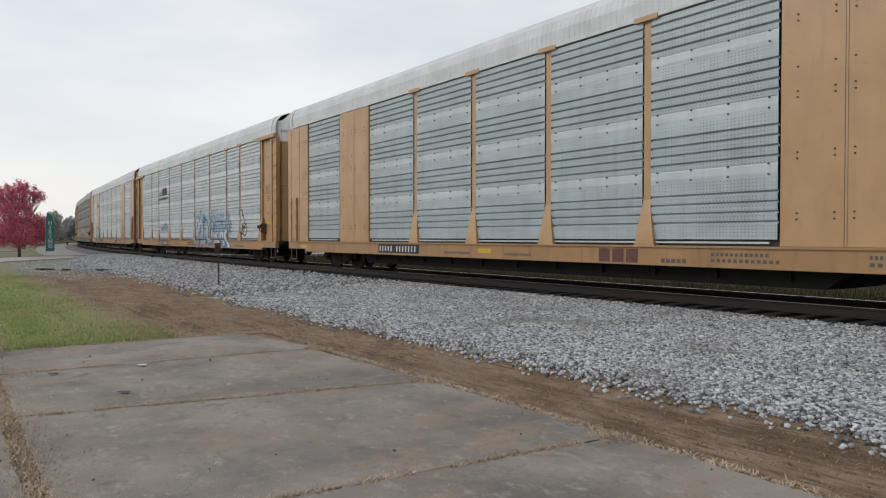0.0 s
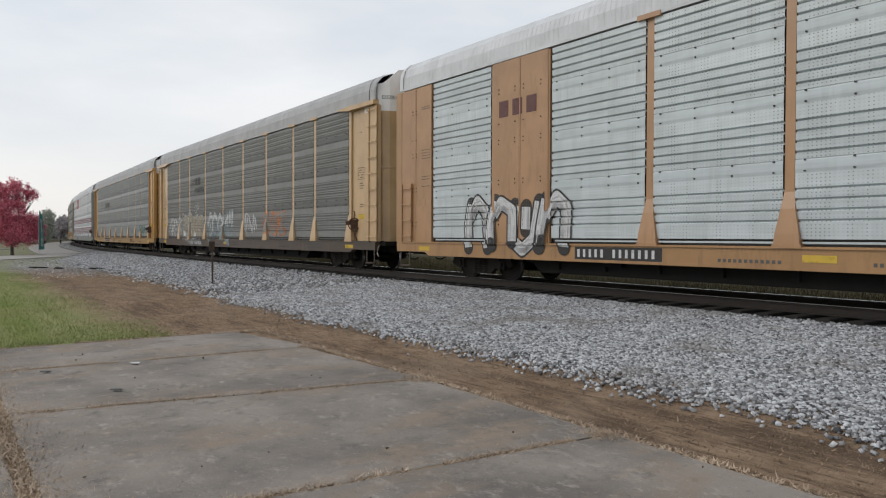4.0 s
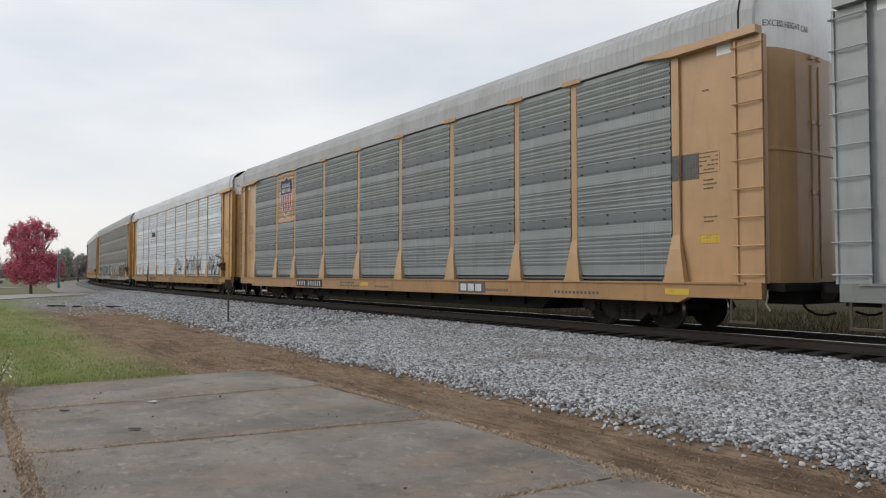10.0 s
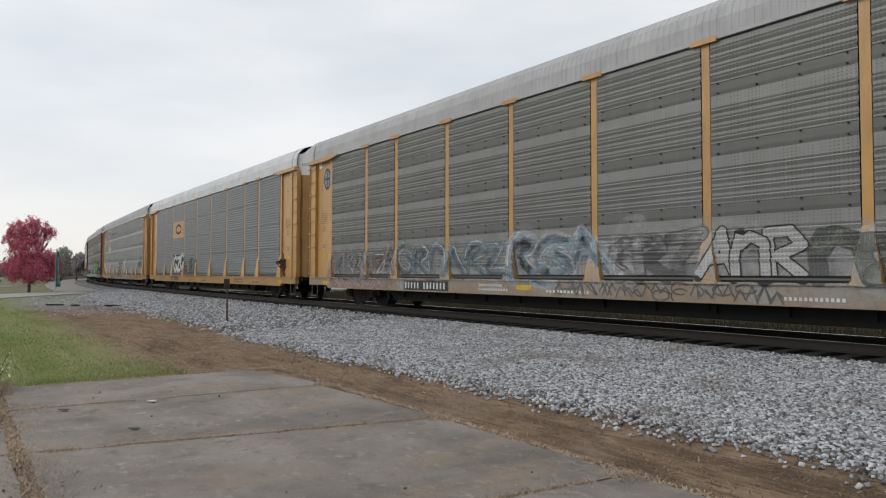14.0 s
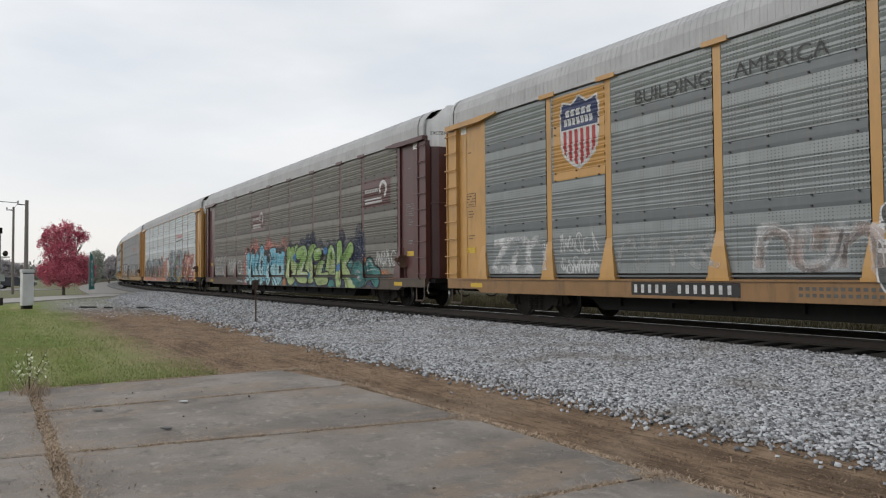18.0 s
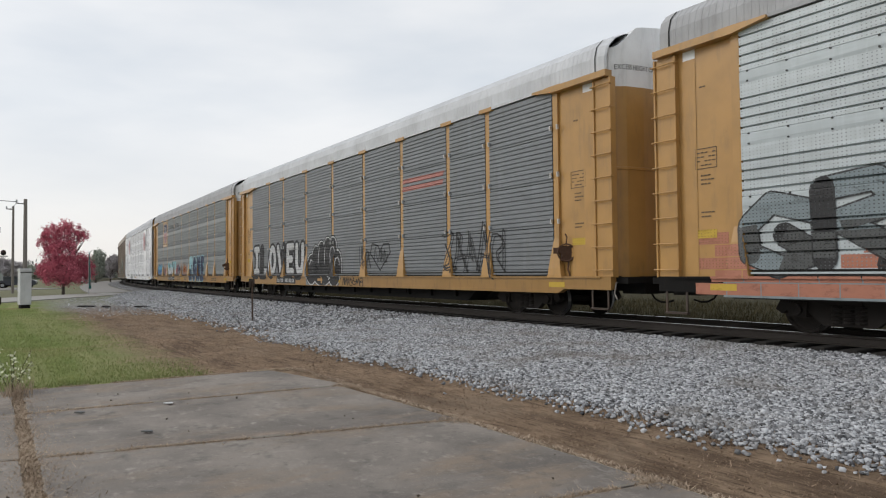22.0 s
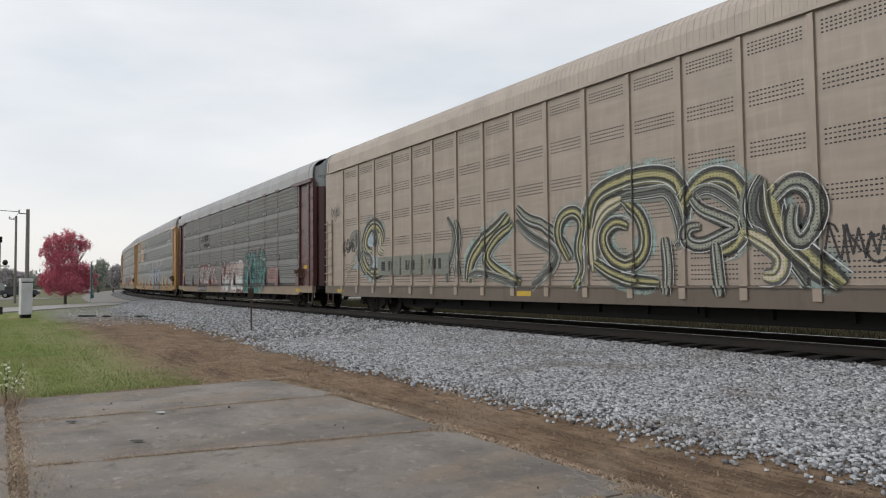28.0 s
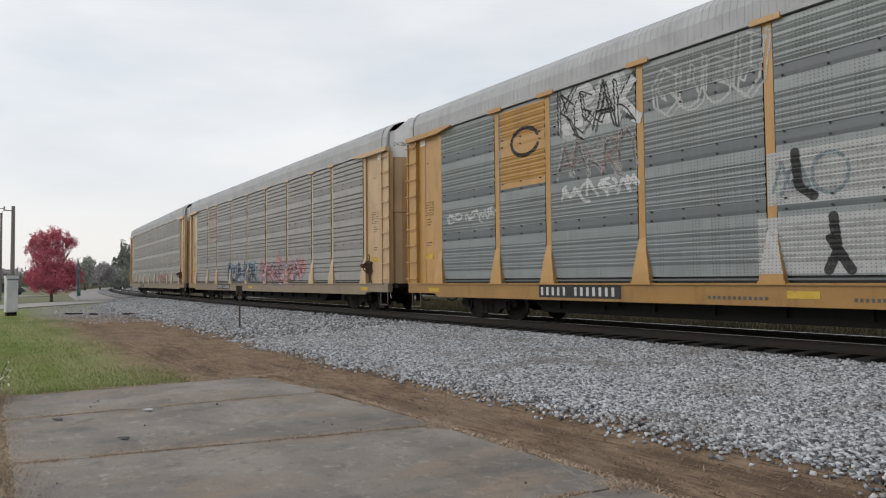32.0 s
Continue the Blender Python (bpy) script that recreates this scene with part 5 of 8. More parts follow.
def tag(side, u0, u1, z0, z1, mat, seed, w=0.05, n=4, layer=2):
    """Angular marker strokes, many of them doubled into open outlines."""
    rng = random.Random(seed)
    polys = []
    cw = (u1 - u0) / n
    for i in range(n):
        forms = wild(rng, u0 + cw * i - cw * 0.1, z0, cw * 1.25, (z1 - z0) * rng.uniform(0.8, 1.05))
        forms.append([(u0 + cw * (i + rng.uniform(0, 1)), z0 + (z1 - z0) * rng.uniform(0, 1)) for _ in range(3)])
        for ln in forms:
            ln = rounded(ln, 1) if rng.random() < 0.6 else ln
            polys += stroke_polys(ln, w * rng.uniform(0.8, 1.2))
            if rng.random() < 0.75:
                polys += stroke_polys([(a + cw * 0.16, b - (z1 - z0) * 0.06) for a, b in ln], w * 0.8)
                polys += stroke_polys([ln[-1], (ln[-1][0] + cw * 0.16, ln[-1][1] - (z1 - z0) * 0.06)], w * 0.8)
    return side.lay(polys, mat, layer, "graffiti")


def scrawl(side, u0, u1, z0, z1, mat, seed, w=0.045, n=4, layer=2):
    """A thin marker tag, looping and illegible."""
    rng = random.Random(seed)
    polys = []
    cw = (u1 - u0) / n
    for i in range(n):
        x = u0 + cw * i
        for _ in range(2):
            k = rng.randrange(3)
            if k == 0:
                ln = arc(x + cw * 0.5, (z0 + z1) / 2 + rng.uniform(-0.1, 0.1), cw * 0.45, (z1 - z0) * rng.uniform(0.25, 0.5), rng.uniform(0, 120), rng.uniform(220, 420), 10)
            elif k == 1:
                ln = [(x + rng.uniform(0, cw), z0 + rng.uniform(0, 0.25) * (z1 - z0)), (x + rng.uniform(0, cw * 0.6), z1 - rng.uniform(0, 0.2) * (z1 - z0)), (x + cw * rng.uniform(0.7, 1.1), z0 + rng.uniform(0, 0.4) * (z1 - z0))]
            else:
                ln = [(x + cw * j / 4, z0 + (z1 - z0) * (0.2 + 0.6 * (j % 2)) + rng.uniform(-0.1, 0.1)) for j in range(5)]
            polys += stroke_polys(ln, w)
    return side.lay(polys, mat, layer, "graffiti")


MOSS = ink("moss_olive", (0.15, 0.15, 0.07))
ASHG = ink("ash_green", (0.21, 0.23, 0.195))
HALO = mist("pale_teal_mist", (0.34, 0.46, 0.44), 0.85)
HAZEL = ink("hazel_grey", (0.32, 0.33, 0.27))
DUSTY = ink("dusty_cream", (0.33, 0.29, 0.22))
CHALK = ink("white", (0.62, 0.63, 0.64))
SOOT = ink("black", (0.022, 0.022, 0.024))
CREAM = ink("cream", (0.60, 0.53, 0.42))
PALE = ink("pale_blue", (0.36, 0.46, 0.54))
BLUE = ink("blue", (0.035, 0.15, 0.36))
SKYB = ink("sky_blue", (0.16, 0.46, 0.60))
TEAL = ink("teal", (0.045, 0.20, 0.19))
GREEN = ink("lime_green", (0.24, 0.40, 0.12))
ORANGE = ink("orange", (0.56, 0.20, 0.06))
PINKY = ink("salmon", (0.52, 0.22, 0.19))
RED = ink("red", (0.42, 0.035, 0.035))
NAVY = ink("navy", (0.025, 0.04, 0.09))
GOLD = ink("straw_gold", (0.42, 0.39, 0.19))
STONEG = ink("stone_grey", (0.24, 0.29, 0.31))
BRICK = ink("brick_orange", (0.47, 0.19, 0.12))
OLD = ink("old_lettering", (0.09, 0.095, 0.095))
LIME = ink("pale_lime", (0.36, 0.46, 0.20))
ROSERED = ink("bleached_red", (0.62, 0.27, 0.28))
AQUA = ink("aqua", (0.34, 0.60, 0.66))
MOSSG = ink("grass_green", (0.15, 0.24, 0.05))
NAVYB = ink("emblem_blue", (0.03, 0.045, 0.13))
MAROON = ink("maroon", (0.12, 0.045, 0.045))
SIGNY = ink("sign_yellow", (0.62, 0.42, 0.05))


CARS = []
ROSYP = ink("dusty_pink", (0.44, 0.36, 0.33))
SILVERP = ink("dull_silver", (0.45, 0.46, 0.46))
ROSY = ink("rosy_grey", (0.33, 0.255, 0.235))
FADED = ink("faded_stencil", (0.15, 0.105, 0.06))


def end_marks(car, s, mat):
    """Stencilled data, a boxed table and a yellow notice on the panel beside the end ladder."""
    key = ("marks", mat.name)
    if key not in CACHE:
        bm = bmesh.new()
        for x0, x1, z0, z1 in ((-0.24, 0.24, 3.42, 3.435), (-0.24, 0.24, 3.04, 3.055), (-0.24, -0.23, 3.04, 3.43), (0.23, 0.24, 3.04, 3.43)):
            box(bm, x0, x1, -0.004, 0, z0, z1)
        for r in range(4):
            for c in range(5):
                if (r * 3 + c) % 4:
                    box(bm, -0.20 + c * 0.085, -0.135 + c * 0.085, -0.004, 0, 3.10 + r * 0.08, 3.122 + r * 0.08)
        for r, n in ((2.9, 3), (2.82, 4), (2.74, 3), (4.6, 2), (2.2, 4), (2.12, 3)):
            for c in range(n):
                box(bm, -0.12 + c * 0.075, -0.06 + c * 0.075, -0.004, 0, r, r + 0.026)
        CACHE[key] = finish(bm, "stencil", mat)
    at(tagged(part("stencil", CACHE[key], None, car), kind="stuff"), s * (HALF - 1.2), -1.455)
    at(part("notice_plate", plate_mesh(0.42, 1.72, 1.88, 0.008, SIGNY), None, car), s * (HALF - 1.2), -1.452)


def build_car(k, frame_mat, panel_mat, roof_mat, label, kind="open", style="rib", sill_mat=None, door_top=None, end_mat=None, red=False, brake=True):
    """A covered automobile-carrying railcar, origin on the rail head at its middle; -y is the side the camera sees."""
    car = thing("autorack_car", car_pose(k, 0.0), label, "railcar", "railcars of the train")
    sill_mat = sill_mat or {YELLOW.name: YELLOWSILL, TAN.name: TANSILL, DUSTTAN.name: TANSILL, DIMYELLOW.name: TANSILL}.get(frame_mat.name, frame_mat)
    end_mat = end_mat or frame_mat
    door_top = door_top or WHITE
    bays = BAYS
    part("underframe", underframe_mesh(BLACK), None, car)
    for sgn in (-1, 1):
        part("side_sill", sill_mesh(sill_mat, sgn), None, car)
    for z0 in (0.955,):
        part("sill_flange", flange_mesh(sill_mat, z0), None, car)
    part("roof", roof_mesh(roof_mat), None, car)
    part("top_rail", toprail_mesh(roof_mat), None, car)
    part("far_side", farside_mesh(panel_mat, frame_mat), None, car)
    for s in (-1, 1):
        part("roof_hood", hood_mesh(roof_mat, s), None, car)
        if kind == "open":
            part("rail_end", rail_end_mesh(frame_mat, s), None, car)
        door = part("end_door", door_mesh(end_mat, door_top, s, kind), None, car)
        part("door_rib", door_rib_mesh(end_mat, s, 3.35), None, door)
        for y in (-0.32, 0.32):
            at(part("locking_bar", lock_bar_mesh(end_mat), None, door), s * (HALF + 0.055), y * 0.4)
        tr = part("truck", TRUCK_ME, None, car)
        at(tr, s * 10.1, 0)
        for x in (-0.86, 0.86):
            at(part("wheelset", WHEEL_ME, None, tr), x, 0, 0.42)
        at(part("coupler", COUPLER_ME, None, car), s * (HALF - 0.22), 0, 0, 0 if s > 0 else 180)
        at(part("air_hose", HOSE_ME, None, car), s * (HALF - 0.22), 0, 0, 0 if s > 0 else 180)
        if s > 0:
            at(part("cut_lever", LEVER_ME, None, car), HALF - 0.1, 0)
        at(part("sill_step", stirrup_mesh(RUSTSILL), None, car), s * (HALF - 0.5), -1.50)
    if kind == "ribbed":
        n = 19
        u = [0.05] + [1.75 + (BODY - 3.5) * i / (n - 1) for i in range(n)] + [BODY - 0.05]
        bays = u[1:-1]
        pm = post_mesh(frame_mat, "slim")
        for a, b in zip(u, u[1:]):
            at(part("side_panel", panel_mesh(b - a, "flat", panel_mat), None, car), (a + b) / 2 - HALF, -FACE)
            if a > 1:
                holes = bmesh.new()
                for z0, z1 in ((5.12, 5.26), (4.2, 4.38), (3.3, 3.48), (2.4, 2.58), (1.55, 1.75), (1.15, 1.35)):
                    for i in range(14):
                        for j in range(4):
                            x = -(b - a) / 2 + 0.18 + (b - a - 0.36) * i / 13
                            z = z0 - 0.03 + (z1 - z0 + 0.06) * j / 3
                            box(holes, x - 0.02, x + 0.02, -0.004, 0.0, z - 0.012, z + 0.012)
                if "holes" not in CACHE:
                    CACHE["holes"] = finish(holes, "vent_grille", SOOT)
                else:
                    holes.free()
                if b < BODY - 1:
                    at(tagged(part("vent_grille", CACHE["holes"], None, car), kind="stuff"), (a + b) / 2 - HALF, -FACE)
        for v in bays:
            at(part("post", pm, None, car), v - HALF, -FACE)
        for v in bays:
            at(part("stake_pocket", plate_mesh(0.15, 0.74, 1.02, 0.10, frame_mat), None, car), v - HALF, -1.5)
        for s in (-1, 1):
            at(part("ladder", ladder_mesh(frame_mat, 1.0, 3.6, 8), None, car), s * (HALF - 0.45), -1.52)
        side = Side(car, "flat", bays, True)
    elif kind == "flush":
        pm = post_mesh(frame_mat, "flare")
        for i, (a, b) in enumerate(zip(BAYS, BAYS[1:])):
            flat = i in (1, 7)
            at(part("side_panel", panel_mesh(b - a - (0 if flat else 0.205), "flat" if flat else style, frame_mat if flat else panel_mat), None, car), (a + b) / 2 - HALF, -(FACE + 0.06) if flat else -FACE)
        for i, v in enumerate(BAYS):
            if i in (0, 1, 2, 7, 8, 9):
                at(part("post", post_mesh(frame_mat, "slim"), None, car), v - HALF, -FACE)
            else:
                at(part("post", pm, None, car), v - HALF, -FACE)
        for s in (-1, 1):
            at(part("end_panel", plate_mesh(1.84, 0.995, 5.46, 0.05, frame_mat), None, car), s * (HALF - 1.02), -1.515)
            at(part("ladder", ladder_mesh(frame_mat, 1.0, 2.7, 4), None, car), s * (HALF - 0.72), -1.60)
            # flat strip; its darker tan on the dusty car paints in a recessed corner's shade
            at(part("corner_strip", plate_mesh(0.30, 0.995, 5.46, 0.008, TANSILL if frame_mat is DUSTTAN else frame_mat), None, car), s * (HALF - 0.245), -1.566)
            at(part("panel_seam", seam_mesh(1.0, 5.46, frame_mat), None, car), s * (HALF - 1.12), -1.566)
            at(part("notice_plate", plate_mesh(0.40, 2.02, 2.22, 0.008, frame_mat), None, car), s * (HALF - 1.45), -1.566)
            at(tagged(part("bolt_rows", bolt_rows_mesh((-0.30, -0.12)), None, car), kind="stuff"), s * (HALF - 1.30), -1.566)
            at(tagged(part("stencil_rows", stencil_rows_mesh(), None, car), kind="stuff"), s * (HALF - 1.62), -1.566)
            part("door_seam", door_seam_mesh(s), None, car)
        for i in (1, 7):
            x = (BAYS[i] + BAYS[i + 1]) / 2 - HALF
            at(part("panel_seam", seam_mesh(1.0, 5.46, frame_mat), None, car), x, -(FACE + 0.06))
            at(tagged(part("bolt_rows", bolt_rows_mesh((-0.75, -0.15, 0.15, 0.75)), None, car), kind="stuff"), x, -(FACE + 0.06))
        side = Side(car, style, BAYS, True, [(BAYS[i] + 0.09, BAYS[i + 1] - 0.09, 0.0605) for i in (1, 7)] + [(0.1, 1.81, 0.066), (BAYS[-1] + 0.09, BODY - 0.1, 0.066)])
    else:
        pm = post_mesh(frame_mat, "flare")
        for a, b in zip(BAYS, BAYS[1:]):
            at(part("side_panel", panel_mesh(b - a - 0.205, style, panel_mat, red), None, car), (a + b) / 2 - HALF, -FACE)
        for v in BAYS:
            at(part("post", pm, None, car), v - HALF, -FACE)
        for s in (-1, 1):
            at(part("end_panel", plate_mesh(1.50, 0.995, 5.44, 0.03, frame_mat), None, car), s * (HALF - 1.16), -1.42)
            end_marks(car, s, STONEG if frame_mat is BROWN else FADED)
            at(part("ladder", ladder_mesh(frame_mat, 0.98, 5.36, 9), None, car), s * (HALF - 0.33), -1.52)
        if brake:
            at(part("brake_wheel", BRAKE_ME, None, car), HALF - 1.52, -1.56, 1.55, 48)
        side = Side(car, style, BAYS, True, [(0.1, 1.81, -0.049), (BAYS[-1] + 0.09, BODY - 0.1, -0.049)])
    for u in (1.6, 12.8, 25.5):
        at(part("reflector", plate_mesh(0.55, 0.74, 0.86, 0.006, SIGNY), None, car), u - HALF, -1.567)
    CARS.append(car)
    return car, side


def bars(side, u0, u1, z0, z1, n, mat, layer=2, gap=0.3, skip=()):
    """Illegible stencilling: a row of upright bars."""
    w = (u1 - u0) / n
    side.lay([rect(u0 + w * i, u0 + w * (i + 1 - gap), z0, z1) for i in range(n) if i not in skip], mat, layer, "stencil")


def plate(side, u0, u1, z0=0.66, z1=0.93, back=None, front=None):
    side.lay([rect(u0, u1, z0, z1)], back or SOOT, 1, "number_plate", "black number panel with white marks")
    bars(side, u0 + 0.08, u1 - 0.08, z0 + 0.05, z1 - 0.05, 13, front or CHALK, 2, 0.58, (5,))


def stencils(side, seed, mat):
    """Small lines of stencilled data on the sill and the end panels."""
    rng = random.Random(seed)
    for u in (10.6, 13.2, 19.0, 21.7):
        for r in range(rng.randrange(1, 3)):
            bars(side, u, u + rng.uniform(0.8, 1.5), 0.70 + r * 0.11, 0.76 + r * 0.11, 12, mat, 1, 0.4)


def shield(side, u0, u1, z0, z1):
    """A heraldic railroad emblem, drawn as plain shapes."""
    w, h, m = u1 - u0, z1 - z0, (u0 + u1) / 2

    def part_of(s):
        left = [(0.0, 0.80), (0.06, 0.95), (0.30, 0.90), (0.5, 1.0)]
        upper = [(u0 + w * (0.5 + (x - 0.5) * s), z0 + h * (0.5 + (z - 0.5) * s)) for x, z in left]
        upper += [(2 * m - x, z) for x, z in upper[-2::-1]]
        lower = [(u0 + w * (0.5 + (x - 0.5) * s), z0 + h * (0.5 + (z - 0.5) * s)) for x, z in ((0.98, 0.35), (0.9, 0.2), (0.7, 0.07), (0.5, 0.0), (0.3, 0.07), (0.1, 0.2), (0.02, 0.35))]
        return upper + lower

    def fan(poly):
        c = (m, z0 + h * 0.5)
        return [[c, poly[i - 1], poly[i]][::-1] for i in range(len(poly))]
    side.lay(fan(part_of(1.08)), CHALK, 2, "emblem")
    side.lay(fan(part_of(1.0)), CHALK, 3, "emblem")
    top = [clip(t, 1, z0 + h * 0.56, z1 + 1) for t in fan(part_of(1.0))]
    side.lay([t for t in top if t], NAVYB, 4, "emblem")
    red = []
    for i in range(6):
        a = u0 + w * (0.07 + i * 0.155)
        for t in fan(part_of(0.97)):
            q = clip(t, 0, a, a + w * 0.085)
            q = clip(q, 1, z0, z0 + h * 0.54) if q else q
            if q:
                red.append(q)
    side.lay(red, RED, 5, "emblem")
    bars(side, u0 + w * 0.14, u1 - w * 0.14, z0 + h * 0.74, z0 + h * 0.84, 5, CHALK, 6)
    bars(side, u0 + w * 0.10, u1 - w * 0.10, z0 + h * 0.61, z0 + h * 0.71, 7, CHALK, 6)




def words(side, text, u0, z0, height, width, mat, depth=0.043):
    """Stencilled words with the built-in font, laid on the sheets."""
    c = bpy.data.curves.new("words", "FONT")
    c.dimensions, c.fill_mode = "2D", "FRONT"
    c.body, c.size = text, 1.0
    ob = new("lettering", c)
    bpy.context.view_layer.update()
    me = bpy.data.meshes.new_from_object(ob.evaluated_get(bpy.context.evaluated_depsgraph_get()))
    bpy.data.objects.remove(ob)
    xs = [v.co.x for v in me.vertices]
    ys = [v.co.y for v in me.vertices]
    sx, sy = width / (max(xs) - min(xs)), height / (max(ys) - min(ys))
    x0, y0 = min(xs), min(ys)
    for v in me.vertices:
        v.co = ((v.co.x - x0) * sx + u0 + MARK - HALF, -(FACE + depth) - v.co.z, (v.co.y - y0) * sy + z0)
    me.materials.append(mat)
    o = new("lettering", me)
    o.parent = side.car
    return o


def big_words(side, text, u0, u1, z0, z1, mat, depth=0.043):
    words(side, text, u0, z0, z1 - z0, u1 - u0, mat, depth)


def end_text():
    """The warning lettered on the white band of the end doors."""
    c = bpy.data.curves.new("words", "FONT")
    c.body, c.size, c.extrude = "EXCESS HEIGHT CAR", 0.16, 0.001
    ob = new("lettering", c)
    bpy.context.view_layer.update()
    me = bpy.data.meshes.new_from_object(ob.evaluated_get(bpy.context.evaluated_depsgraph_get()))
    bpy.data.objects.remove(ob)
    plan = [(HALF - 0.28, -1.34), (HALF - 0.17, -1.24), (HALF - 0.06, -1.05), (HALF - 0.01, -0.76), (HALF + 0.02, -0.6), (HALF + 0.05, 0.0)]
    for v in me.vertices:
        y = -1.28 + v.co.x * 0.72
        for (xa, ya), (xb, yb) in zip(plan, plan[1:]):
            if ya <= y <= yb:
                x = xa + (xb - xa) * (y - ya) / (yb - ya)
        v.co = (x + 0.008 + v.co.z, y, 5.58 + v.co.y)
    me.materials.append(OLD)
    CACHE["end_text"] = me


def add_end_text(car):
    if "end_text" not in CACHE:
        end_text()
    o = new("lettering", CACHE["end_text"])
    o.parent = car


# --- each car, from the first to the last ---
car, s = build_car(0, TAN, BLUEISH, ZINC_ROOF, "tan flush-sided autorack with blue-grey perforated sheets", "flush", style="even")
plate(s, 6.93, 9.3)
bars(s, 16.3, 17.4, 0.64, 0.92, 3, MAROON, 2, 0.2)
bars(s, 17.9, 18.5, 0.66, 0.74, 5, OLD)
stencils(s, 1, OLD)

car, s = build_car(1, DIMYELLOW, DIMZ, ZINC_ROOF, "yellow autorack with bright zinc sheets and blue graffiti", style="even")
add_end_text(car)
plate(s, 6.2, 8.8)
s.lay([rect(6.35 + 0.2 * i, 7.1, 3.85 + 0.1 * i, 3.9 + 0.1 * i) for i in range(4)], SOOT, 2, "emblem")
bars(s, 7.2, 8.4, 3.84, 4.3, 2, SOOT, 2, 0.12)
bars(s, 6.3, 8.5, 3.56, 3.68, 14, SOOT)
scrawl(s, 6.8, 8.65, 1.45, 2.05, BLUE, 3, 0.05)
piece(s, 14.8, 17.5, 0.68, 2.1, 4, CHALK, BLUE, 5, thick=0.30, glow=PALE, fill2=PALE, outline=0.035)
piece(s, 17.75, 20.6, 0.68, 2.08, 4, PALE, BLUE, 6, thick=0.30, glow=PALE, fill2=CHALK, outline=0.035)
s.lay([disc(22.6, 1.75, 0.36, 0.5), disc(22.45, 2.25, 0.25, 0.22), disc(22.95, 1.5, 0.3, 0.33)], SOOT, 1, "graffiti")
s.lay([disc(22.6, 1.75, 0.27, 0.4), disc(22.45, 2.25, 0.18, 0.15), disc(22.95, 1.5, 0.22, 0.25)], CHALK, 2, "graffiti")
s.lay([disc(22.68, 1.6, 0.12, 0.2), disc(22.4, 2.28, 0.05, 0.05), disc(22.9, 1.62, 0.1, 0.08)], SOOT, 3, "graffiti")
stencils(s, 2, OLD)

car, s = build_car(2, DUSTTAN, MINTP, ZINC_ROOF, "tan flush-sided autorack with pale zinc sheets", "flush", end_mat=CREAMEND, door_top=YELLOW, style="even")
plate(s, 7.1, 9.4)
bars(s, 4.5, 6.0, 4.1, 4.5, 3, MAROON, 2)
piece(s, 3.2, 6.8, 0.7, 2.15, 4, CHALK, SOOT, 9, thick=0.3)
big_words(s, "BI", 26.06, 26.36, 2.86, 3.14, CHALK, 0.068)
bars(s, 17.0, 18.2, 0.68, 0.88, 3, MAROON, 2, 0.2)
stencils(s, 3, OLD)

car, s = build_car(3, PALETAN, DARKZ, DULL_ROOF, "tan autorack with sooty sheets and white graffiti", sill_mat=RUSTSILL, style="low")
add_end_text(car)
plate(s, 6.2, 8.7, 0.64, 0.92, back=OLD)
s.lay([rect(6.45 + 0.18 * i, 7.2, 3.9 + 0.1 * i, 3.95 + 0.1 * i) for i in range(4)], OLD, 2, "emblem")
bars(s, 7.3, 8.3, 3.88, 4.3, 2, OLD, 2, 0.12)
bars(s, 7.2, 8.9, 3.45, 3.75, 9, OLD)
tag(s, 1.95, 4.6, 1.2, 2.3, CHALK, 11, 0.04, 4)
piece(s, 5.1, 8.5, 1.0, 2.3, 4, DUSTY, CHALK, 12, thick=0.40, outline=0.03, balloon=True, block=haze(CHALK, 0.5))
for du, dz, dr in ((5.0, 2.3, 0.14), (6.3, 2.45, 0.12), (7.4, 2.6, 0.2), (7.8, 2.72, 0.14), (8.95, 1.9, 0.2), (9.15, 1.5, 0.14), (4.5, 1.6, 0.1), (4.4, 1.3, 0.12)):
    s.lay(stroke_polys(arc(du, dz, dr, dr, 0, 360, 14), 0.04), CHALK, 2, "graffiti")
piece(s, 9.5, 13.3, 0.95, 2.3, 5, CHALK, STONEG, 13, thick=0.26, fill2=STONEG)
scrawl(s, 14.9, 16.4, 1.25, 2.2, CHALK, 14, 0.07, 3)
piece(s, 17.0, 19.5, 1.2, 2.1, 4, DARKZ, ORANGE, 15, outline=0.035)
stencils(s, 4, OLD)

car, s = build_car(4, YELLOW, GREENZ, DULL_ROOF, "yellow autorack with grey-green sheets and faded lettering", style="low")
add_end_text(car)
plate(s, 6.4, 8.85)
bars(s, 6.4, 8.85, 3.6, 4.0, 8, OLD, 2, 0.25)
bars(s, 18.5, 19.4, 0.70, 0.92, 3, MAROON, 2, 0.2)
scrawl(s, 21.7, 23.8, 1.3, 1.9, TEAL, 21, 0.06, 5)
scrawl(s, 0.75, 1.35, 1.3, 2.3, GREEN, 22, 0.03, 2)
stencils(s, 5, OLD)

car, s = build_car(5, GREY, WHITEP, ZINC_ROOF, "grey autorack with white sheets and wine-red stripes", sill_mat=GREYSILL, red=True, style="even")
add_end_text(car)
plate(s, 6.4, 8.8)
s.lay([rect(6.40, 9.0, 4.36, 5.42)], RED, 1, "name_panel", "red name panel with white marks")
s.lay([disc(6.95, 4.95, 0.22, 0.30)], CHALK, 2, "emblem")
bars(s, 7.35, 8.75, 4.80, 5.15, 8, CHALK, 2, 0.3)
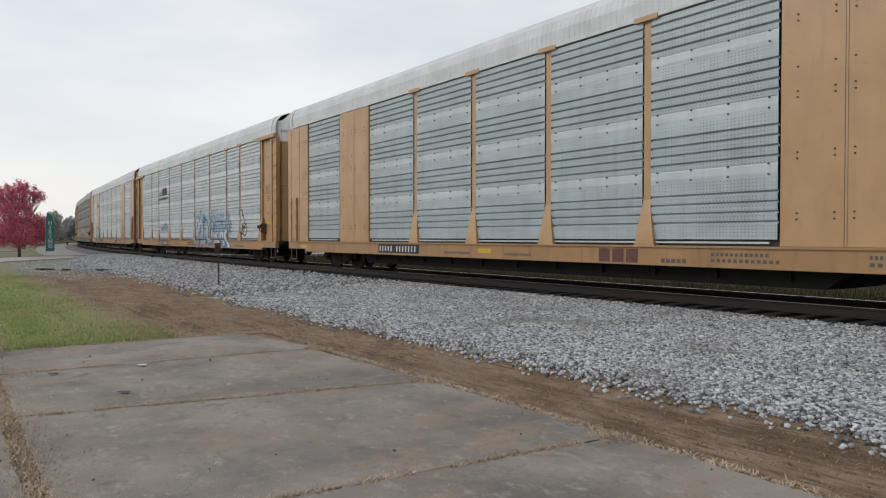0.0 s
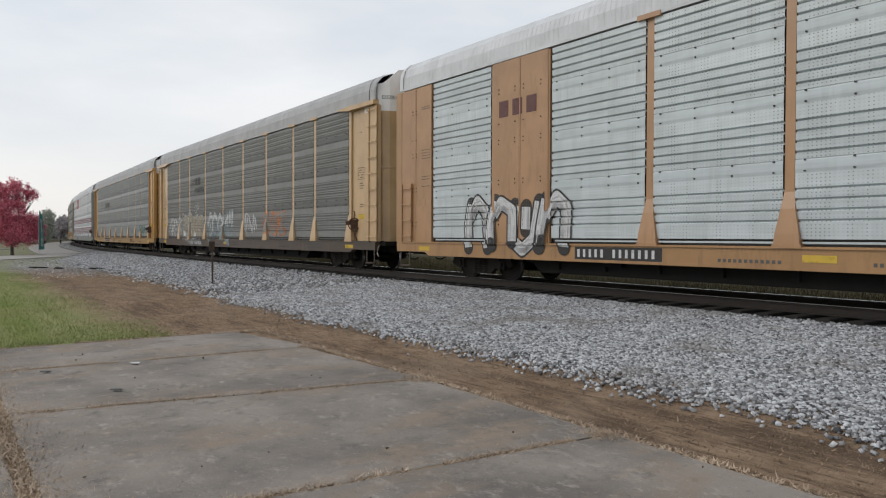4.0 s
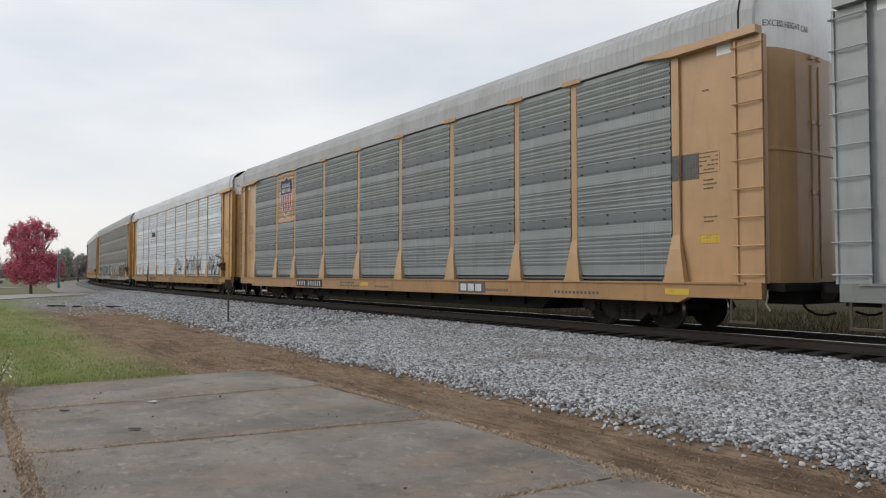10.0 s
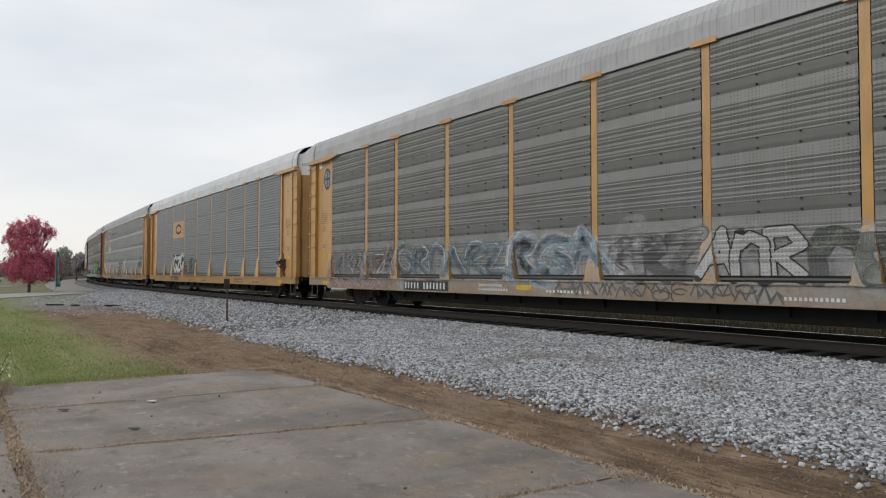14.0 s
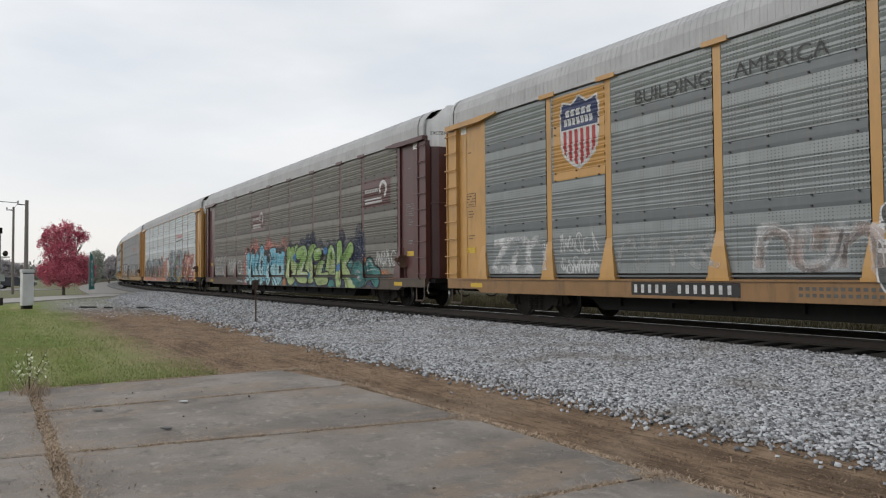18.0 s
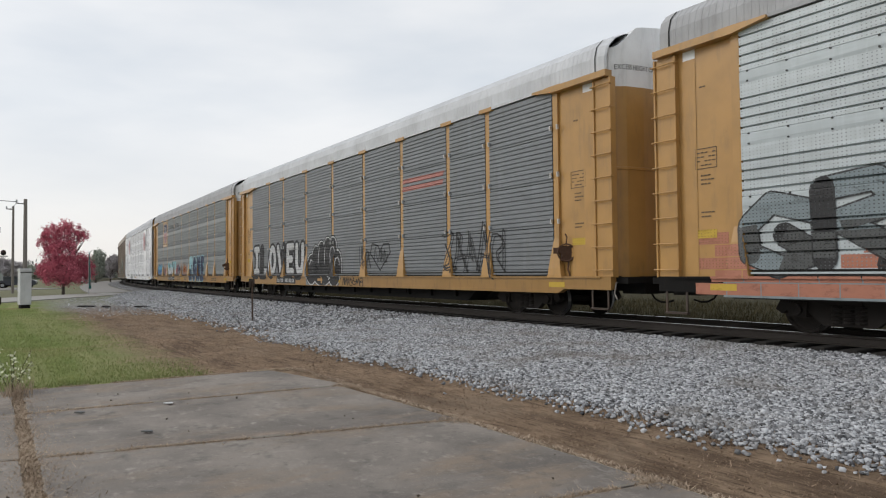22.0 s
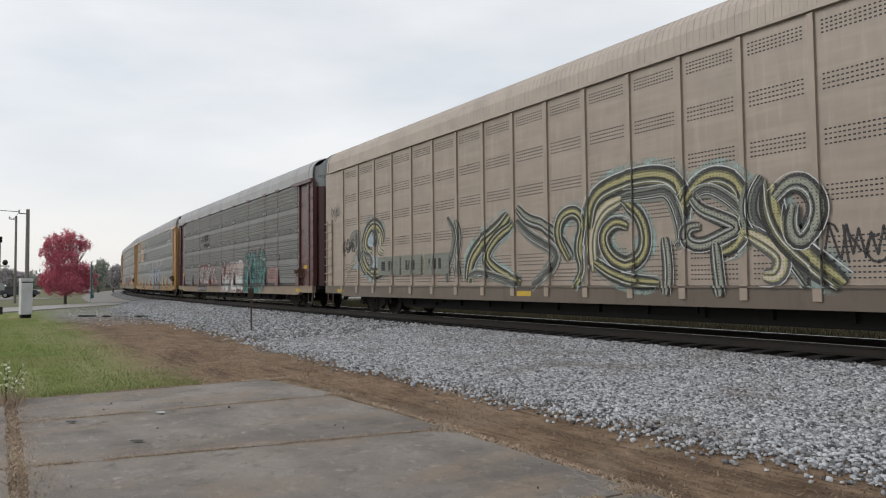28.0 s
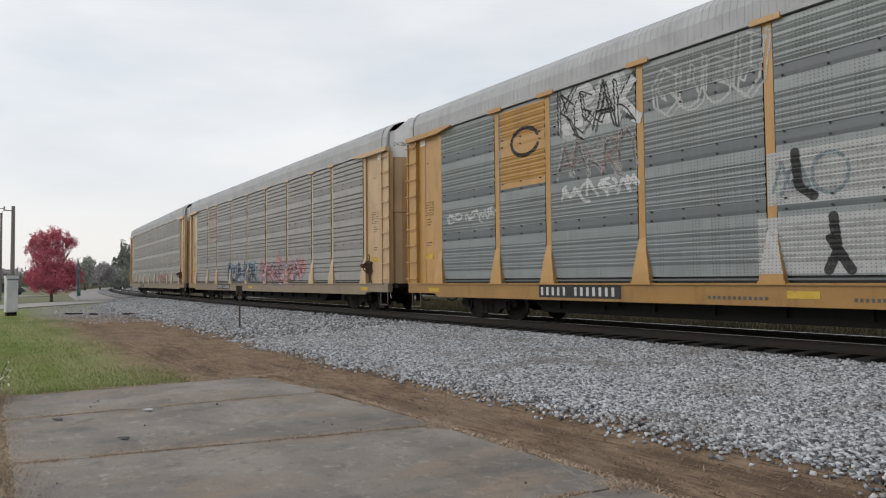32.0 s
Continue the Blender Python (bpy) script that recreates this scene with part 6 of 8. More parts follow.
bars(s, 7.5, 8.6, 4.58, 4.68, 11, CHALK, 2, 0.3)
stencils(s, 6, OLD)

car, s = build_car(6, TAN, GREENZ, DULL_ROOF, "tan autorack with grey-green sheets and a shield emblem", brake=False, style="low")
add_end_text(car)
plate(s, 6.6, 9.05, 0.64, 0.92)
s.lay([rect(4.43, 6.2, 3.35, 5.40)], TAN, 1, "emblem_panel", "tan panel carrying the shield emblem")
shield(s, 4.72, 5.95, 3.62, 5.26)
s.lay([rect(17.9, 19.1, 0.64, 0.93)], OLD, 1, "number_plate")
bars(s, 18.0, 19.0, 0.69, 0.88, 3, CHALK, 2, 0.2)
s.lay([rect(24.95, 25.55, 2.95, 3.45)], OLD, 1, "stencil")
stencils(s, 7, OLD)

car, s = build_car(7, YELLOW, SILVER, ZINC_ROOF, "yellow autorack with bright zinc sheets and black tags")
add_end_text(car)
for u0, u1 in ((7.05, 7.12), (8.82, 8.89)):
    s.lay([rect(u0, u1, 3.65, 4.35)], SOOT, 2, "emblem")
s.lay([rect(a, b, z, z + 0.07) for a, b in ((7.05, 7.3), (8.65, 8.89)) for z in (3.65, 4.28)], SOOT, 3, "emblem")
bars(s, 7.4, 8.6, 3.82, 4.18, 3, SOOT, 2, 0.12)
s.lay([disc(u, 3.5, 0.05, 0.05) for u in (7.3, 7.5, 8.4, 8.6)], SOOT, 2, "emblem")
s.lay([[(5.88, 0.5), (6.62, 0.5), (6.44, 1.12), (6.02, 1.12)], [(6.02, 1.12), (6.44, 1.12), (6.32, 1.75), (6.14, 1.75)], rect(6.14, 6.32, 1.75, 2.15)], SOOT, 4, "graffiti", "black painted post and sill")
scrawl(s, 6.15, 6.5, 1.3, 1.6, STONEG, 30, 0.03, 2, 6)
s.lay(sum((stroke_polys(l, 0.05) for l in ([(2.55, 1.6), (2.75, 1.92), (3.2, 1.92), (3.4, 1.6), (2.98, 1.18), (2.55, 1.6)], [(2.55, 1.6), (3.4, 1.6)], [(2.98, 1.18), (2.8, 1.6), (2.98, 1.92), (3.15, 1.6), (2.98, 1.18)])), []), SOOT, 2, "graffiti")
tag(s, 14.7, 16.6, 1.15, 2.15, SOOT, 33, 0.045, 4)
tag(s, 17.6, 21.1, 1.1, 2.25, SOOT, 31, 0.05, 6)
tag(s, 22.6, 25.0, 1.05, 2.35, SOOT, 32, 0.055, 4)
tag(s, 23.6, 24.8, 0.66, 0.94, FADED, 34, 0.03, 4)
s.lay([rect(u, u + 0.12, 1.05, 2.0) for u in (8.0, 9.5, 11.5, 12.6)], PALE, 1, "graffiti")
bars(s, 7.2, 9.0, 0.70, 0.92, 9, OLD, 2, 0.3, (4,))
stencils(s, 8, OLD)

car, s = build_car(8, YELLOW, DARKZ, DULL_ROOF, "yellow autorack with sooty sheets and faded graffiti along its foot", sill_mat=DUSTSILL, style="low")
add_end_text(car)
plate(s, 6.8, 9.2, 0.64, 0.92)
s.lay([disc(1.05, 4.72, 0.3, 0.42)], NAVYB, 1, "emblem")
s.lay([disc(1.05, 4.72, 0.22, 0.32)], STONEG, 2, "emblem")
s.lay([rect(1.02, 1.08, 4.4, 5.0), rect(0.83, 1.27, 4.68, 4.76)], NAVYB, 3, "emblem")
cloud_of_paint(s, 1.5, 6.3, 0.66, 1.9, ROSY, 41, 0.5, 0.6)
cloud_of_paint(s, 6.4, 24.6, 0.66, 2.0, SILVERP, 42, 0.5, 0.35)
piece(s, 1.9, 6.2, 1.0, 1.9, 6, haze(ROSY, 0.8), haze(STONEG, 0.8), 141, thick=0.26)
piece(s, 6.4, 11.6, 1.02, 2.05, 6, haze(PALE, 0.4), haze(STONEG, 0.5), 143, thick=0.26)
piece(s, 11.8, 15.0, 1.0, 2.2, 3, haze(PALE, 0.5), haze(CHALK, 0.4), 43, thick=0.3, balloon=True)
piece(s, 15.1, 17.3, 0.98, 1.95, 3, haze(CHALK, 0.5), OLD, 44, thick=0.28, outline=0.025)
piece(s, 17.4, 19.3, 1.0, 2.0, 3, SILVERP, SOOT, 144, thick=0.26, outline=0.03)
piece(s, 19.5, 24.6, 1.0, 1.9, 6, haze(ASHG, 0.9), OLD, 45, thick=0.28, outline=0.03)
scrawl(s, 13.5, 19.0, 0.66, 0.95, OLD, 46, 0.03, 12)
scrawl(s, 2.0, 6.0, 0.66, 0.95, ROSY, 47, 0.05, 8)
stencils(s, 9, CHALK)

car, s = build_car(9, YELLOW, SLATE, ZINC_ROOF, "yellow autorack with slate-grey sheets and a yellow name panel", style="fine")
add_end_text(car)
s.lay([rect(6.35, 9.05, 3.35, 4.42)], YELLOW, 1, "name_panel", "yellow name panel with black marks")
s.lay(stroke_polys(arc(7.7, 3.9, 0.62, 0.26, 20, 340, 16), 0.13), SOOT, 3, "emblem")
s.lay([rect(6.5, 9.0, 1.2, 2.3)], SOOT, 1, "graffiti")
piece(s, 6.6, 9.0, 1.2, 2.3, 3, CHALK, None, 51, thick=0.26)
tag(s, 9.2, 12.0, 1.1, 2.1, SOOT, 52, 0.05, 4)
bars(s, 6.1, 8.0, 0.71, 0.95, 10, OLD, 2, 0.3, (3,))
stencils(s, 10, OLD)

car, s = build_car(10, YELLOW, GREENZ, DULL_ROOF, "yellow autorack with grey-green sheets, shield emblem and white tags", brake=False, sill_mat=WORNSILL, style="low")
add_end_text(car)
plate(s, 6.9, 9.5)
s.lay([rect(4.43, 6.2, 3.35, 5.40)], YELLOW, 1, "emblem_panel", "yellow panel carrying the shield emblem")
shield(s, 4.72, 5.95, 3.62, 5.26)
big_words(s, "BUILDING", 7.06, 8.92, 4.71, 4.99, SOOT)
big_words(s, "AMERICA", 9.44, 11.2, 4.70, 4.98, SOOT)
piece(s, 1.9, 4.1, 1.15, 2.15, 3, haze(CHALK, 0.95), None, 61, thick=0.26)
scrawl(s, 4.65, 5.9, 1.6, 2.05, CHALK, 62, 0.03, 5)
scrawl(s, 4.65, 5.9, 1.15, 1.45, CHALK, 162, 0.03, 6)
piece(s, 6.5, 8.9, 1.2, 1.9, 5, haze(SILVERP, 0.8), None, 63, thick=0.2)
piece(s, 9.8, 11.9, 1.1, 1.95, 3, haze(ROSYP, 0.9), haze(CHALK, 0.7), 64, thick=0.26)
piece(s, 11.9, 14.6, 0.66, 2.2, 4, OLD, CHALK, 65, thick=0.30, outline=0.03, balloon=True)
piece(s, 14.85, 16.7, 0.85, 2.3, 2, haze(SILVERP, 0.95), CHALK, 66, thick=0.34, outline=0.03, balloon=True)
scrawl(s, 23.0, 24.6, 1.5, 2.2, SOOT, 67, 0.04, 4)
stencils(s, 11, OLD)

car, s = build_car(11, BROWN, OLIVE, DULL_ROOF, "oxide-brown autorack with olive sheets and bright graffiti", sill_mat=RUSTSILL, style="low")
add_end_text(car)
for u0, z0 in ((9.2, 3.5), (22.5, 3.62)):
    s.lay([rect(u0 - 0.1, u0 + 2.0, z0 - 0.1, z0 + 0.9)], BROWN, 1, "name_panel", "brown name panel with a white emblem")
    s.lay([rect(u0 + 0.05, u0 + 1.35, z0 + 0.05 + 0.12 * i, z0 + 0.12 + 0.12 * i) for i in range(2)], CHALK, 2, "emblem")
    s.lay(stroke_polys(arc(u0 + 1.45, z0 + 0.5, 0.25, 0.26, -60, 200, 8), 0.12), CHALK, 2, "emblem")
    bars(s, u0 + 0.05, u0 + 1.1, z0 + 0.45, z0 + 0.58, 8, CHALK, 2)
plate(s, 6.6, 9.3)
tag(s, 1.8, 4.2, 1.1, 2.2, SILVERP, 70, 0.045, 4)
scrawl(s, 4.7, 6.2, 1.2, 2.1, CHALK, 71, 0.045, 3)
s.lay(stroke_polys(arc(6.9, 1.55, 0.34, 0.36, 0, 360, 16), 0.07), CHALK, 2, "graffiti")
cloud_of_paint(s, 7.9, 14.4, 0.7, 2.6, PINKY, 172, 0.4, 0.75)
cloud_of_paint(s, 8.2, 14.2, 0.65, 1.9, CREAM, 173, 1.0, 0.5)
s.lay([[(8.7 + i * 1.1, 2.2), (9.2 + i * 1.1, 2.2), (8.95 + i * 1.1, 2.75 + 0.12 * (i % 2))] for i in range(5)], haze(PINKY, 0.9), 1.5, "graffiti")
s.lay([[(8.5 + i * 0.9, 0.64), (9.4 + i * 0.9, 0.64), (9.35 + i * 0.9, 1.95 + 0.15 * math.sin(i * 2.1)), (8.55 + i * 0.9, 1.9)] for i in range(6)], TEAL, 1.6, "graffiti")
piece(s, 8.4, 13.9, 0.66, 2.4, 6, SKYB, SOOT, 76, thick=0.42, fill2=AQUA, block=AQUA, layer=2)
s.lay([[(13.6, 0.66), (14.6, 0.66), (14.5, 1.9), (13.9, 2.0)]], haze(ORANGE, 0.95), 1, "graffiti")
cloud_of_paint(s, 14.4, 22.4, 0.7, 2.6, NAVY, 174, 0.6, 0.75)
s.lay([[(14.5 + i * 0.9, 0.64), (15.5 + i * 0.9, 0.64), (15.45 + i * 0.9, 2.05 + 0.2 * math.sin(i * 2.1)), (14.55 + i * 0.9, 2.1 + 0.2 * math.cos(i * 1.7))] for i in range(7)], TEAL, 1.6, "graffiti")
piece(s, 14.5, 21.2, 0.66, 2.5, 6, GREEN, SOOT, 73, thick=0.40, fill2=LIME, block=NAVY, layer=2, balloon=True)
s.lay([disc(u, z, 0.22, 0.16) for u, z in ((15.4, 1.9), (17.2, 1.1), (18.9, 2.1), (20.3, 1.4))], BLUE, 9, "graffiti")
s.lay([[(u, 0.7), (u + 0.8, 0.7), (u + 0.35, 1.15)] for u in (15.0, 16.6, 18.2, 19.8)], BLUE, 1.8, "graffiti")
piece(s, 20.6, 23.4, 0.64, 1.7, 3, TEAL, SOOT, 77, thick=0.45, balloon=True, layer=2, block=NAVY)
s.lay([[(22.4, 1.0), (24.4, 1.05), (22.5, 1.75)], [(23.2, 1.1), (25.0, 0.95), (24.2, 1.3)]], haze(ORANGE, 0.9), 1.2, "graffiti")
scrawl(s, 23.4, 24.9, 1.3, 2.0, CHALK, 75, 0.04, 4)

car, s = build_car(12, YELLOW, MINTP, DULL_ROOF, "yellow autorack with pale sheets, painted bricks and grey letters", sill_mat=BLACK)
add_end_text(car)
s.lay([[(17.85 + i * 0.6, 3.91), (18.33 + i * 0.6, 3.91), (18.43 + i * 0.6, 4.19), (17.95 + i * 0.6, 4.19)] for i in range(4)], ROSERED, 1, "emblem")
s.lay([rect(18.0 + i * 0.6, 18.3 + i * 0.6, 4.03, 4.07) for i in range(4)], haze(CHALK, 0.9), 2, "emblem")
s.lay([[(17.8, 3.66), (20.15, 3.74), (20.2, 3.80), (17.85, 3.74)]], SOOT, 1, "emblem")
wall = []
for r in range(9):
    z = 0.66 + r * 0.235
    u = 0.6 + (r % 2) * 0.35
    while u < 14.4:
        top = 1.55 + 1.0 * min(1.0, max(0.0, (u - 3.5) / 8.0)) + 0.28 * math.sin(u * 1.9)
        if z + 0.2 < top:
            wall.append(rect(u, u + 0.66, z, z + 0.215))
        u += 0.68
s.lay(wall, BRICK, 1, "graffiti", "orange painted brick pattern")
piece(s, 1.6, 8.0, 1.0, 2.5, 5, STONEG, SOOT, 181, thick=0.26, fill2=OLD, outline=0.03, layer=2)
piece(s, 8.2, 11.8, 1.0, 2.5, 3, STONEG, SOOT, 183, thick=0.28, fill2=OLD, outline=0.03, layer=2)
s.lay([[(13.75, 0.7), (14.7, 0.7), (14.75, 1.7), (14.4, 2.3), (13.9, 2.2)], rect(13.95, 14.6, 2.1, 2.7)], CHALK, 2, "graffiti")
s.lay([rect(14.05, 14.55, 2.35, 2.55), rect(14.0, 14.12, 1.35, 1.8), [(13.75, 0.66), (14.75, 0.66), (14.6, 1.1), (14.2, 0.9), (13.9, 1.1)]], NAVY, 3, "graffiti")
s.lay(sum((stroke_polys(l, 0.04) for l in ([(13.5, 1.8), (13.85, 2.3)], [(13.5, 1.8), (13.9, 1.2)], [(14.75, 2.2), (14.9, 1.3), (14.75, 0.7)], [(13.9, 2.72), (14.65, 2.68)])), []), SOOT, 4, "graffiti")
rng_m = random.Random(84)
grey = []
u = 14.9
while u < 21.6:
    w_ = rng_m.uniform(0.5, 0.9)
    grey.append([(u, 0.64), (u + w_, 0.64), (u + w_ + 0.03, rng_m.uniform(2.7, 3.15)), (u, rng_m.uniform(2.75, 3.2))])
    u += w_
s.lay(grey, haze(STONEG, 0.95), 1, "graffiti", "blue-grey painted ground of a large piece")
tag(s, 15.0, 21.4, 1.0, 3.0, SOOT, 86, 0.035, 8, 4)
tag(s, 15.2, 21.4, 0.66, 1.9, SOOT, 87, 0.03, 9, 5)
leaves, rims = [], []
for _i in range(15):
    lu, lz, la = rng_m.uniform(15.2, 21.2), rng_m.uniform(0.95, 2.7), rng_m.uniform(0, 3.1)
    for ring, k in ((rims, 1.25), (leaves, 1.0)):
        ring.append([(lu + k * (0.26 * math.cos(q) * math.cos(la) - 0.11 * math.sin(q) * math.sin(la)), lz + k * (0.26 * math.cos(q) * math.sin(la) + 0.11 * math.sin(q) * math.cos(la))) for q in (0, 0.7, 1.57, 2.4, 3.14, 3.9, 4.71, 5.5)])
s.lay(rims, SOOT, 6, "graffiti")
for j, m_ in enumerate((MOSSG, BRICK, PALE)):
    s.lay(leaves[j::3], m_, 7, "graffiti")
piece(s, 20.6, 24.2, 0.85, 2.7, 3, haze(BRICK, 0.95), haze(PINKY, 0.9), 85, thick=0.38)
s.lay([rect(1.2, 14.6, 0.62, 0.97)], STONEG, 1, "graffiti")
s.lay([rect(18.6, 19.6, 0.62, 0.98)], SIGNY, 3, "stencil")
bars(s, 18.75, 19.45, 0.70, 0.90, 3, OLD, 4, 0.2)
plate(s, 6.6, 8.6, 0.68, 0.92)

car, s = build_car(13, YELLOW, SLATE, ZINC_ROOF, "yellow autorack with slate-grey sheets and black graffiti letters", style="fine")
add_end_text(car)
add_clips(car)
plate(s, 5.4, 7.9)
s.lay([[(17.5, 3.75), (20.0, 3.75), (20.1, 3.9), (17.6, 3.9)], [(17.55, 4.0), (20.05, 4.0), (20.15, 4.15), (17.65, 4.15)]], PINKY, 1, "emblem")
piece(s, 1.7, 8.9, 1.02, 2.5, 6, CHALK, SOOT, 90, text="ILOVEU", thick=0.25, lean=0.03, layer=2, block=SOOT, outline=0.11)
bubble = [(9.75, 1.28, 0.62, 0.62), (10.15, 1.72, 0.38, 0.52), (10.75, 1.85, 0.42, 0.55), (11.4, 1.95, 0.42, 0.58), (10.9, 1.2, 1.0, 0.6), (11.9, 1.95, 0.40, 0.58), (12.1, 1.22, 0.62, 0.62), (12.35, 1.62, 0.34, 0.36)]
s.lay([disc(x, z, rx + 0.10, rz + 0.10, 20) for x, z, rx, rz in bubble], SOOT, 1, "graffiti")
s.lay([disc(x, z, rx + 0.055, rz + 0.055, 20) for x, z, rx, rz in bubble], CHALK, 2, "graffiti")
s.lay([disc(x, z, rx, rz, 20) for x, z, rx, rz in bubble], SOOT, 3, "graffiti")
for line in ([(10.42, 1.55), (10.46, 1.95), (10.52, 2.12)], [(11.05, 1.5), (11.08, 1.95), (11.14, 2.15)], arc(11.85, 1.85, 0.24, 0.32, 20, 250), arc(12.3, 1.5, 0.22, 0.22, -20, 200), [(9.45, 1.5), (9.62, 1.68), (9.8, 1.62)], [(11.55, 0.98), (11.7, 0.92), (11.55, 0.86)]):
    s.lay(stroke_polys(line, 0.05), CHALK, 4, "graffiti")
s.lay([rect(10.45, 10.95, 0.80, 0.90), rect(10.8, 10.9, 0.70, 0.98)], YELLOW, 5, "graffiti")
s.lay(stroke_polys([(15.95, 1.2), (15.2, 1.8), (15.35, 2.15), (15.8, 2.05), (15.95, 1.85), (16.2, 2.1), (16.6, 2.1), (16.7, 1.8), (15.95, 1.2)], 0.06), SOOT, 2, "graffiti")
scrawl(s, 15.5, 16.5, 1.4, 2.0, SOOT, 91, 0.04, 3)
tag(s, 14.3, 15.1, 1.3, 2.1, SOOT, 92, 0.04, 2)
tag(s, 20.0, 23.0, 1.15, 2.35, SOOT, 93, 0.045, 5)
scrawl(s, 12.9, 14.7, 0.66, 0.95, SOOT, 94, 0.035, 6)
s.lay([rect(9.15, 9.5, 0.62, 1.0)], STONEG, 1, "graffiti")

car, s = build_car(14, YELLOW, GREENZ, DULL_ROOF, "yellow autorack with grey-green sheets, shield emblem and teal graffiti", style="low")
add_end_text(car)
plate(s, 6.9, 9.5)
s.lay([rect(4.43, 6.2, 3.35, 5.40)], YELLOW, 1, "emblem_panel", "yellow panel carrying the shield emblem")
shield(s, 4.72, 5.95, 3.62, 5.26)
big_words(s, "BUILDING", 7.06, 8.92, 4.71, 4.99, SOOT)
big_words(s, "AMERICA", 9.44, 11.2, 4.70, 4.98, SOOT)
s.lay([disc(2.2 + 0.35 * i, 1.45 + 0.15 * (i % 2), 0.36, 0.40) for i in range(5)] + [disc(3.9, 1.5, 0.12, 0.35)], BLUE, 1, "graffiti")
s.lay([disc(2.3 + 0.4 * i, 1.6 + 0.12 * (i % 2), 0.22, 0.22) for i in range(4)], SKYB, 2, "graffiti")
s.lay([[(9.4, 1.14), (10.5, 1.14), (11.0, 1.85), (10.3, 1.8), (9.5, 1.6)]], haze(RED, 0.95), 1, "graffiti")
s.lay([rect(4.7, 6.4, 1.14, 1.6)], haze(RED, 0.5), 1, "graffiti")
cloud_of_paint(s, 10.6, 12.0, 1.15, 1.8, NAVYB, 102, 0.6, 0.35)
cloud_of_paint(s, 12.4, 13.9, 1.15, 1.9, ORANGE, 103, 0.6, 0.45)
piece(s, 6.5, 9.9, 1.12, 2.0, 5, AQUA, TEAL, 101, thick=0.40, balloon=True, fill2=CHALK, outline=0.035, rim=CHALK)
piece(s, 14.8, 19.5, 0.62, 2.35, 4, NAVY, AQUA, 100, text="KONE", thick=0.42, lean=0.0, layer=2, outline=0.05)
stencils(s, 12, OLD)

car, s = build_car(15, WHITE, PUREW, ZINC_ROOF, "white flush-sided autorack with red octagon emblems", "flush", door_top=YELLOW, end_mat=GREY, style="rib")
for u in (5.3, 21.35):
    oct_ = [(u + 0.66 * math.cos(math.pi * (i + 0.5) / 4), 4.30 + 0.92 * math.sin(math.pi * (i + 0.5) / 4)) for i in range(8)]
    s.lay([oct_], ROSERED, 30, "emblem", "red octagon emblem")
    for i in range(4):
        bars(s, u - 0.42, u + 0.42, 3.75 + i * 0.34, 3.93 + i * 0.34, 6, CHALK, 31, 0.3)
big_words(s, "BI", 26.06, 26.36, 2.86, 3.14, OLD, 0.068)
plate(s, 6.5, 8.9, back=GREY, front=OLD)
stencils(s, 13, OLD)

car, s = build_car(16, TAUPE, TAUPEP, TAN_ROOF, "taupe steel-sided autorack with pierced bands and swirling graffiti", "ribbed", sill_mat=TAUPESILL, end_mat=TAUPE)
add_end_text(car)


ribbon(s, "olive", 0.34, (4.69, 2.47), (4.57, 2.87), (4.19, 3.14), (3.73, 3.15), (3.33, 2.86), (3.18, 2.50), (3.36, 2.23), (3.81, 2.16))
ribbon(s, "olive", 0.30, (3.10, 2.07), (3.24, 1.73), (3.67, 1.47), (4.22, 1.40), (4.64, 1.55), (4.87, 1.69))
ribbon(s, "olive", 0.26, (2.83, 2.39), (2.89, 1.94), (3.14, 1.62), (3.40, 1.46))
ribbon(s, "black", 0.20, (3.26, 2.15), (3.69, 2.02), (3.79, 1.70), (3.58, 1.55))
ribbon(s, "black", 0.16, (3.07, 2.56), (2.96, 2.13), (3.05, 1.82))
ribbon(s, "amber", 0.22, (4.35, 2.83), (4.48, 2.45), (4.29, 2.22), (4.70, 2.10))
ribbon(s, "black", 0.20, (3.82, 2.89), (4.13, 2.85), (4.17, 2.57), (4.00, 2.41))
ribbon(s, "amber", 0.10, (1.59, 1.26), (2.00, 1.69), (2.59, 2.28))
ribbon(s, "amber", 0.10, (1.95, 1.61), (2.33, 1.83), (2.73, 1.97))
ribbon(s, "grey", 0.16, (1.94, 2.63), (2.13, 2.87), (2.48, 2.98), (2.86, 2.91))
ribbon(s, "black", 0.30, (2.57, 2.99), (2.58, 2.66), (2.51, 2.35))
ribbon(s, "black", 0.18, (8.80, 3.01), (9.19, 2.57), (9.09, 2.00), (8.71, 1.43), (8.76, 1.09))
ribbon(s, "grey", 0.22, (9.26, 2.89), (9.46, 2.39), (9.24, 1.83), (9.43, 1.25))
ribbon(s, "olive", 0.34, (11.75, 2.84), (11.30, 2.50), (10.52, 2.17), (9.96, 1.72), (9.83, 1.09))
ribbon(s, "olive", 0.26, (11.98, 2.60), (11.17, 2.29), (10.64, 1.78), (11.15, 1.38), (12.22, 1.08))
ribbon(s, "black", 0.24, (12.08, 2.67), (12.59, 2.20), (13.63, 1.81), (13.42, 1.41), (12.67, 1.01))
ribbon(s, "grey", 0.24, (12.09, 2.99), (12.49, 2.64), (13.18, 2.47), (13.74, 2.07), (14.12, 1.66))
ribbon(s, "black", 0.18, (9.89, 1.25), (10.36, 1.37), (11.27, 1.20), (12.11, 1.01))
ribbon(s, "olive", 0.24, (14.02, 1.60), (13.64, 2.14), (13.75, 2.60), (14.24, 2.73), (14.55, 2.41), (14.31, 1.85), (14.52, 1.33), (14.19, 0.97))
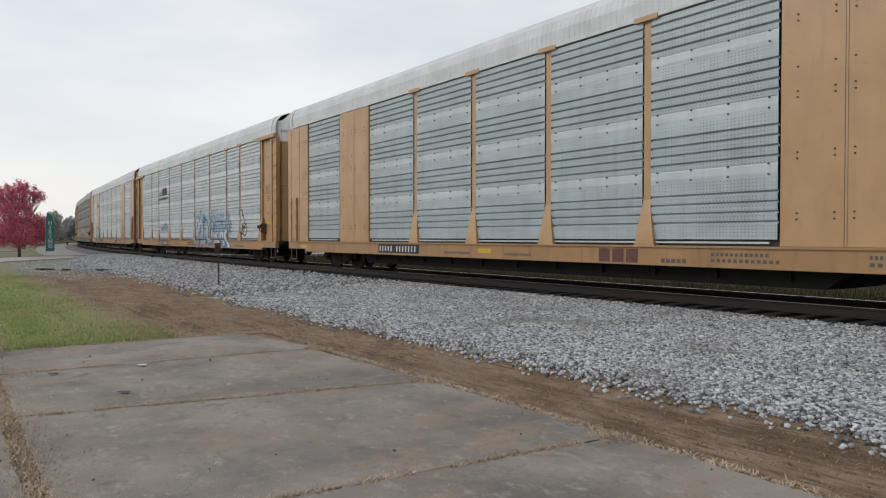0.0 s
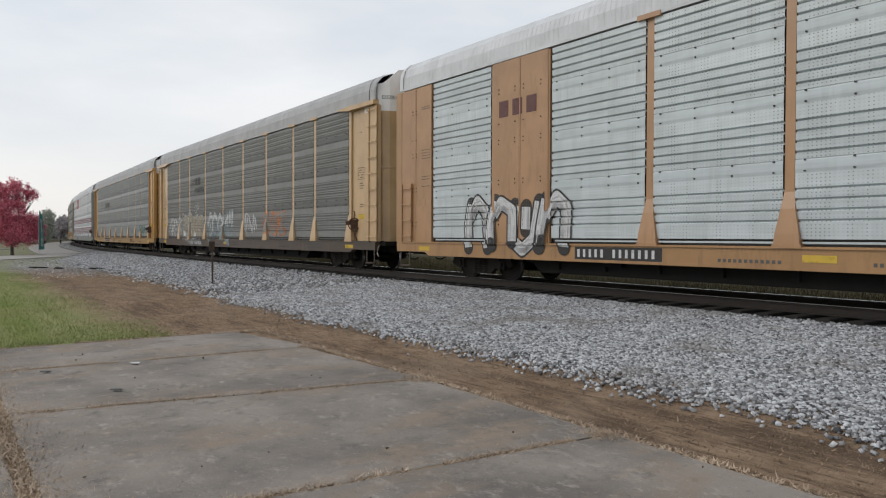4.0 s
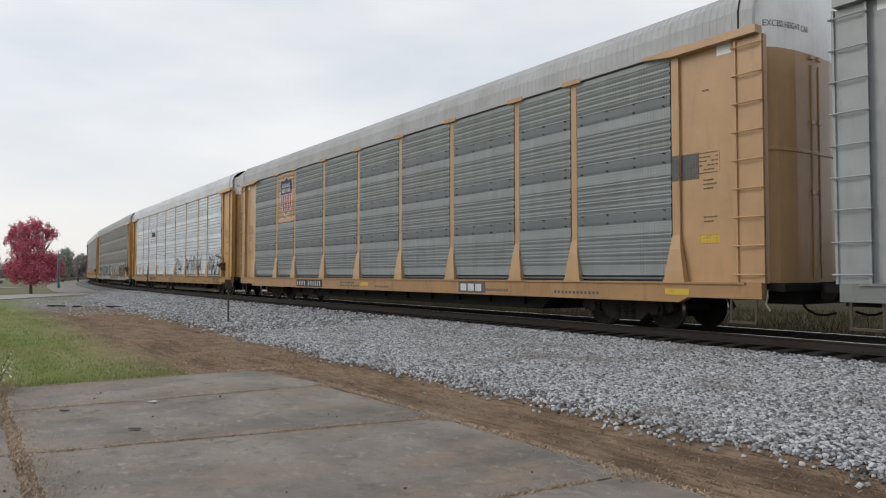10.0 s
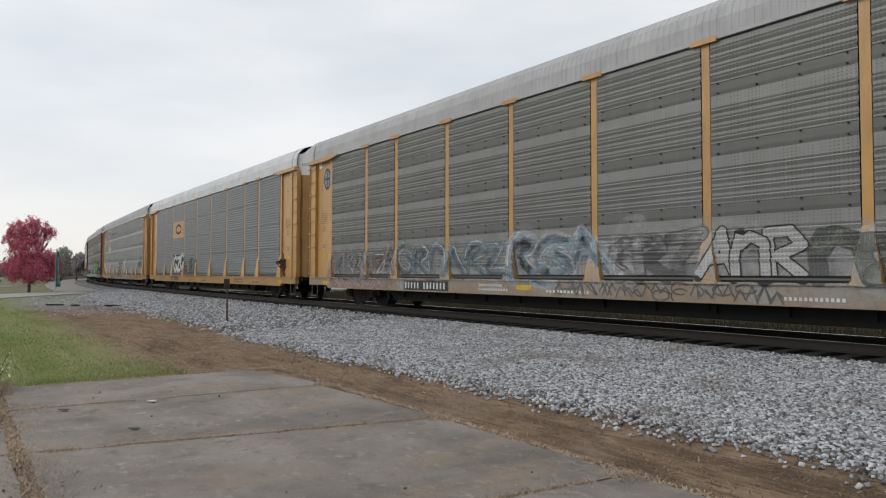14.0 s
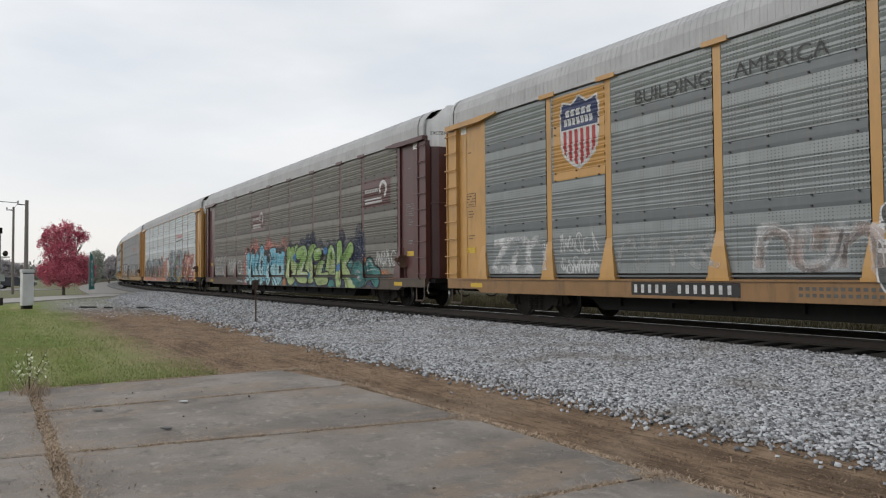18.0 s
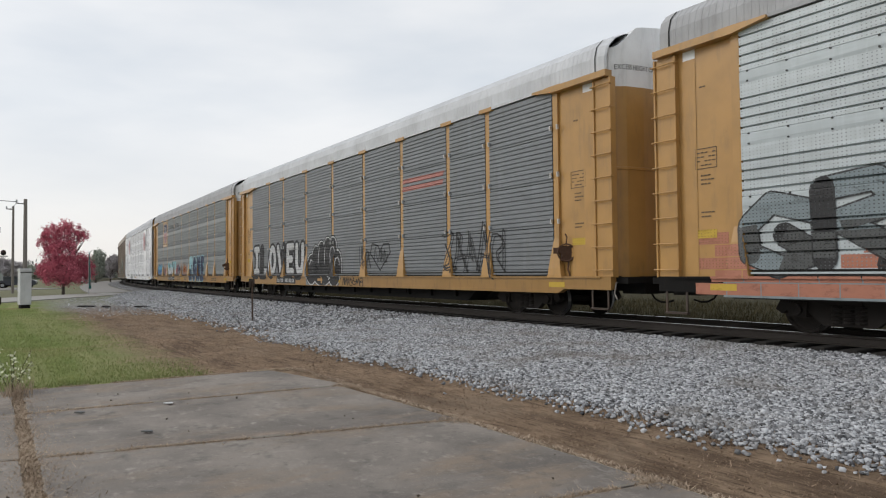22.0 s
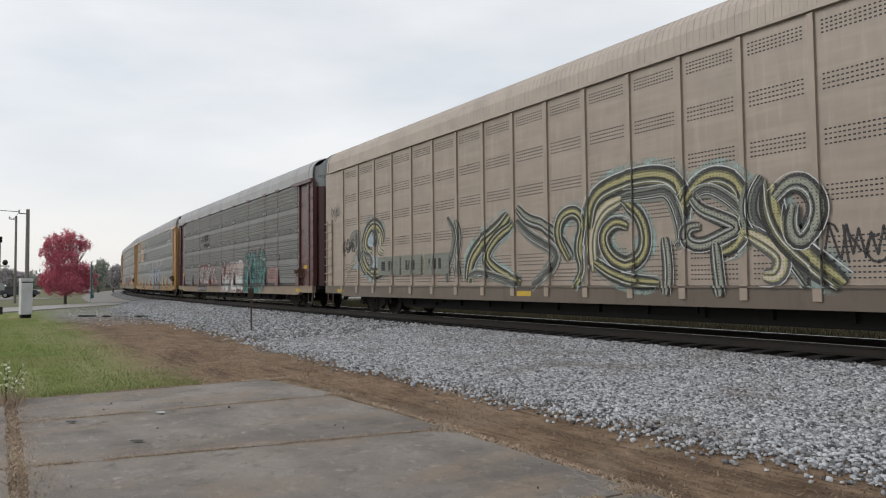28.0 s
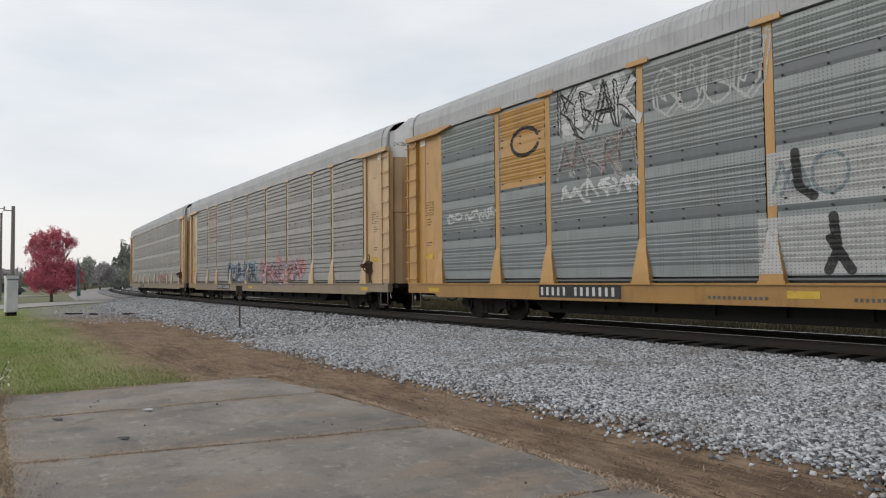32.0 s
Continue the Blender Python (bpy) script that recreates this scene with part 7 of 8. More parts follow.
ribbon(s, "amber", 0.30, (14.84, 1.32), (14.75, 2.08), (15.08, 2.66), (15.69, 2.84))
ribbon(s, "olive", 0.26, (15.69, 2.84), (16.25, 2.40), (16.35, 1.75), (15.92, 1.40), (15.36, 1.58), (15.10, 2.06), (15.46, 2.37), (15.89, 2.23))
ribbon(s, "olive", 0.34, (14.69, 2.27), (14.85, 2.96), (15.57, 3.18), (16.50, 3.24), (17.06, 3.08), (17.27, 2.70), (17.20, 2.21))
ribbon(s, "black", 0.24, (15.72, 2.86), (16.49, 2.84), (16.89, 2.87), (17.13, 2.49), (17.26, 1.93), (17.10, 1.74))
ribbon(s, "olive", 0.22, (14.84, 1.51), (15.43, 1.19), (16.14, 1.06), (16.65, 1.04))
ribbon(s, "olive", 0.30, (17.32, 2.56), (17.66, 2.96), (18.09, 3.03), (18.46, 2.83), (18.62, 2.46), (18.62, 2.07), (18.40, 1.74), (18.07, 1.62))
ribbon(s, "black", 0.20, (17.52, 2.69), (17.84, 2.81), (18.22, 2.60), (18.56, 2.30))
ribbon(s, "grey", 0.22, (17.48, 2.66), (17.65, 2.42), (18.09, 2.24), (18.50, 2.04), (18.18, 1.92), (17.68, 1.74), (17.35, 1.86), (17.38, 2.10), (17.67, 2.12))
ribbon(s, "black", 0.30, (18.97, 2.89), (18.77, 2.64), (18.71, 2.25), (18.91, 1.92), (19.38, 1.51), (19.75, 1.00))
ribbon(s, "amber", 0.26, (18.64, 1.93), (19.01, 1.73), (19.32, 1.48), (19.21, 1.15), (18.94, 1.17))
ribbon(s, "olive", 0.36, (19.10, 2.75), (19.12, 2.31), (19.29, 1.89), (19.68, 1.50), (20.30, 1.00))
ribbon(s, "grey", 0.28, (19.19, 2.48), (19.48, 2.73), (19.79, 2.64), (19.96, 2.28), (19.82, 1.92), (19.61, 1.72), (19.47, 1.99), (19.54, 2.35))
ribbon(s, "grey", 0.20, (16.82, 1.96), (16.90, 1.40), (16.86, 0.82))
ribbon(s, "grey", 0.20, (17.98, 1.79), (18.03, 1.26), (18.09, 0.80))
for du, dz in ((3.81, 2.62), (3.92, 1.78), (4.23, 1.72), (2.45, 1.87)):
    s.lay([disc(du, dz, 0.34, 0.26)], PALE, 1.5, "graffiti_fill")
lay_ribbons(s, HALO)
scrawl(s, 1.4, 2.4, 2.2, 2.75, SOOT, 114, 0.05, 4)
scrawl(s, 0.2, 1.0, 3.6, 4.2, OLD, 115, 0.025, 3)
for u0, u1, n in ((4.3, 5.9, 2), (6.0, 7.3, 3), (7.45, 8.9, 3)):
    s.lay([rect(u0, u1, 1.35, 1.98)], ASHG, 18, "number_panel", "grey number panel")
    bars(s, u0 + 0.3, u1 - 0.3, 1.5, 1.82, n, SOOT, 19, 0.45)
s.lay(stroke_polys(arc(22.3, 2.05, 1.0, 0.95, 0, 360, 24), 0.55), HALO, 1, "graffiti")
s.lay(stroke_polys(arc(22.3, 2.05, 0.92, 0.88, 0, 360, 24), 0.24), SOOT, 3, "graffiti")
s.lay(stroke_polys(arc(22.3, 2.05, 0.76, 0.73, 0, 360, 24), 0.07), CHALK, 5, "graffiti")
big_words(s, "CABBY", 21.75, 22.9, 1.82, 2.28, SIGNY)
scrawl(s, 19.9, 21.0, 1.3, 2.0, SOOT, 113, 0.04, 3)
s.lay([rect(24.86, 24.98, 1.1 + 0.5 * i, 1.35 + 0.5 * i) for i in range(4)], PINKY, 40, "reflector")
s.lay([rect(24.0, 24.8, 0.9, 1.02)], SIGNY, 40, "reflector")

car, s = build_car(17, BROWN, DARKZ, DULL_ROOF, "oxide-brown autorack with sooty sheets and dusty pink graffiti", sill_mat=DUSTSILL, door_top=GREY, style="low")
add_end_text(car)
add_clips(car)
plate(s, 5.9, 8.4, 0.66, 0.96)
s.lay([rect(6.5 + 0.2 * i, 7.5, 3.85 + 0.1 * i, 3.9 + 0.1 * i) for i in range(4)], SOOT, 2, "emblem")
bars(s, 7.6, 8.7, 3.84, 4.25, 2, SOOT, 2, 0.12)
bars(s, 7.4, 8.8, 3.45, 3.72, 8, SOOT)
cloud_of_paint(s, 6.2, 10.6, 1.1, 2.2, PINKY, 124, 0.5, 0.45)
piece(s, 6.2, 10.5, 1.12, 2.2, 5, haze(SILVERP, 0.95), haze(PINKY, 0.5), 120, thick=0.36, balloon=True)
s.lay(sum((stroke_polys(arc(6.5 + i * 0.78, 2.05, 0.42, 0.26, 170, 10, 8), 0.035) for i in range(6)), []) + stroke_polys([(6.1, 2.1), (5.95, 1.6), (6.05, 1.14)], 0.035), MAROON, 8, "graffiti")
piece(s, 12.2, 16.5, 0.68, 2.3, 6, ROSYP, MAROON, 121, thick=0.36, outline=0.05, rim=CHALK, fill2=CHALK, layer=2)
cloud_of_paint(s, 16.6, 20.4, 0.8, 2.4, TEAL, 125, 0.6, 0.6)
piece(s, 17.0, 20.5, 0.9, 2.7, 4, TEAL, MAROON, 122, thick=0.26)
piece(s, 20.7, 22.2, 1.0, 1.9, 3, PINKY, STONEG, 123, thick=0.24)
s.lay([[(16.8, 0.62), (19.5, 0.62), (19.0, 1.3), (17.2, 1.5)]], TEAL, 1, "graffiti")
s.lay([rect(1.0, 24.9, 0.985, 0.998)], SOOT, 2, "stencil")

car, s = build_car(18, YELLOW, GREENZ, DULL_ROOF, "yellow autorack with grey-green sheets, yellow name panel and silver patches", style="low")
add_end_text(car)
plate(s, 5.9, 8.5, 0.66, 0.95)
s.lay([rect(4.43, 6.2, 3.40, 5.40)], YELLOW, 1, "name_panel", "yellow name panel with black marks")
s.lay(stroke_polys(arc(5.4, 4.5, 0.52, 0.34, 20, 340, 16), 0.10), SOOT, 3, "emblem")
s.lay([rect(11.8, 13.9, 2.3, 3.2), rect(11.6, 14.0, 1.15, 2.1), rect(14.4, 15.5, 2.5, 3.2), rect(15.7, 16.8, 2.5, 3.2), rect(17.6, 19.5, 2.5, 3.15)], SILVERP, 1, "graffiti", "silver paint patches over old lettering")
scrawl(s, 11.9, 13.2, 2.4, 3.1, STONEG, 130, 0.06, 2)
s.lay(sum((stroke_polys(l, 0.16) for l in ([(12.9, 2.05), (12.95, 1.5), (12.8, 1.2)], [(12.85, 1.7), (13.15, 1.2)], [(12.3, 3.15), (12.35, 2.6), (12.6, 2.4)])), []), SOOT, 2, "graffiti")
tag(s, 14.5, 15.4, 2.6, 3.1, STONEG, 131, 0.04, 2)
s.lay(sum((stroke_polys(l, 0.09) for l in ([(17.7, 3.05), (17.72, 2.6)], [(18.0, 3.1), (18.2, 2.9)], [(19.4, 3.1), (19.5, 2.7), (18.4, 2.52)])), []), SOOT, 2, "graffiti")
piece(s, 14.6, 17.8, 0.66, 2.15, 6, CHALK, BLUE, 132, thick=0.28, glow=PALE, fill2=PALE, balloon=True, outline=0.03)
bars(s, 17.9, 18.9, 0.68, 0.94, 3, MAROON, 2, 0.2)
cloud_of_paint(s, 22.3, 24.6, 4.55, 5.4, CHALK, 133, 0.6, 0.85)
piece(s, 22.1, 24.8, 4.5, 5.4, 6, CHALK, None, 233, thick=0.34)
tag(s, 22.2, 24.8, 4.55, 5.35, OLD, 333, 0.025, 7, 7)
cloud_of_paint(s, 6.8, 8.7, 4.45, 5.35, CHALK, 134, 0.6, 0.8)
piece(s, 6.7, 8.9, 4.4, 5.4, 4, CHALK, None, 234, thick=0.36)
tag(s, 6.6, 8.9, 4.4, 5.4, SOOT, 334, 0.04, 4, 7)
piece(s, 6.6, 8.9, 3.35, 4.2, 5, haze(ROSY, 0.9), haze(SILVERP, 0.7), 135, thick=0.2)
scrawl(s, 6.7, 9.0, 2.85, 3.3, CHALK, 136, 0.07, 4)
tag(s, 9.4, 11.8, 4.3, 5.35, SILVERP, 137, 0.05, 4)
scrawl(s, 1.9, 4.2, 2.7, 2.95, CHALK, 138, 0.05, 6)
stencils(s, 14, OLD)

car, s = build_car(19, PALETAN, STONEZ, DULL_ROOF, "tan autorack with dusty grey sheets and faded emblem panel", sill_mat=DUSTSILL, style="even")
add_end_text(car)
plate(s, 6.5, 8.9)
s.lay([rect(4.43, 6.2, 3.4, 5.35)], ROSYP, 1, "emblem_panel", "faded pinkish emblem panel")
piece(s, 8.4, 13.4, 1.0, 2.1, 6, haze(NAVY, 0.9), haze(PALE, 0.7), 140, thick=0.3)
cloud_of_paint(s, 13.8, 19.4, 1.1, 2.0, ROSERED, 241, 0.6, 0.5)
piece(s, 14.0, 19.1, 1.0, 1.9, 6, haze(ROSERED, 0.8), haze(PALE, 0.6), 141, thick=0.3)

car, s = build_car(20, PALETAN, STONEZ, DULL_ROOF, "tan autorack with dusty grey sheets at the tail of the train", sill_mat=DUSTSILL, style="low")
add_end_text(car)
plate(s, 6.5, 8.9)
piece(s, 16.1, 20.1, 1.05, 1.75, 5, PINKY, STONEG, 150, thick=0.3)


# ---- beside the track ----
def blades(name, count, place, height, width, mat, label, seed, category="grass", lean=0.5, zfun=None):
    """Many single blades, each a thin bent triangle."""
    rs = np.random.RandomState(seed)
    pts = place(rs, count)
    k = len(pts)
    h = height * np.exp(rs.normal(0, 0.35, k))
    a = rs.uniform(0, 6.283, k)
    w = width * rs.uniform(0.6, 1.4, k)
    z = np.array([zfun(x, y) for x, y in pts]) if zfun else np.zeros(k)
    dx, dy = np.cos(a) * w / 2, np.sin(a) * w / 2
    lx, ly = rs.normal(0, lean, k) * h, rs.normal(0, lean, k) * h
    v = np.empty((k, 3, 3))
    v[:, 0] = np.stack([pts[:, 0] - dx, pts[:, 1] - dy, z - 0.01], 1)
    v[:, 1] = np.stack([pts[:, 0] + dx, pts[:, 1] + dy, z - 0.01], 1)
    v[:, 2] = np.stack([pts[:, 0] + lx, pts[:, 1] + ly, z + h], 1)
    me = bpy.data.meshes.new(name)
    me.vertices.add(k * 3)
    me.vertices.foreach_set("co", v.ravel())
    me.loops.add(k * 3)
    me.loops.foreach_set("vertex_index", np.arange(k * 3, dtype=np.int32))
    me.polygons.add(k)
    me.polygons.foreach_set("loop_start", np.arange(0, k * 3, 3, dtype=np.int32))
    me.polygons.foreach_set("loop_total", np.full(k, 3, np.int32))
    me.update(calc_edges=True)
    me.materials.append(mat)
    return tagged(new(name, me), label, category, kind="stuff")


LAWN = leafy("lawn_blades", (0.145, 0.19, 0.055), (0.27, 0.29, 0.125), 0.7)
STRAW = leafy("dry_straw", (0.25, 0.19, 0.14), (0.46, 0.37, 0.28), 0.8)
# weed colour lowered to near black, with the train's shade painted in
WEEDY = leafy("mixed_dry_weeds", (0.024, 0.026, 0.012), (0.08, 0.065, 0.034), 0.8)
LITTER = leafy("brown_leaf_litter", (0.10, 0.066, 0.046), (0.31, 0.225, 0.16), 0.85)


def lawn_place(rs, n):
    p = np.stack([rs.uniform(0, 1, n) ** 1.6, rs.uniform(0, 1, n)], 1)
    x = -11.7 - p[:, 0] * 27
    y = -7 + p[:, 1] * 10.2
    edge = 2.5 + 0.5 * np.sin(x * 0.9) + rs.normal(0, 0.35, n)
    return np.stack([x, y], 1)[y < edge]


blades("grass", 80000, lawn_place, 0.03, 0.011, LAWN, "short mown green grass", 21)


def beyond_place(rs, n):
    x = -62 + rs.uniform(0, 1, n) * 72
    u = 3.6 + rs.uniform(0, 1, n) ** 1.7 * 16
    return np.stack([x, np.array([track_y(a) for a in x]) + u], 1)


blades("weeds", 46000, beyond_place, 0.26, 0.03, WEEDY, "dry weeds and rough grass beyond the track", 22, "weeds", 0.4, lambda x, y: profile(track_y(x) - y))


def litter_place(rs, n):
    x = -42 + rs.uniform(0, 1, n) ** 0.7 * 44
    y = 2.7 + rs.uniform(0, 1, n) * 4.0
    keep = np.where(x > -11.4, y > 4.5, y > 2.6 + rs.normal(0, 0.4, n))
    return np.stack([x, y], 1)[keep]


blades("leaf_litter", 36000, litter_place, 0.010, 0.012, LITTER, "brown straw and leaf litter on bare dirt", 23, "litter", 2.2, lambda x, y: profile(track_y(x) - y) + 0.012)


def joint_place(rs, n):
    out = []
    k = n // 2
    y = 0.5 + rs.normal(0, 0.09, k) * (1.4 + np.sin(np.arange(k)))
    x = -11.6 + rs.uniform(0, 1, k) * 12
    out.append(np.stack([x, y], 1))
    for (a, b), share in zip(JOINTS[:5], (0.3, 0.2, 0.2, 0.2, 0.1)):
        m = int(n * 0.5 * share)
        f = rs.beta(0.9, 0.9, m)
        clump = np.sin(f * 37 + a) + np.sin(f * 13 + 2 * a) > -0.9
        yy = 0.5 + 4.0 * f
        xx = a + (b - a) * f + rs.standard_t(3, m) * 0.028
        out.append(np.stack([xx, yy], 1)[clump])
    m = int(n * 0.07)
    out.append(np.stack([rs.choice([-9.40, -6.55, -3.86], m) + rs.normal(0, 0.11, m), 4.42 + rs.normal(0, 0.07, m)], 1))
    m = int(n * 0.1)
    out.append(np.stack([-11.5 + rs.uniform(0, 1, m) * 12, 4.52 + rs.normal(0, 0.035, m)], 1))
    return np.concatenate(out)


blades("joint_weeds", 44000, joint_place, 0.014, 0.015, STRAW, "dry straw and weeds in the pavement joints", 24, "weeds", 1.6, lambda x, y: -0.01)
scatter_stones("gravel_bits", 9000, (-56, 2, 2.8, 8.4), 0.02, STONE, "stray stones on the dirt", 31, lambda x, y: profile(track_y(x) - y) + 0.003, lambda x, y: 0.0 if (x > -11.6 and y < 4.6) else min(1.0, max(0.004, (y - 5.7) / 3.0)) if x > -30 else min(1.0, max(0.05, (y - 3.0) / 2.5)))
scatter_stones("pavement_crumbs", 40, (-11, 0, 0.3, 4.4), 0.009, plain("dark_crumbs", (0.09, 0.07, 0.05), 0.9, 0, 0.5, 30), "small crumbs and dead leaves on the pavement", 32, lambda x, y: 0.004)


def debris(x, y, rz, length, label):
    bm = bmesh.new()
    prism(bm, [(-length / 2, 0), (length / 2, -0.01), (length / 2 - 0.05, 0.07), (-length / 2 + 0.1, 0.09)], -0.12, 0.12)
    ob = new("old_board", finish(bm, "old_board", MATS["creosoted_sleeper"]))
    ob.matrix_world = pose(x, y, profile(track_y(x) - y) - 0.005, 0, 0, rz)
    tagged(ob, label, "board", "boards lying in the dirt")


debris(-39.8, 4.15, 65, 0.9, "dark rotten timber board lying in the dirt")
debris(-37.0, 6.3, 58, 0.8, "dark timber offcut lying by the stones")
debris(-38.6, 4.9, 20, 0.5, "short dark timber scrap in the dirt")


def leaf_on_slab(x, y, mat, name, label):
    bm = bmesh.new()
    prism(bm, [(0.055 * math.cos(i * 0.9) * (1 + 0.4 * (i % 2)), 0.035 * math.sin(i * 0.9)) for i in range(7)], 0, 0.01)
    ob = new(name, finish(bm, name, mat))
    ob.matrix_world = pose(x, y, 0.012, 90, 0, 50)
    tagged(ob, label, name.replace("_", " "))


leaf_on_slab(-9.3, 2.05, CHALK, "paper_scrap", "white paper scrap on the pavement")
leaf_on_slab(-9.3, 1.08, OLD, "stone_chip", "dark stone chip on the pavement")
leaf_on_slab(-7.8, 1.55, OLD, "dead_leaf", "dark dead leaf on the pavement")
leaf_on_slab(-5.25, 6.2, SOOT, "dark_stone", "single black stone among grey ballast")


def marker_post():
    p = thing("marker_post", pose(-23.2, 7.41, profile(track_y(-23.2) - 7.41)), "rusty steel marker post with a small square plate beside the track", "sign post")
    bm = bmesh.new()
    prism(bm, [(-0.027, -0.2), (0.027, -0.2), (0.027, 1.32), (-0.027, 1.32)], -0.006, 0.006)
    prism(bm, [(-0.006, -0.2), (0.006, -0.2), (0.006, 1.32), (-0.006, 1.32)], 0.006, 0.04)
    part("post", bm, plain("rusty_marker_steel", (0.10, 0.068, 0.05), 0.8, 0, 0.4, 20), p)
    bm = bmesh.new()
    prism(bm, [(-0.16, 1.12), (0.16, 1.12), (0.16, 1.41), (-0.16, 1.41)], -0.016, -0.008)
    part("sign_plate", bm, plain("brown_sign_back", (0.10, 0.075, 0.06), 0.7, 0.2), p, "dull brown square plate")
    p.rotation_euler[2] = radians(-52)


marker_post()


CABINETW = paint("chalky_cabinet_paint", (0.58, 0.59, 0.61), dirt=0.25, rust=0.1)


def cabinet():
    c = thing("signal_cabinet", pose(-41.0, 1.5, -0.02, 0, 0, 12), "tall white metal signal cabinet on a dark base in the grass", "cabinet")
    bm = bmesh.new()
    v = box(bm, -0.24, 0.24, -0.25, 0.25, 0.16, 1.82)
    bmesh.ops.bevel(bm, geom=bm.edges[:], offset=0.015, segments=2, affect="EDGES")
    part("housing", bm, CABINETW, c)
    bm = bmesh.new()
    box(bm, -0.265, 0.265, -0.275, 0.275, 1.79, 1.96)
    bmesh.ops.bevel(bm, geom=bm.edges[:], offset=0.03, segments=2, affect="EDGES")
    part("lid", bm, CABINETW, c)
    bm = bmesh.new()
    box(bm, 0.24, 0.26, -0.24, 0.24, 1.735, 1.775)
    part("vent_slot", bm, SOOT, c, "dark vent slot under the lid")
    bm = bmesh.new()
    box(bm, 0.24, 0.25, -0.20, 0.20, 0.25, 1.66)
    part("door", bm, CABINETW, c)
    bm = bmesh.new()
    box(bm, -0.20, 0.20, -0.21, 0.21, -0.1, 0.16)
    part("base", bm, BLACK, c, "dark concrete base")


cabinet()


def crossing_signal():
    s = thing("crossing_signal", pose(-47.0, 0.36, -0.03), "grey level crossing signal mast with black lamp hoods", "crossing signal")
    grey = plain("aluminium_mast", (0.32, 0.32, 0.32), 0.5, 0.5)
    bm = bmesh.new()
    rod(bm, (0, 0, 0), (0, 0, 4.1), 0.065, 10)
    part("mast", bm, grey, s)
    bm = bmesh.new()
    prism(bm, [(-0.24, 0), (0.24, 0), (0.10, 0.42), (-0.10, 0.42)], -0.2, 0.2)
    part("base", bm, IRON, s)
    bm = bmesh.new()
    rod(bm, (0, 0, 4.05), (0, 0, 4.38), 0.13, 10)
    part("bell", bm, BLACK, s)
    bm = bmesh.new()
    rod(bm, (0, -0.5, 2.72), (0, 0.5, 2.72), 0.035, 6)
    part("lamp_arm", bm, grey, s)
    for y in (-0.28, 0.28):
        bm = bmesh.new()
        rod(bm, (0.12, y, 2.9), (0.15, y, 2.9), 0.14, 16)
        rod(bm, (0.15, y, 2.9), (0.42, y, 2.95), 0.12, 12)
        lamp = part("lamp_hood", bm, BLACK, s)
        bm = bmesh.new()
        rod(bm, (0.42, y, 2.95), (0.43, y, 2.95), 0.10, 12)
        part("lens", bm, plain("unlit_red_lens", (0.03, 0.006, 0.006), 0.4), lamp, "unlit dark red lens")
    bm = bmesh.new()
    box(bm, 0.08, 0.10, -0.28, 0.28, 1.35, 1.75)
    part("notice_plate", bm, GREY, s)


crossing_signal()

POLEWOOD = plain("grey_weathered_pole", (0.22, 0.20, 0.18), 0.85, 0, 0.35, 6)


def utility_pole(x, y, h, r, tilt, label):
    p = thing("utility_pole", pose(x, y, -0.05, 0, tilt, 0), label, "utility pole", "utility poles")
    bm = bmesh.new()
    rod(bm, (0, 0, -0.5), (0, 0, h), r, 12, 0, r * 0.72)
    part("pole", bm, POLEWOOD, p)
    bm = bmesh.new()
    rod(bm, (0, 0, h - 0.32), (0, -0.55, h - 0.30), 0.035, 6)
    part("bracket", bm, IRON, p)
    bm = bmesh.new()
    rod(bm, (0, -0.52, h - 0.30), (0, -0.52, h - 0.05), 0.05, 8)
    part("insulator", bm, GREY, p)
    return p


utility_pole(-56, 1.98, 6.85, 0.15, 0, "thick grey wooden utility pole by the crossing")
utility_pole(-75, 1.62, 7.95, 0.12, 1.2, "thin leaning wooden utility pole across the road")


def cable(pts, r, label):
    bm = bmesh.new()
    tube(bm, pts, r, 5)
    ob = new("overhead_cable", finish(bm, "overhead_cable", BLACK))
    tagged(ob, label, "cable", "overhead cables")


def sag(a, b, d, k=10):
    return [(a[0] + (b[0] - a[0]) * i / k, a[1] + (b[1] - a[1]) * i / k, a[2] + (b[2] - a[2]) * i / k - d * 4 * (i / k) * (1 - i / k)) for i in range(k + 1)]


cable(sag((-56, 1.46, 6.6), (-50, -14, 8.6), 0.5), 0.022, "sagging overhead cable between poles")
cable(sag((-75, 1.1, 7.8), (-56, 1.46, 6.6), 0.3), 0.014, "thin overhead cable between poles")


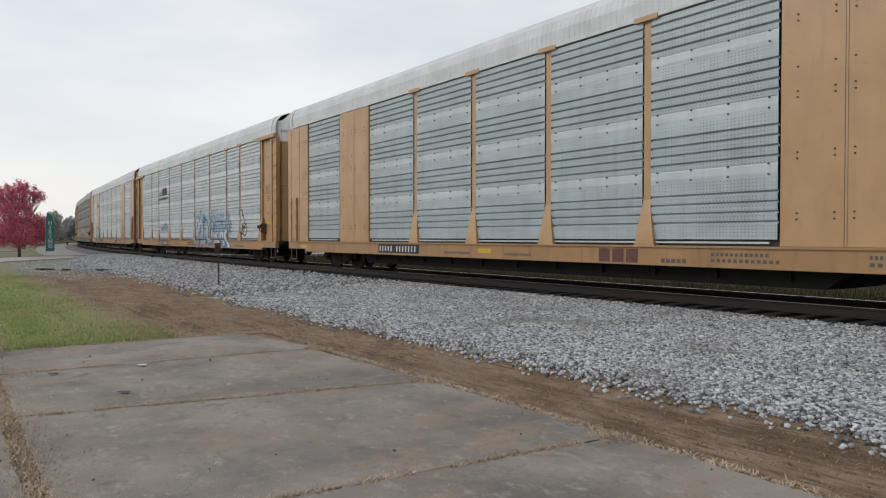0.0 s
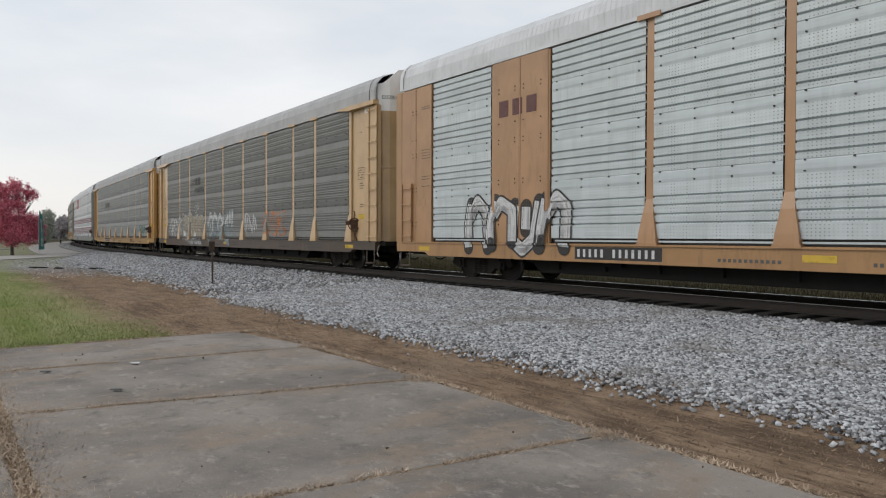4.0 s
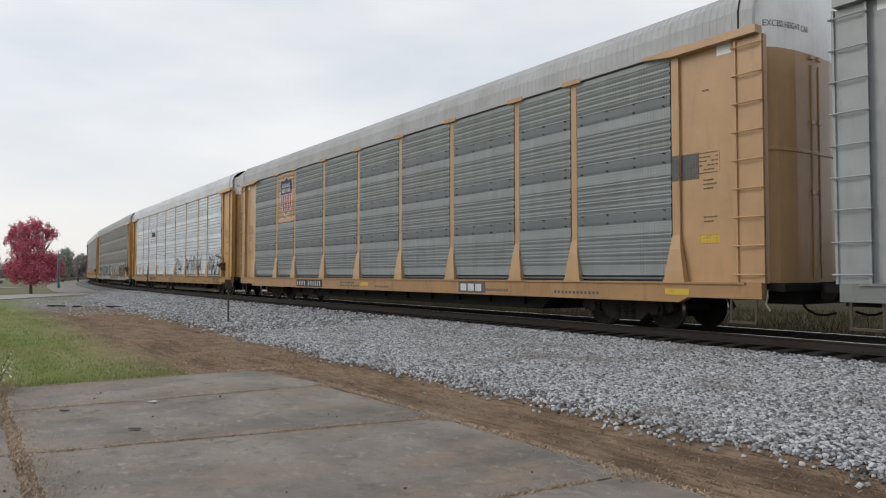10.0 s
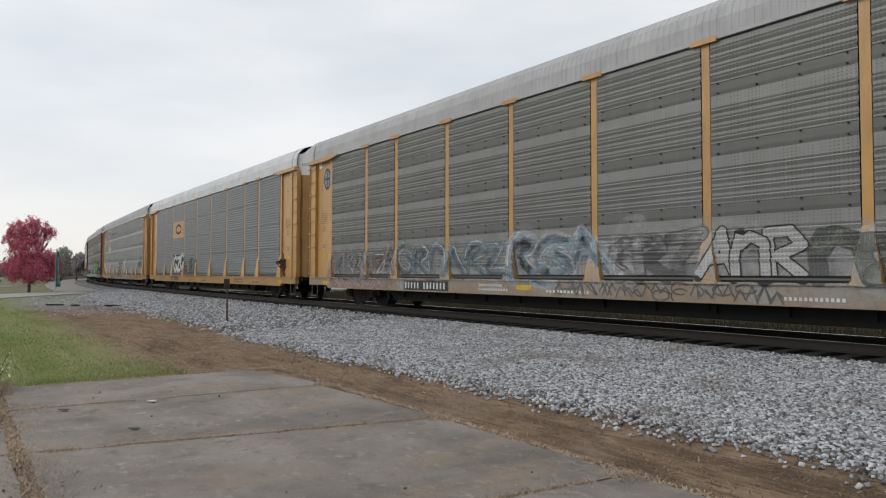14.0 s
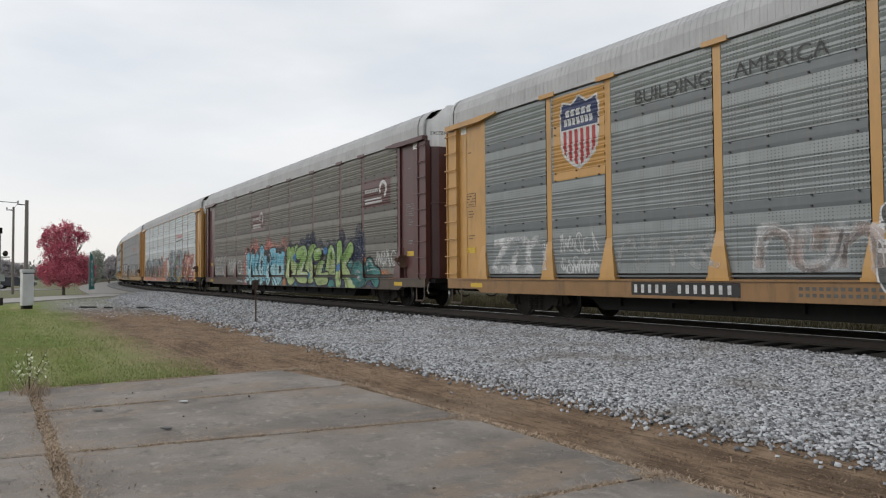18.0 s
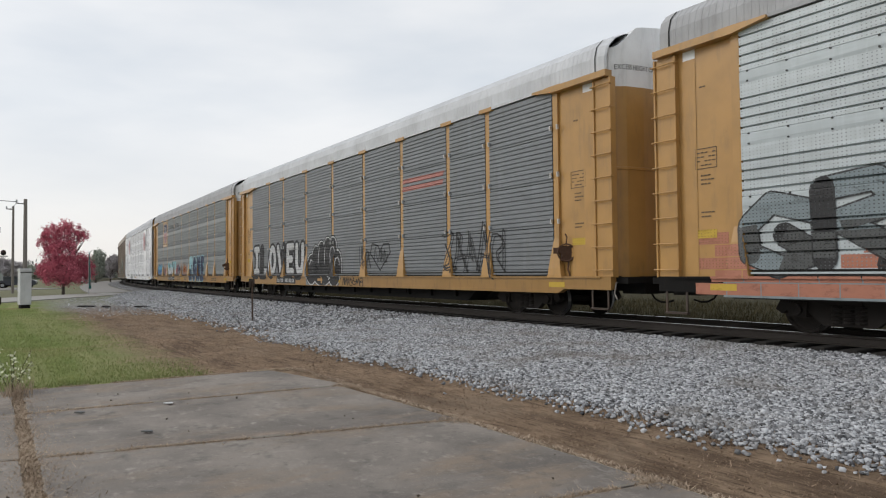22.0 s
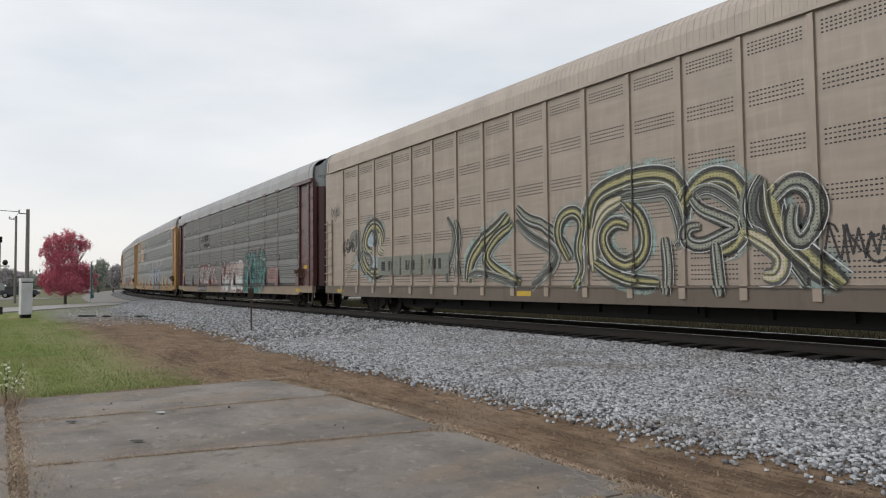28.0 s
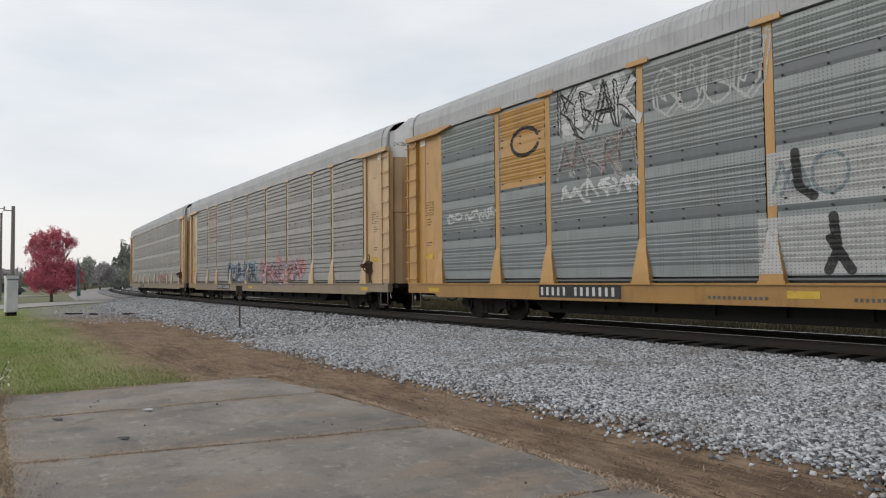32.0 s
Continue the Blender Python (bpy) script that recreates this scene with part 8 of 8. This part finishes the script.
# ---- trees ----
def tree(x, y, h, blobs, leaf_mat, leaves, leaf, label, seed, trunk_r=0.1, trunk_h=1.2, bark=None, name="tree", z0=-0.05):
    """Tapered trunk, forking limbs, and a crown of small leaves gathered about the limbs' ends."""
    rng = random.Random(seed)
    t = thing(name, pose(x, y, z0), label, "tree", "trees")
    bark = bark or plain("grey_bark", (0.12, 0.10, 0.085), 0.9, 0, 0.5, 14)
    bm = bmesh.new()
    rod(bm, (0, 0, -0.2), (0, 0, trunk_h), trunk_r, 8, 0, trunk_r * 0.8)
    tips = []
    for bx, by, bz, rx, rz in blobs:
        rod(bm, (0, 0, trunk_h * 0.9), (bx * 0.6, by * 0.6, trunk_h + (bz - trunk_h) * 0.6), trunk_r * 0.55, 6, 0, trunk_r * 0.3)
        for _ in range(5):
            a, e = rng.uniform(0, 6.283), rng.uniform(-0.4, 1.0)
            tip = (bx + rx * 0.85 * math.cos(a), by + rx * 0.85 * math.sin(a), bz + rz * e * 0.9)
            rod(bm, (bx * 0.6, by * 0.6, trunk_h + (bz - trunk_h) * 0.6), tip, trunk_r * 0.25, 5, 0, trunk_r * 0.06)
            tips.append(tip)
    part("trunk", bm, bark, t)
    rs = np.random.RandomState(seed)
    cs = []
    total = sum(b[3] * b[3] * b[4] for b in blobs)
    for bx, by, bz, rx, rz in blobs:
        n = int(leaves * rx * rx * rz / total)
        clumps = max(8, n // 45)
        d = rs.normal(0, 1, (clumps, 3))
        d /= np.linalg.norm(d, axis=1)[:, None]
        c = d * rs.uniform(0.25, 1.0, clumps)[:, None] ** 0.5
        c = c * np.array([rx, rx, rz]) + np.array([bx, by, bz])
        which = rs.randint(0, clumps, n)
        cs.append(c[which] + rs.normal(0, 1, (n, 3)) * np.array([rx, rx, rz]) * 0.13)
    for tx, ty, tz in tips:
        cs.append(np.array([tx, ty, tz]) + rs.normal(0, 0.12, (max(4, leaves // 400), 3)) * h / 6)
    c = np.concatenate(cs)
    k = len(c)
    u = rs.normal(0, 1, (k, 3))
    u /= np.linalg.norm(u, axis=1)[:, None]
    w = np.cross(u, rs.normal(0, 1, (k, 3)))
    w /= np.linalg.norm(w, axis=1)[:, None]
    s = leaf * rs.uniform(0.6, 1.3, k)[:, None]
    v = np.stack([c - u * s, c + w * s * 0.7, c + u * s, c - w * s * 0.7], 1).reshape(-1, 3)
    me = bpy.data.meshes.new("crown")
    me.vertices.add(k * 4)
    me.vertices.foreach_set("co", v.ravel())
    me.loops.add(k * 4)
    me.loops.foreach_set("vertex_index", np.arange(k * 4, dtype=np.int32))
    me.polygons.add(k)
    me.polygons.foreach_set("loop_start", np.arange(0, k * 4, 4, dtype=np.int32))
    me.polygons.foreach_set("loop_total", np.full(k, 4, np.int32))
    me.update(calc_edges=True)
    me.materials.append(leaf_mat)
    part("crown", me, None, t)
    return t


MAPLE = leafy("crimson_leaves", (0.40, 0.07, 0.11), (0.62, 0.19, 0.25), 0.6)
tree(-65, 4.95, 6.3, [(0, 0.0, 2.1, 1.65, 1.25), (0.1, -0.9, 1.9, 1.0, 0.95), (0, 1.1, 2.2, 1.05, 1.3), (0, 1.5, 1.7, 0.85, 0.8), (0, -0.2, 3.5, 1.35, 1.2), (-0.1, -0.9, 4.5, 0.95, 1.1), (0, -0.15, 4.9, 1.0, 1.2), (0, 0.75, 4.9, 0.75, 0.9), (0, -1.6, 4.3, 0.35, 0.7), (0.1, 1.35, 4.8, 0.4, 0.5)], MAPLE, 30000, 0.055, "crimson autumn maple on the grass by the crossing", 41, 0.13, 0.9, name="maple_tree")
# background foliage: distance haze is put into these three colours, far paler than leaves
DULLG = leafy("dull_green_leaves", (0.27, 0.30, 0.25), (0.38, 0.40, 0.34), 0.7)
GREYT = leafy("grey_brown_twigs", (0.30, 0.28, 0.285), (0.46, 0.43, 0.44), 0.8)
DARKG = leafy("dark_needles", (0.17, 0.19, 0.165), (0.27, 0.29, 0.25), 0.7)
tree(-150, 16.6, 6.4, [(0, 0, 3.0, 1.7, 2.2), (0, 0.5, 4.6, 1.3, 1.8), (0, -0.9, 2.6, 1.1, 1.6)], DULLG, 11000, 0.13, "dull green tree beside the distant road", 42, 0.2, 1.0)
tree(-158, 20.2, 6.0, [(0, 0, 3.0, 1.5, 2.0), (0, 0.8, 4.2, 1.3, 1.5), (0, 2.2, 3.2, 1.3, 1.8)], GREYT, 7000, 0.12, "thin half-bare tree beside the distant road", 43, 0.18, 1.0)
tree(-170, 24.6, 5.6, [(0, 0, 2.4, 2.0, 1.8), (0, 1.5, 2.8, 1.5, 1.8)], DULLG, 8000, 0.14, "low green trees in the distance", 44, 0.18, 0.8)
for i, (tx, ty, th) in enumerate(((-252, 38.5, 13), (-262, 40.5, 16), (-258, 37.0, 10), (-270, 43.2, 15))):
    tree(tx, ty, th, [(0, 0, th * 0.2, th * 0.2, th * 0.16), (0, 0, th * 0.4, th * 0.16, th * 0.18), (0, 0, th * 0.62, th * 0.11, th * 0.18), (0, 0, th * 0.82, th * 0.06, th * 0.18)], DARKG, 9000, 0.22, "dark conifer far along the track", 60 + i, 0.25, th * 0.12, name="conifer_tree")
for i, (tx, ty, th, mat) in enumerate(((-150, -1.0, 5.2, GREYT), (-154, 2.6, 5.4, GREYT), (-148, -6.0, 6.0, DULLG), (-160, -12, 7.0, GREYT), (-150, -18, 6.0, GREYT), (-170, 6.2, 4.2, DULLG))):
    tree(tx, ty, th, [(0, 0, th * 0.5, th * 0.34, th * 0.36), (0, th * 0.25, th * 0.42, th * 0.28, th * 0.3), (0, -th * 0.2, th * 0.6, th * 0.25, th * 0.3)], mat, 6000, 0.13, "bare grey-brown tree across the road", 70 + i, 0.16, th * 0.2)


def far_woods():
    """Low woods along the skyline, with distance haze mixed into their leaf colour."""
    rs = np.random.RandomState(90)
    n = 26000
    a = rs.uniform(0, 1, n)
    x = -420 + 700 * a
    y = 120 + 40 * np.sin(a * 9) + rs.uniform(0, 30, n)
    left = rs.uniform(0, 1, n) < 0.4
    x = np.where(left, -420 + rs.uniform(0, 40, n), x)
    y = np.where(left, -200 + rs.uniform(0, 320, n), y)
    top = 5 + 3 * np.sin(x * 0.13) + 2.5 * np.sin(y * 0.21 + x * 0.05)
    z = rs.uniform(0, 1, n) ** 0.7 * np.maximum(2.5, top)
    c = np.stack([x, y, z - 0.5], 1)
    u = rs.normal(0, 1, (n, 3))
    w = rs.normal(0, 1, (n, 3))
    v = np.stack([c - u * 0.8, c + w * 0.8, c + u * 0.8, c - w * 0.8], 1).reshape(-1, 3)
    faces = np.arange(n * 4).reshape(-1, 4)
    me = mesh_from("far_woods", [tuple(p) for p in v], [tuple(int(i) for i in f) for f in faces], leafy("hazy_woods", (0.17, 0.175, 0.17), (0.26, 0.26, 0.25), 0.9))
    tagged(new("far_woods", me), "low autumn woods on the skyline, haze put into their colour", "woods", kind="stuff")


far_woods()


# ---- the flag by the crossing ----
def feather_flag():
    f = thing("feather_flag", pose(-62.2, 6.5, 0.0), "teal feather flag with white letters on a slim pole", "flag")
    bm = bmesh.new()
    tube(bm, [(0, 0, -0.1), (0, 0, 2.6), (0, 0.03, 3.1), (0, 0.12, 3.4), (0, 0.26, 3.55)], 0.02, 6)
    part("pole", bm, GREY, f)
    tealc = plain("teal_flag_cloth", (0.06, 0.27, 0.26), 0.8, 0, 0.25, 3)
    bm = bmesh.new()
    rows = []
    for i in range(13):
        z = 0.5 + 3.0 * i / 12
        wdt = 0.6 if z < 2.5 else 0.6 * math.sqrt(max(0.03, 1 - ((z - 2.5) / 1.05) ** 2))
        lo = 0.0 if z < 2.7 else 0.12 * (z - 2.7)
        rows.append([(0.05 * math.sin(3 * (lo + (wdt - lo) * j / 5) + z), lo + (max(wdt, lo + 0.05) - lo) * j / 5, z) for j in range(6)])
    sheet(bm, rows)
    bmesh.ops.solidify(bm, geom=bm.faces[:], thickness=0.006)
    sail = part("sail", bm, tealc, f)
    c = bpy.data.curves.new("words", "FONT")
    c.body, c.size, c.align_x, c.space_line, c.extrude, c.offset = "H\nI\nR\nI\nN\nG", 0.42, "CENTER", 0.85, 0.002, 0.012
    ob = new("lettering", c)
    bpy.context.view_layer.update()
    me = bpy.data.meshes.new_from_object(ob.evaluated_get(bpy.context.evaluated_depsgraph_get()))
    bpy.data.objects.remove(ob)
    for v in me.vertices:
        y, z = 0.31 + v.co.x, 2.55 + v.co.y
        v.co = (0.05 * math.sin(3 * y + z) + 0.016 + v.co.z, y, z)
    me.materials.append(CHALK)
    o = new("lettering", me)
    o.parent = sail
    return sail


FLAG_SAIL = feather_flag()


def weed_plant():
    p = thing("weed_plant", pose(-11.35, 0.45, -0.01), "tall thin weed with small pale flowers at the pavement's end", "plant")
    rng = random.Random(17)
    bm = bmesh.new()
    ends = []
    for i in range(7):
        a = rng.uniform(0, 6.283)
        h = rng.uniform(0.35, 0.62)
        top = (math.cos(a) * 0.18, math.sin(a) * 0.22, h)
        tube(bm, [(0.02 * math.cos(a), 0.02 * math.sin(a), 0), (top[0] * 0.5, top[1] * 0.5, h * 0.6), top], 0.004, 4)
        for j in range(16):
            f = rng.uniform(0.35, 1.0)
            ends.append((top[0] * f + rng.gauss(0, 0.035), top[1] * f + rng.gauss(0, 0.035), h * f + rng.gauss(0, 0.03)))
    part("stems", bm, WEEDY, p)
    bm = bmesh.new()
    for x, y, z in ends:
        r = rng.uniform(0.014, 0.03)
        q = [Vector((rng.gauss(0, 1), rng.gauss(0, 1), rng.gauss(0, 1))).normalized() * r for _ in range(2)]
        bm.faces.new([bm.verts.new(Vector((x, y, z)) + d) for d in (q[0], q[1], -q[0], -q[1])])
    part("leaves", bm, leafy("pale_weed_flowers", (0.20, 0.26, 0.10), (0.72, 0.72, 0.56), 0.7), p)
    blades("weed_tuft", 160, lambda rs, n: np.stack([-11.2 + rs.normal(0, 0.14, n), 0.47 + rs.normal(0, 0.10, n)], 1), 0.16, 0.012, STRAW, "tuft of dry golden grass at the weed's foot", 25, "weeds", 0.35)


weed_plant()


def vehicle(x, y, rz, colour, label, name="parked_car", suv=True):
    c = thing(name, pose(x, y, 0.04 if y < 10 else -0.25, 0, 0, rz), label, "car", "parked cars")
    h = 1.75 if suv else 1.45
    bm = bmesh.new()
    prism(bm, [(-2.2, 0.35), (2.2, 0.35), (2.25, 0.75), (1.95, 0.95), (1.0, 1.05), (-2.1, 1.05), (-2.25, 0.9)], -0.9, 0.9)
    bmesh.ops.bevel(bm, geom=bm.edges[:], offset=0.06, segments=2, affect="EDGES")
    part("body", bm, colour, c)
    bm = bmesh.new()
    prism(bm, [(-2.0, 1.03), (0.95, 1.03), (0.35, h), (-1.75, h)], -0.78, 0.78)
    bmesh.ops.bevel(bm, geom=bm.edges[:], offset=0.05, segments=2, affect="EDGES")
    part("cabin", bm, colour, c)
    glass = plain("dark_car_glass", (0.02, 0.025, 0.03), 0.1, 0, 0.1)
    for sy in (-1, 1):
        for a, b in ((-1.6, -0.55), (-0.45, 0.5)):
            bm = bmesh.new()
            prism(bm, [(a, 1.12), (b + 0.15 if b > 0 else b, 1.12), (b, h - 0.12), (a + 0.05, h - 0.12)], *sorted((sy * 0.775, sy * 0.79)))
            part("window", bm, glass, c)
        for wx in (-1.4, 1.4):
            bm = bmesh.new()
            rod(bm, (wx, sy * 0.72, 0.34), (wx, sy * 0.93, 0.34), 0.34, 18)
            w = part("wheel", bm, BLACK, c)
            bm = bmesh.new()
            rod(bm, (wx, sy * 0.93, 0.34), (wx, sy * 0.94, 0.34), 0.2, 14)
            part("rim", bm, GREY, w)


GLOSSW = plain("white_car_paint", (0.72, 0.73, 0.74), 0.25, 0, 0.05)
GLOSSD = plain("dark_car_paint", (0.03, 0.035, 0.045), 0.25, 0, 0.1)
vehicle(-118, 0.6, 75, GLOSSW, "white car on the road behind the crossing")
vehicle(-104, 2.6, 80, GLOSSD, "dark car on the road behind the crossing", suv=False)
vehicle(-60.5, 25.4, 20, GLOSSW, "white car waiting beyond the level crossing")
vehicle(-170, 16.2, 160, GLOSSW, "white car far along the side road", suv=False)


# ---- what moves ----
def motions():
    times = [i * 1.0 for i in range(33)]
    for k, c in enumerate(CARS):
        walk(c, [(t, car_pose(k, t)) for t in times])
    spin = {}
    for c in CARS:
        for tr in c.children:
            if not tr.name.startswith("truck"):
                continue
            for w in tr.children:
                key = w.location.x > 0
                if key not in spin:
                    x, z = w.location.x, w.location.z
                    walk(w, [(f / FPS, pose(x, 0, z) @ Matrix.Rotation((16.405 * f / FPS - 0.00522 * (f / FPS) ** 2) / 0.42, 4, "Y")) for f in range(0, 32 * FPS + 1)])
                    spin[key] = w
                else:
                    src = spin[key].animation_data
                    w.rotation_mode = "QUATERNION"
                    keys = w.animation_data_create()
                    keys.action = src.action
                    keys.action_slot = src.action_slot
    # the flag's sail swings about its pole in the wind
    turns = ((0, 12), (1, 5), (2, 0), (3, 40), (3.5, 50), (6, 75), (8, 80), (10, 74), (12, 64), (14.5, 58), (17, 50), (18.5, 55), (20, 62), (22, 76), (24, 76), (25.5, 70), (28, 70), (30, 72), (32, 68))
    walk(FLAG_SAIL, [(t, pose(0, 0, 0, 0, 0, a - 8)) for t, a in turns])


motions()
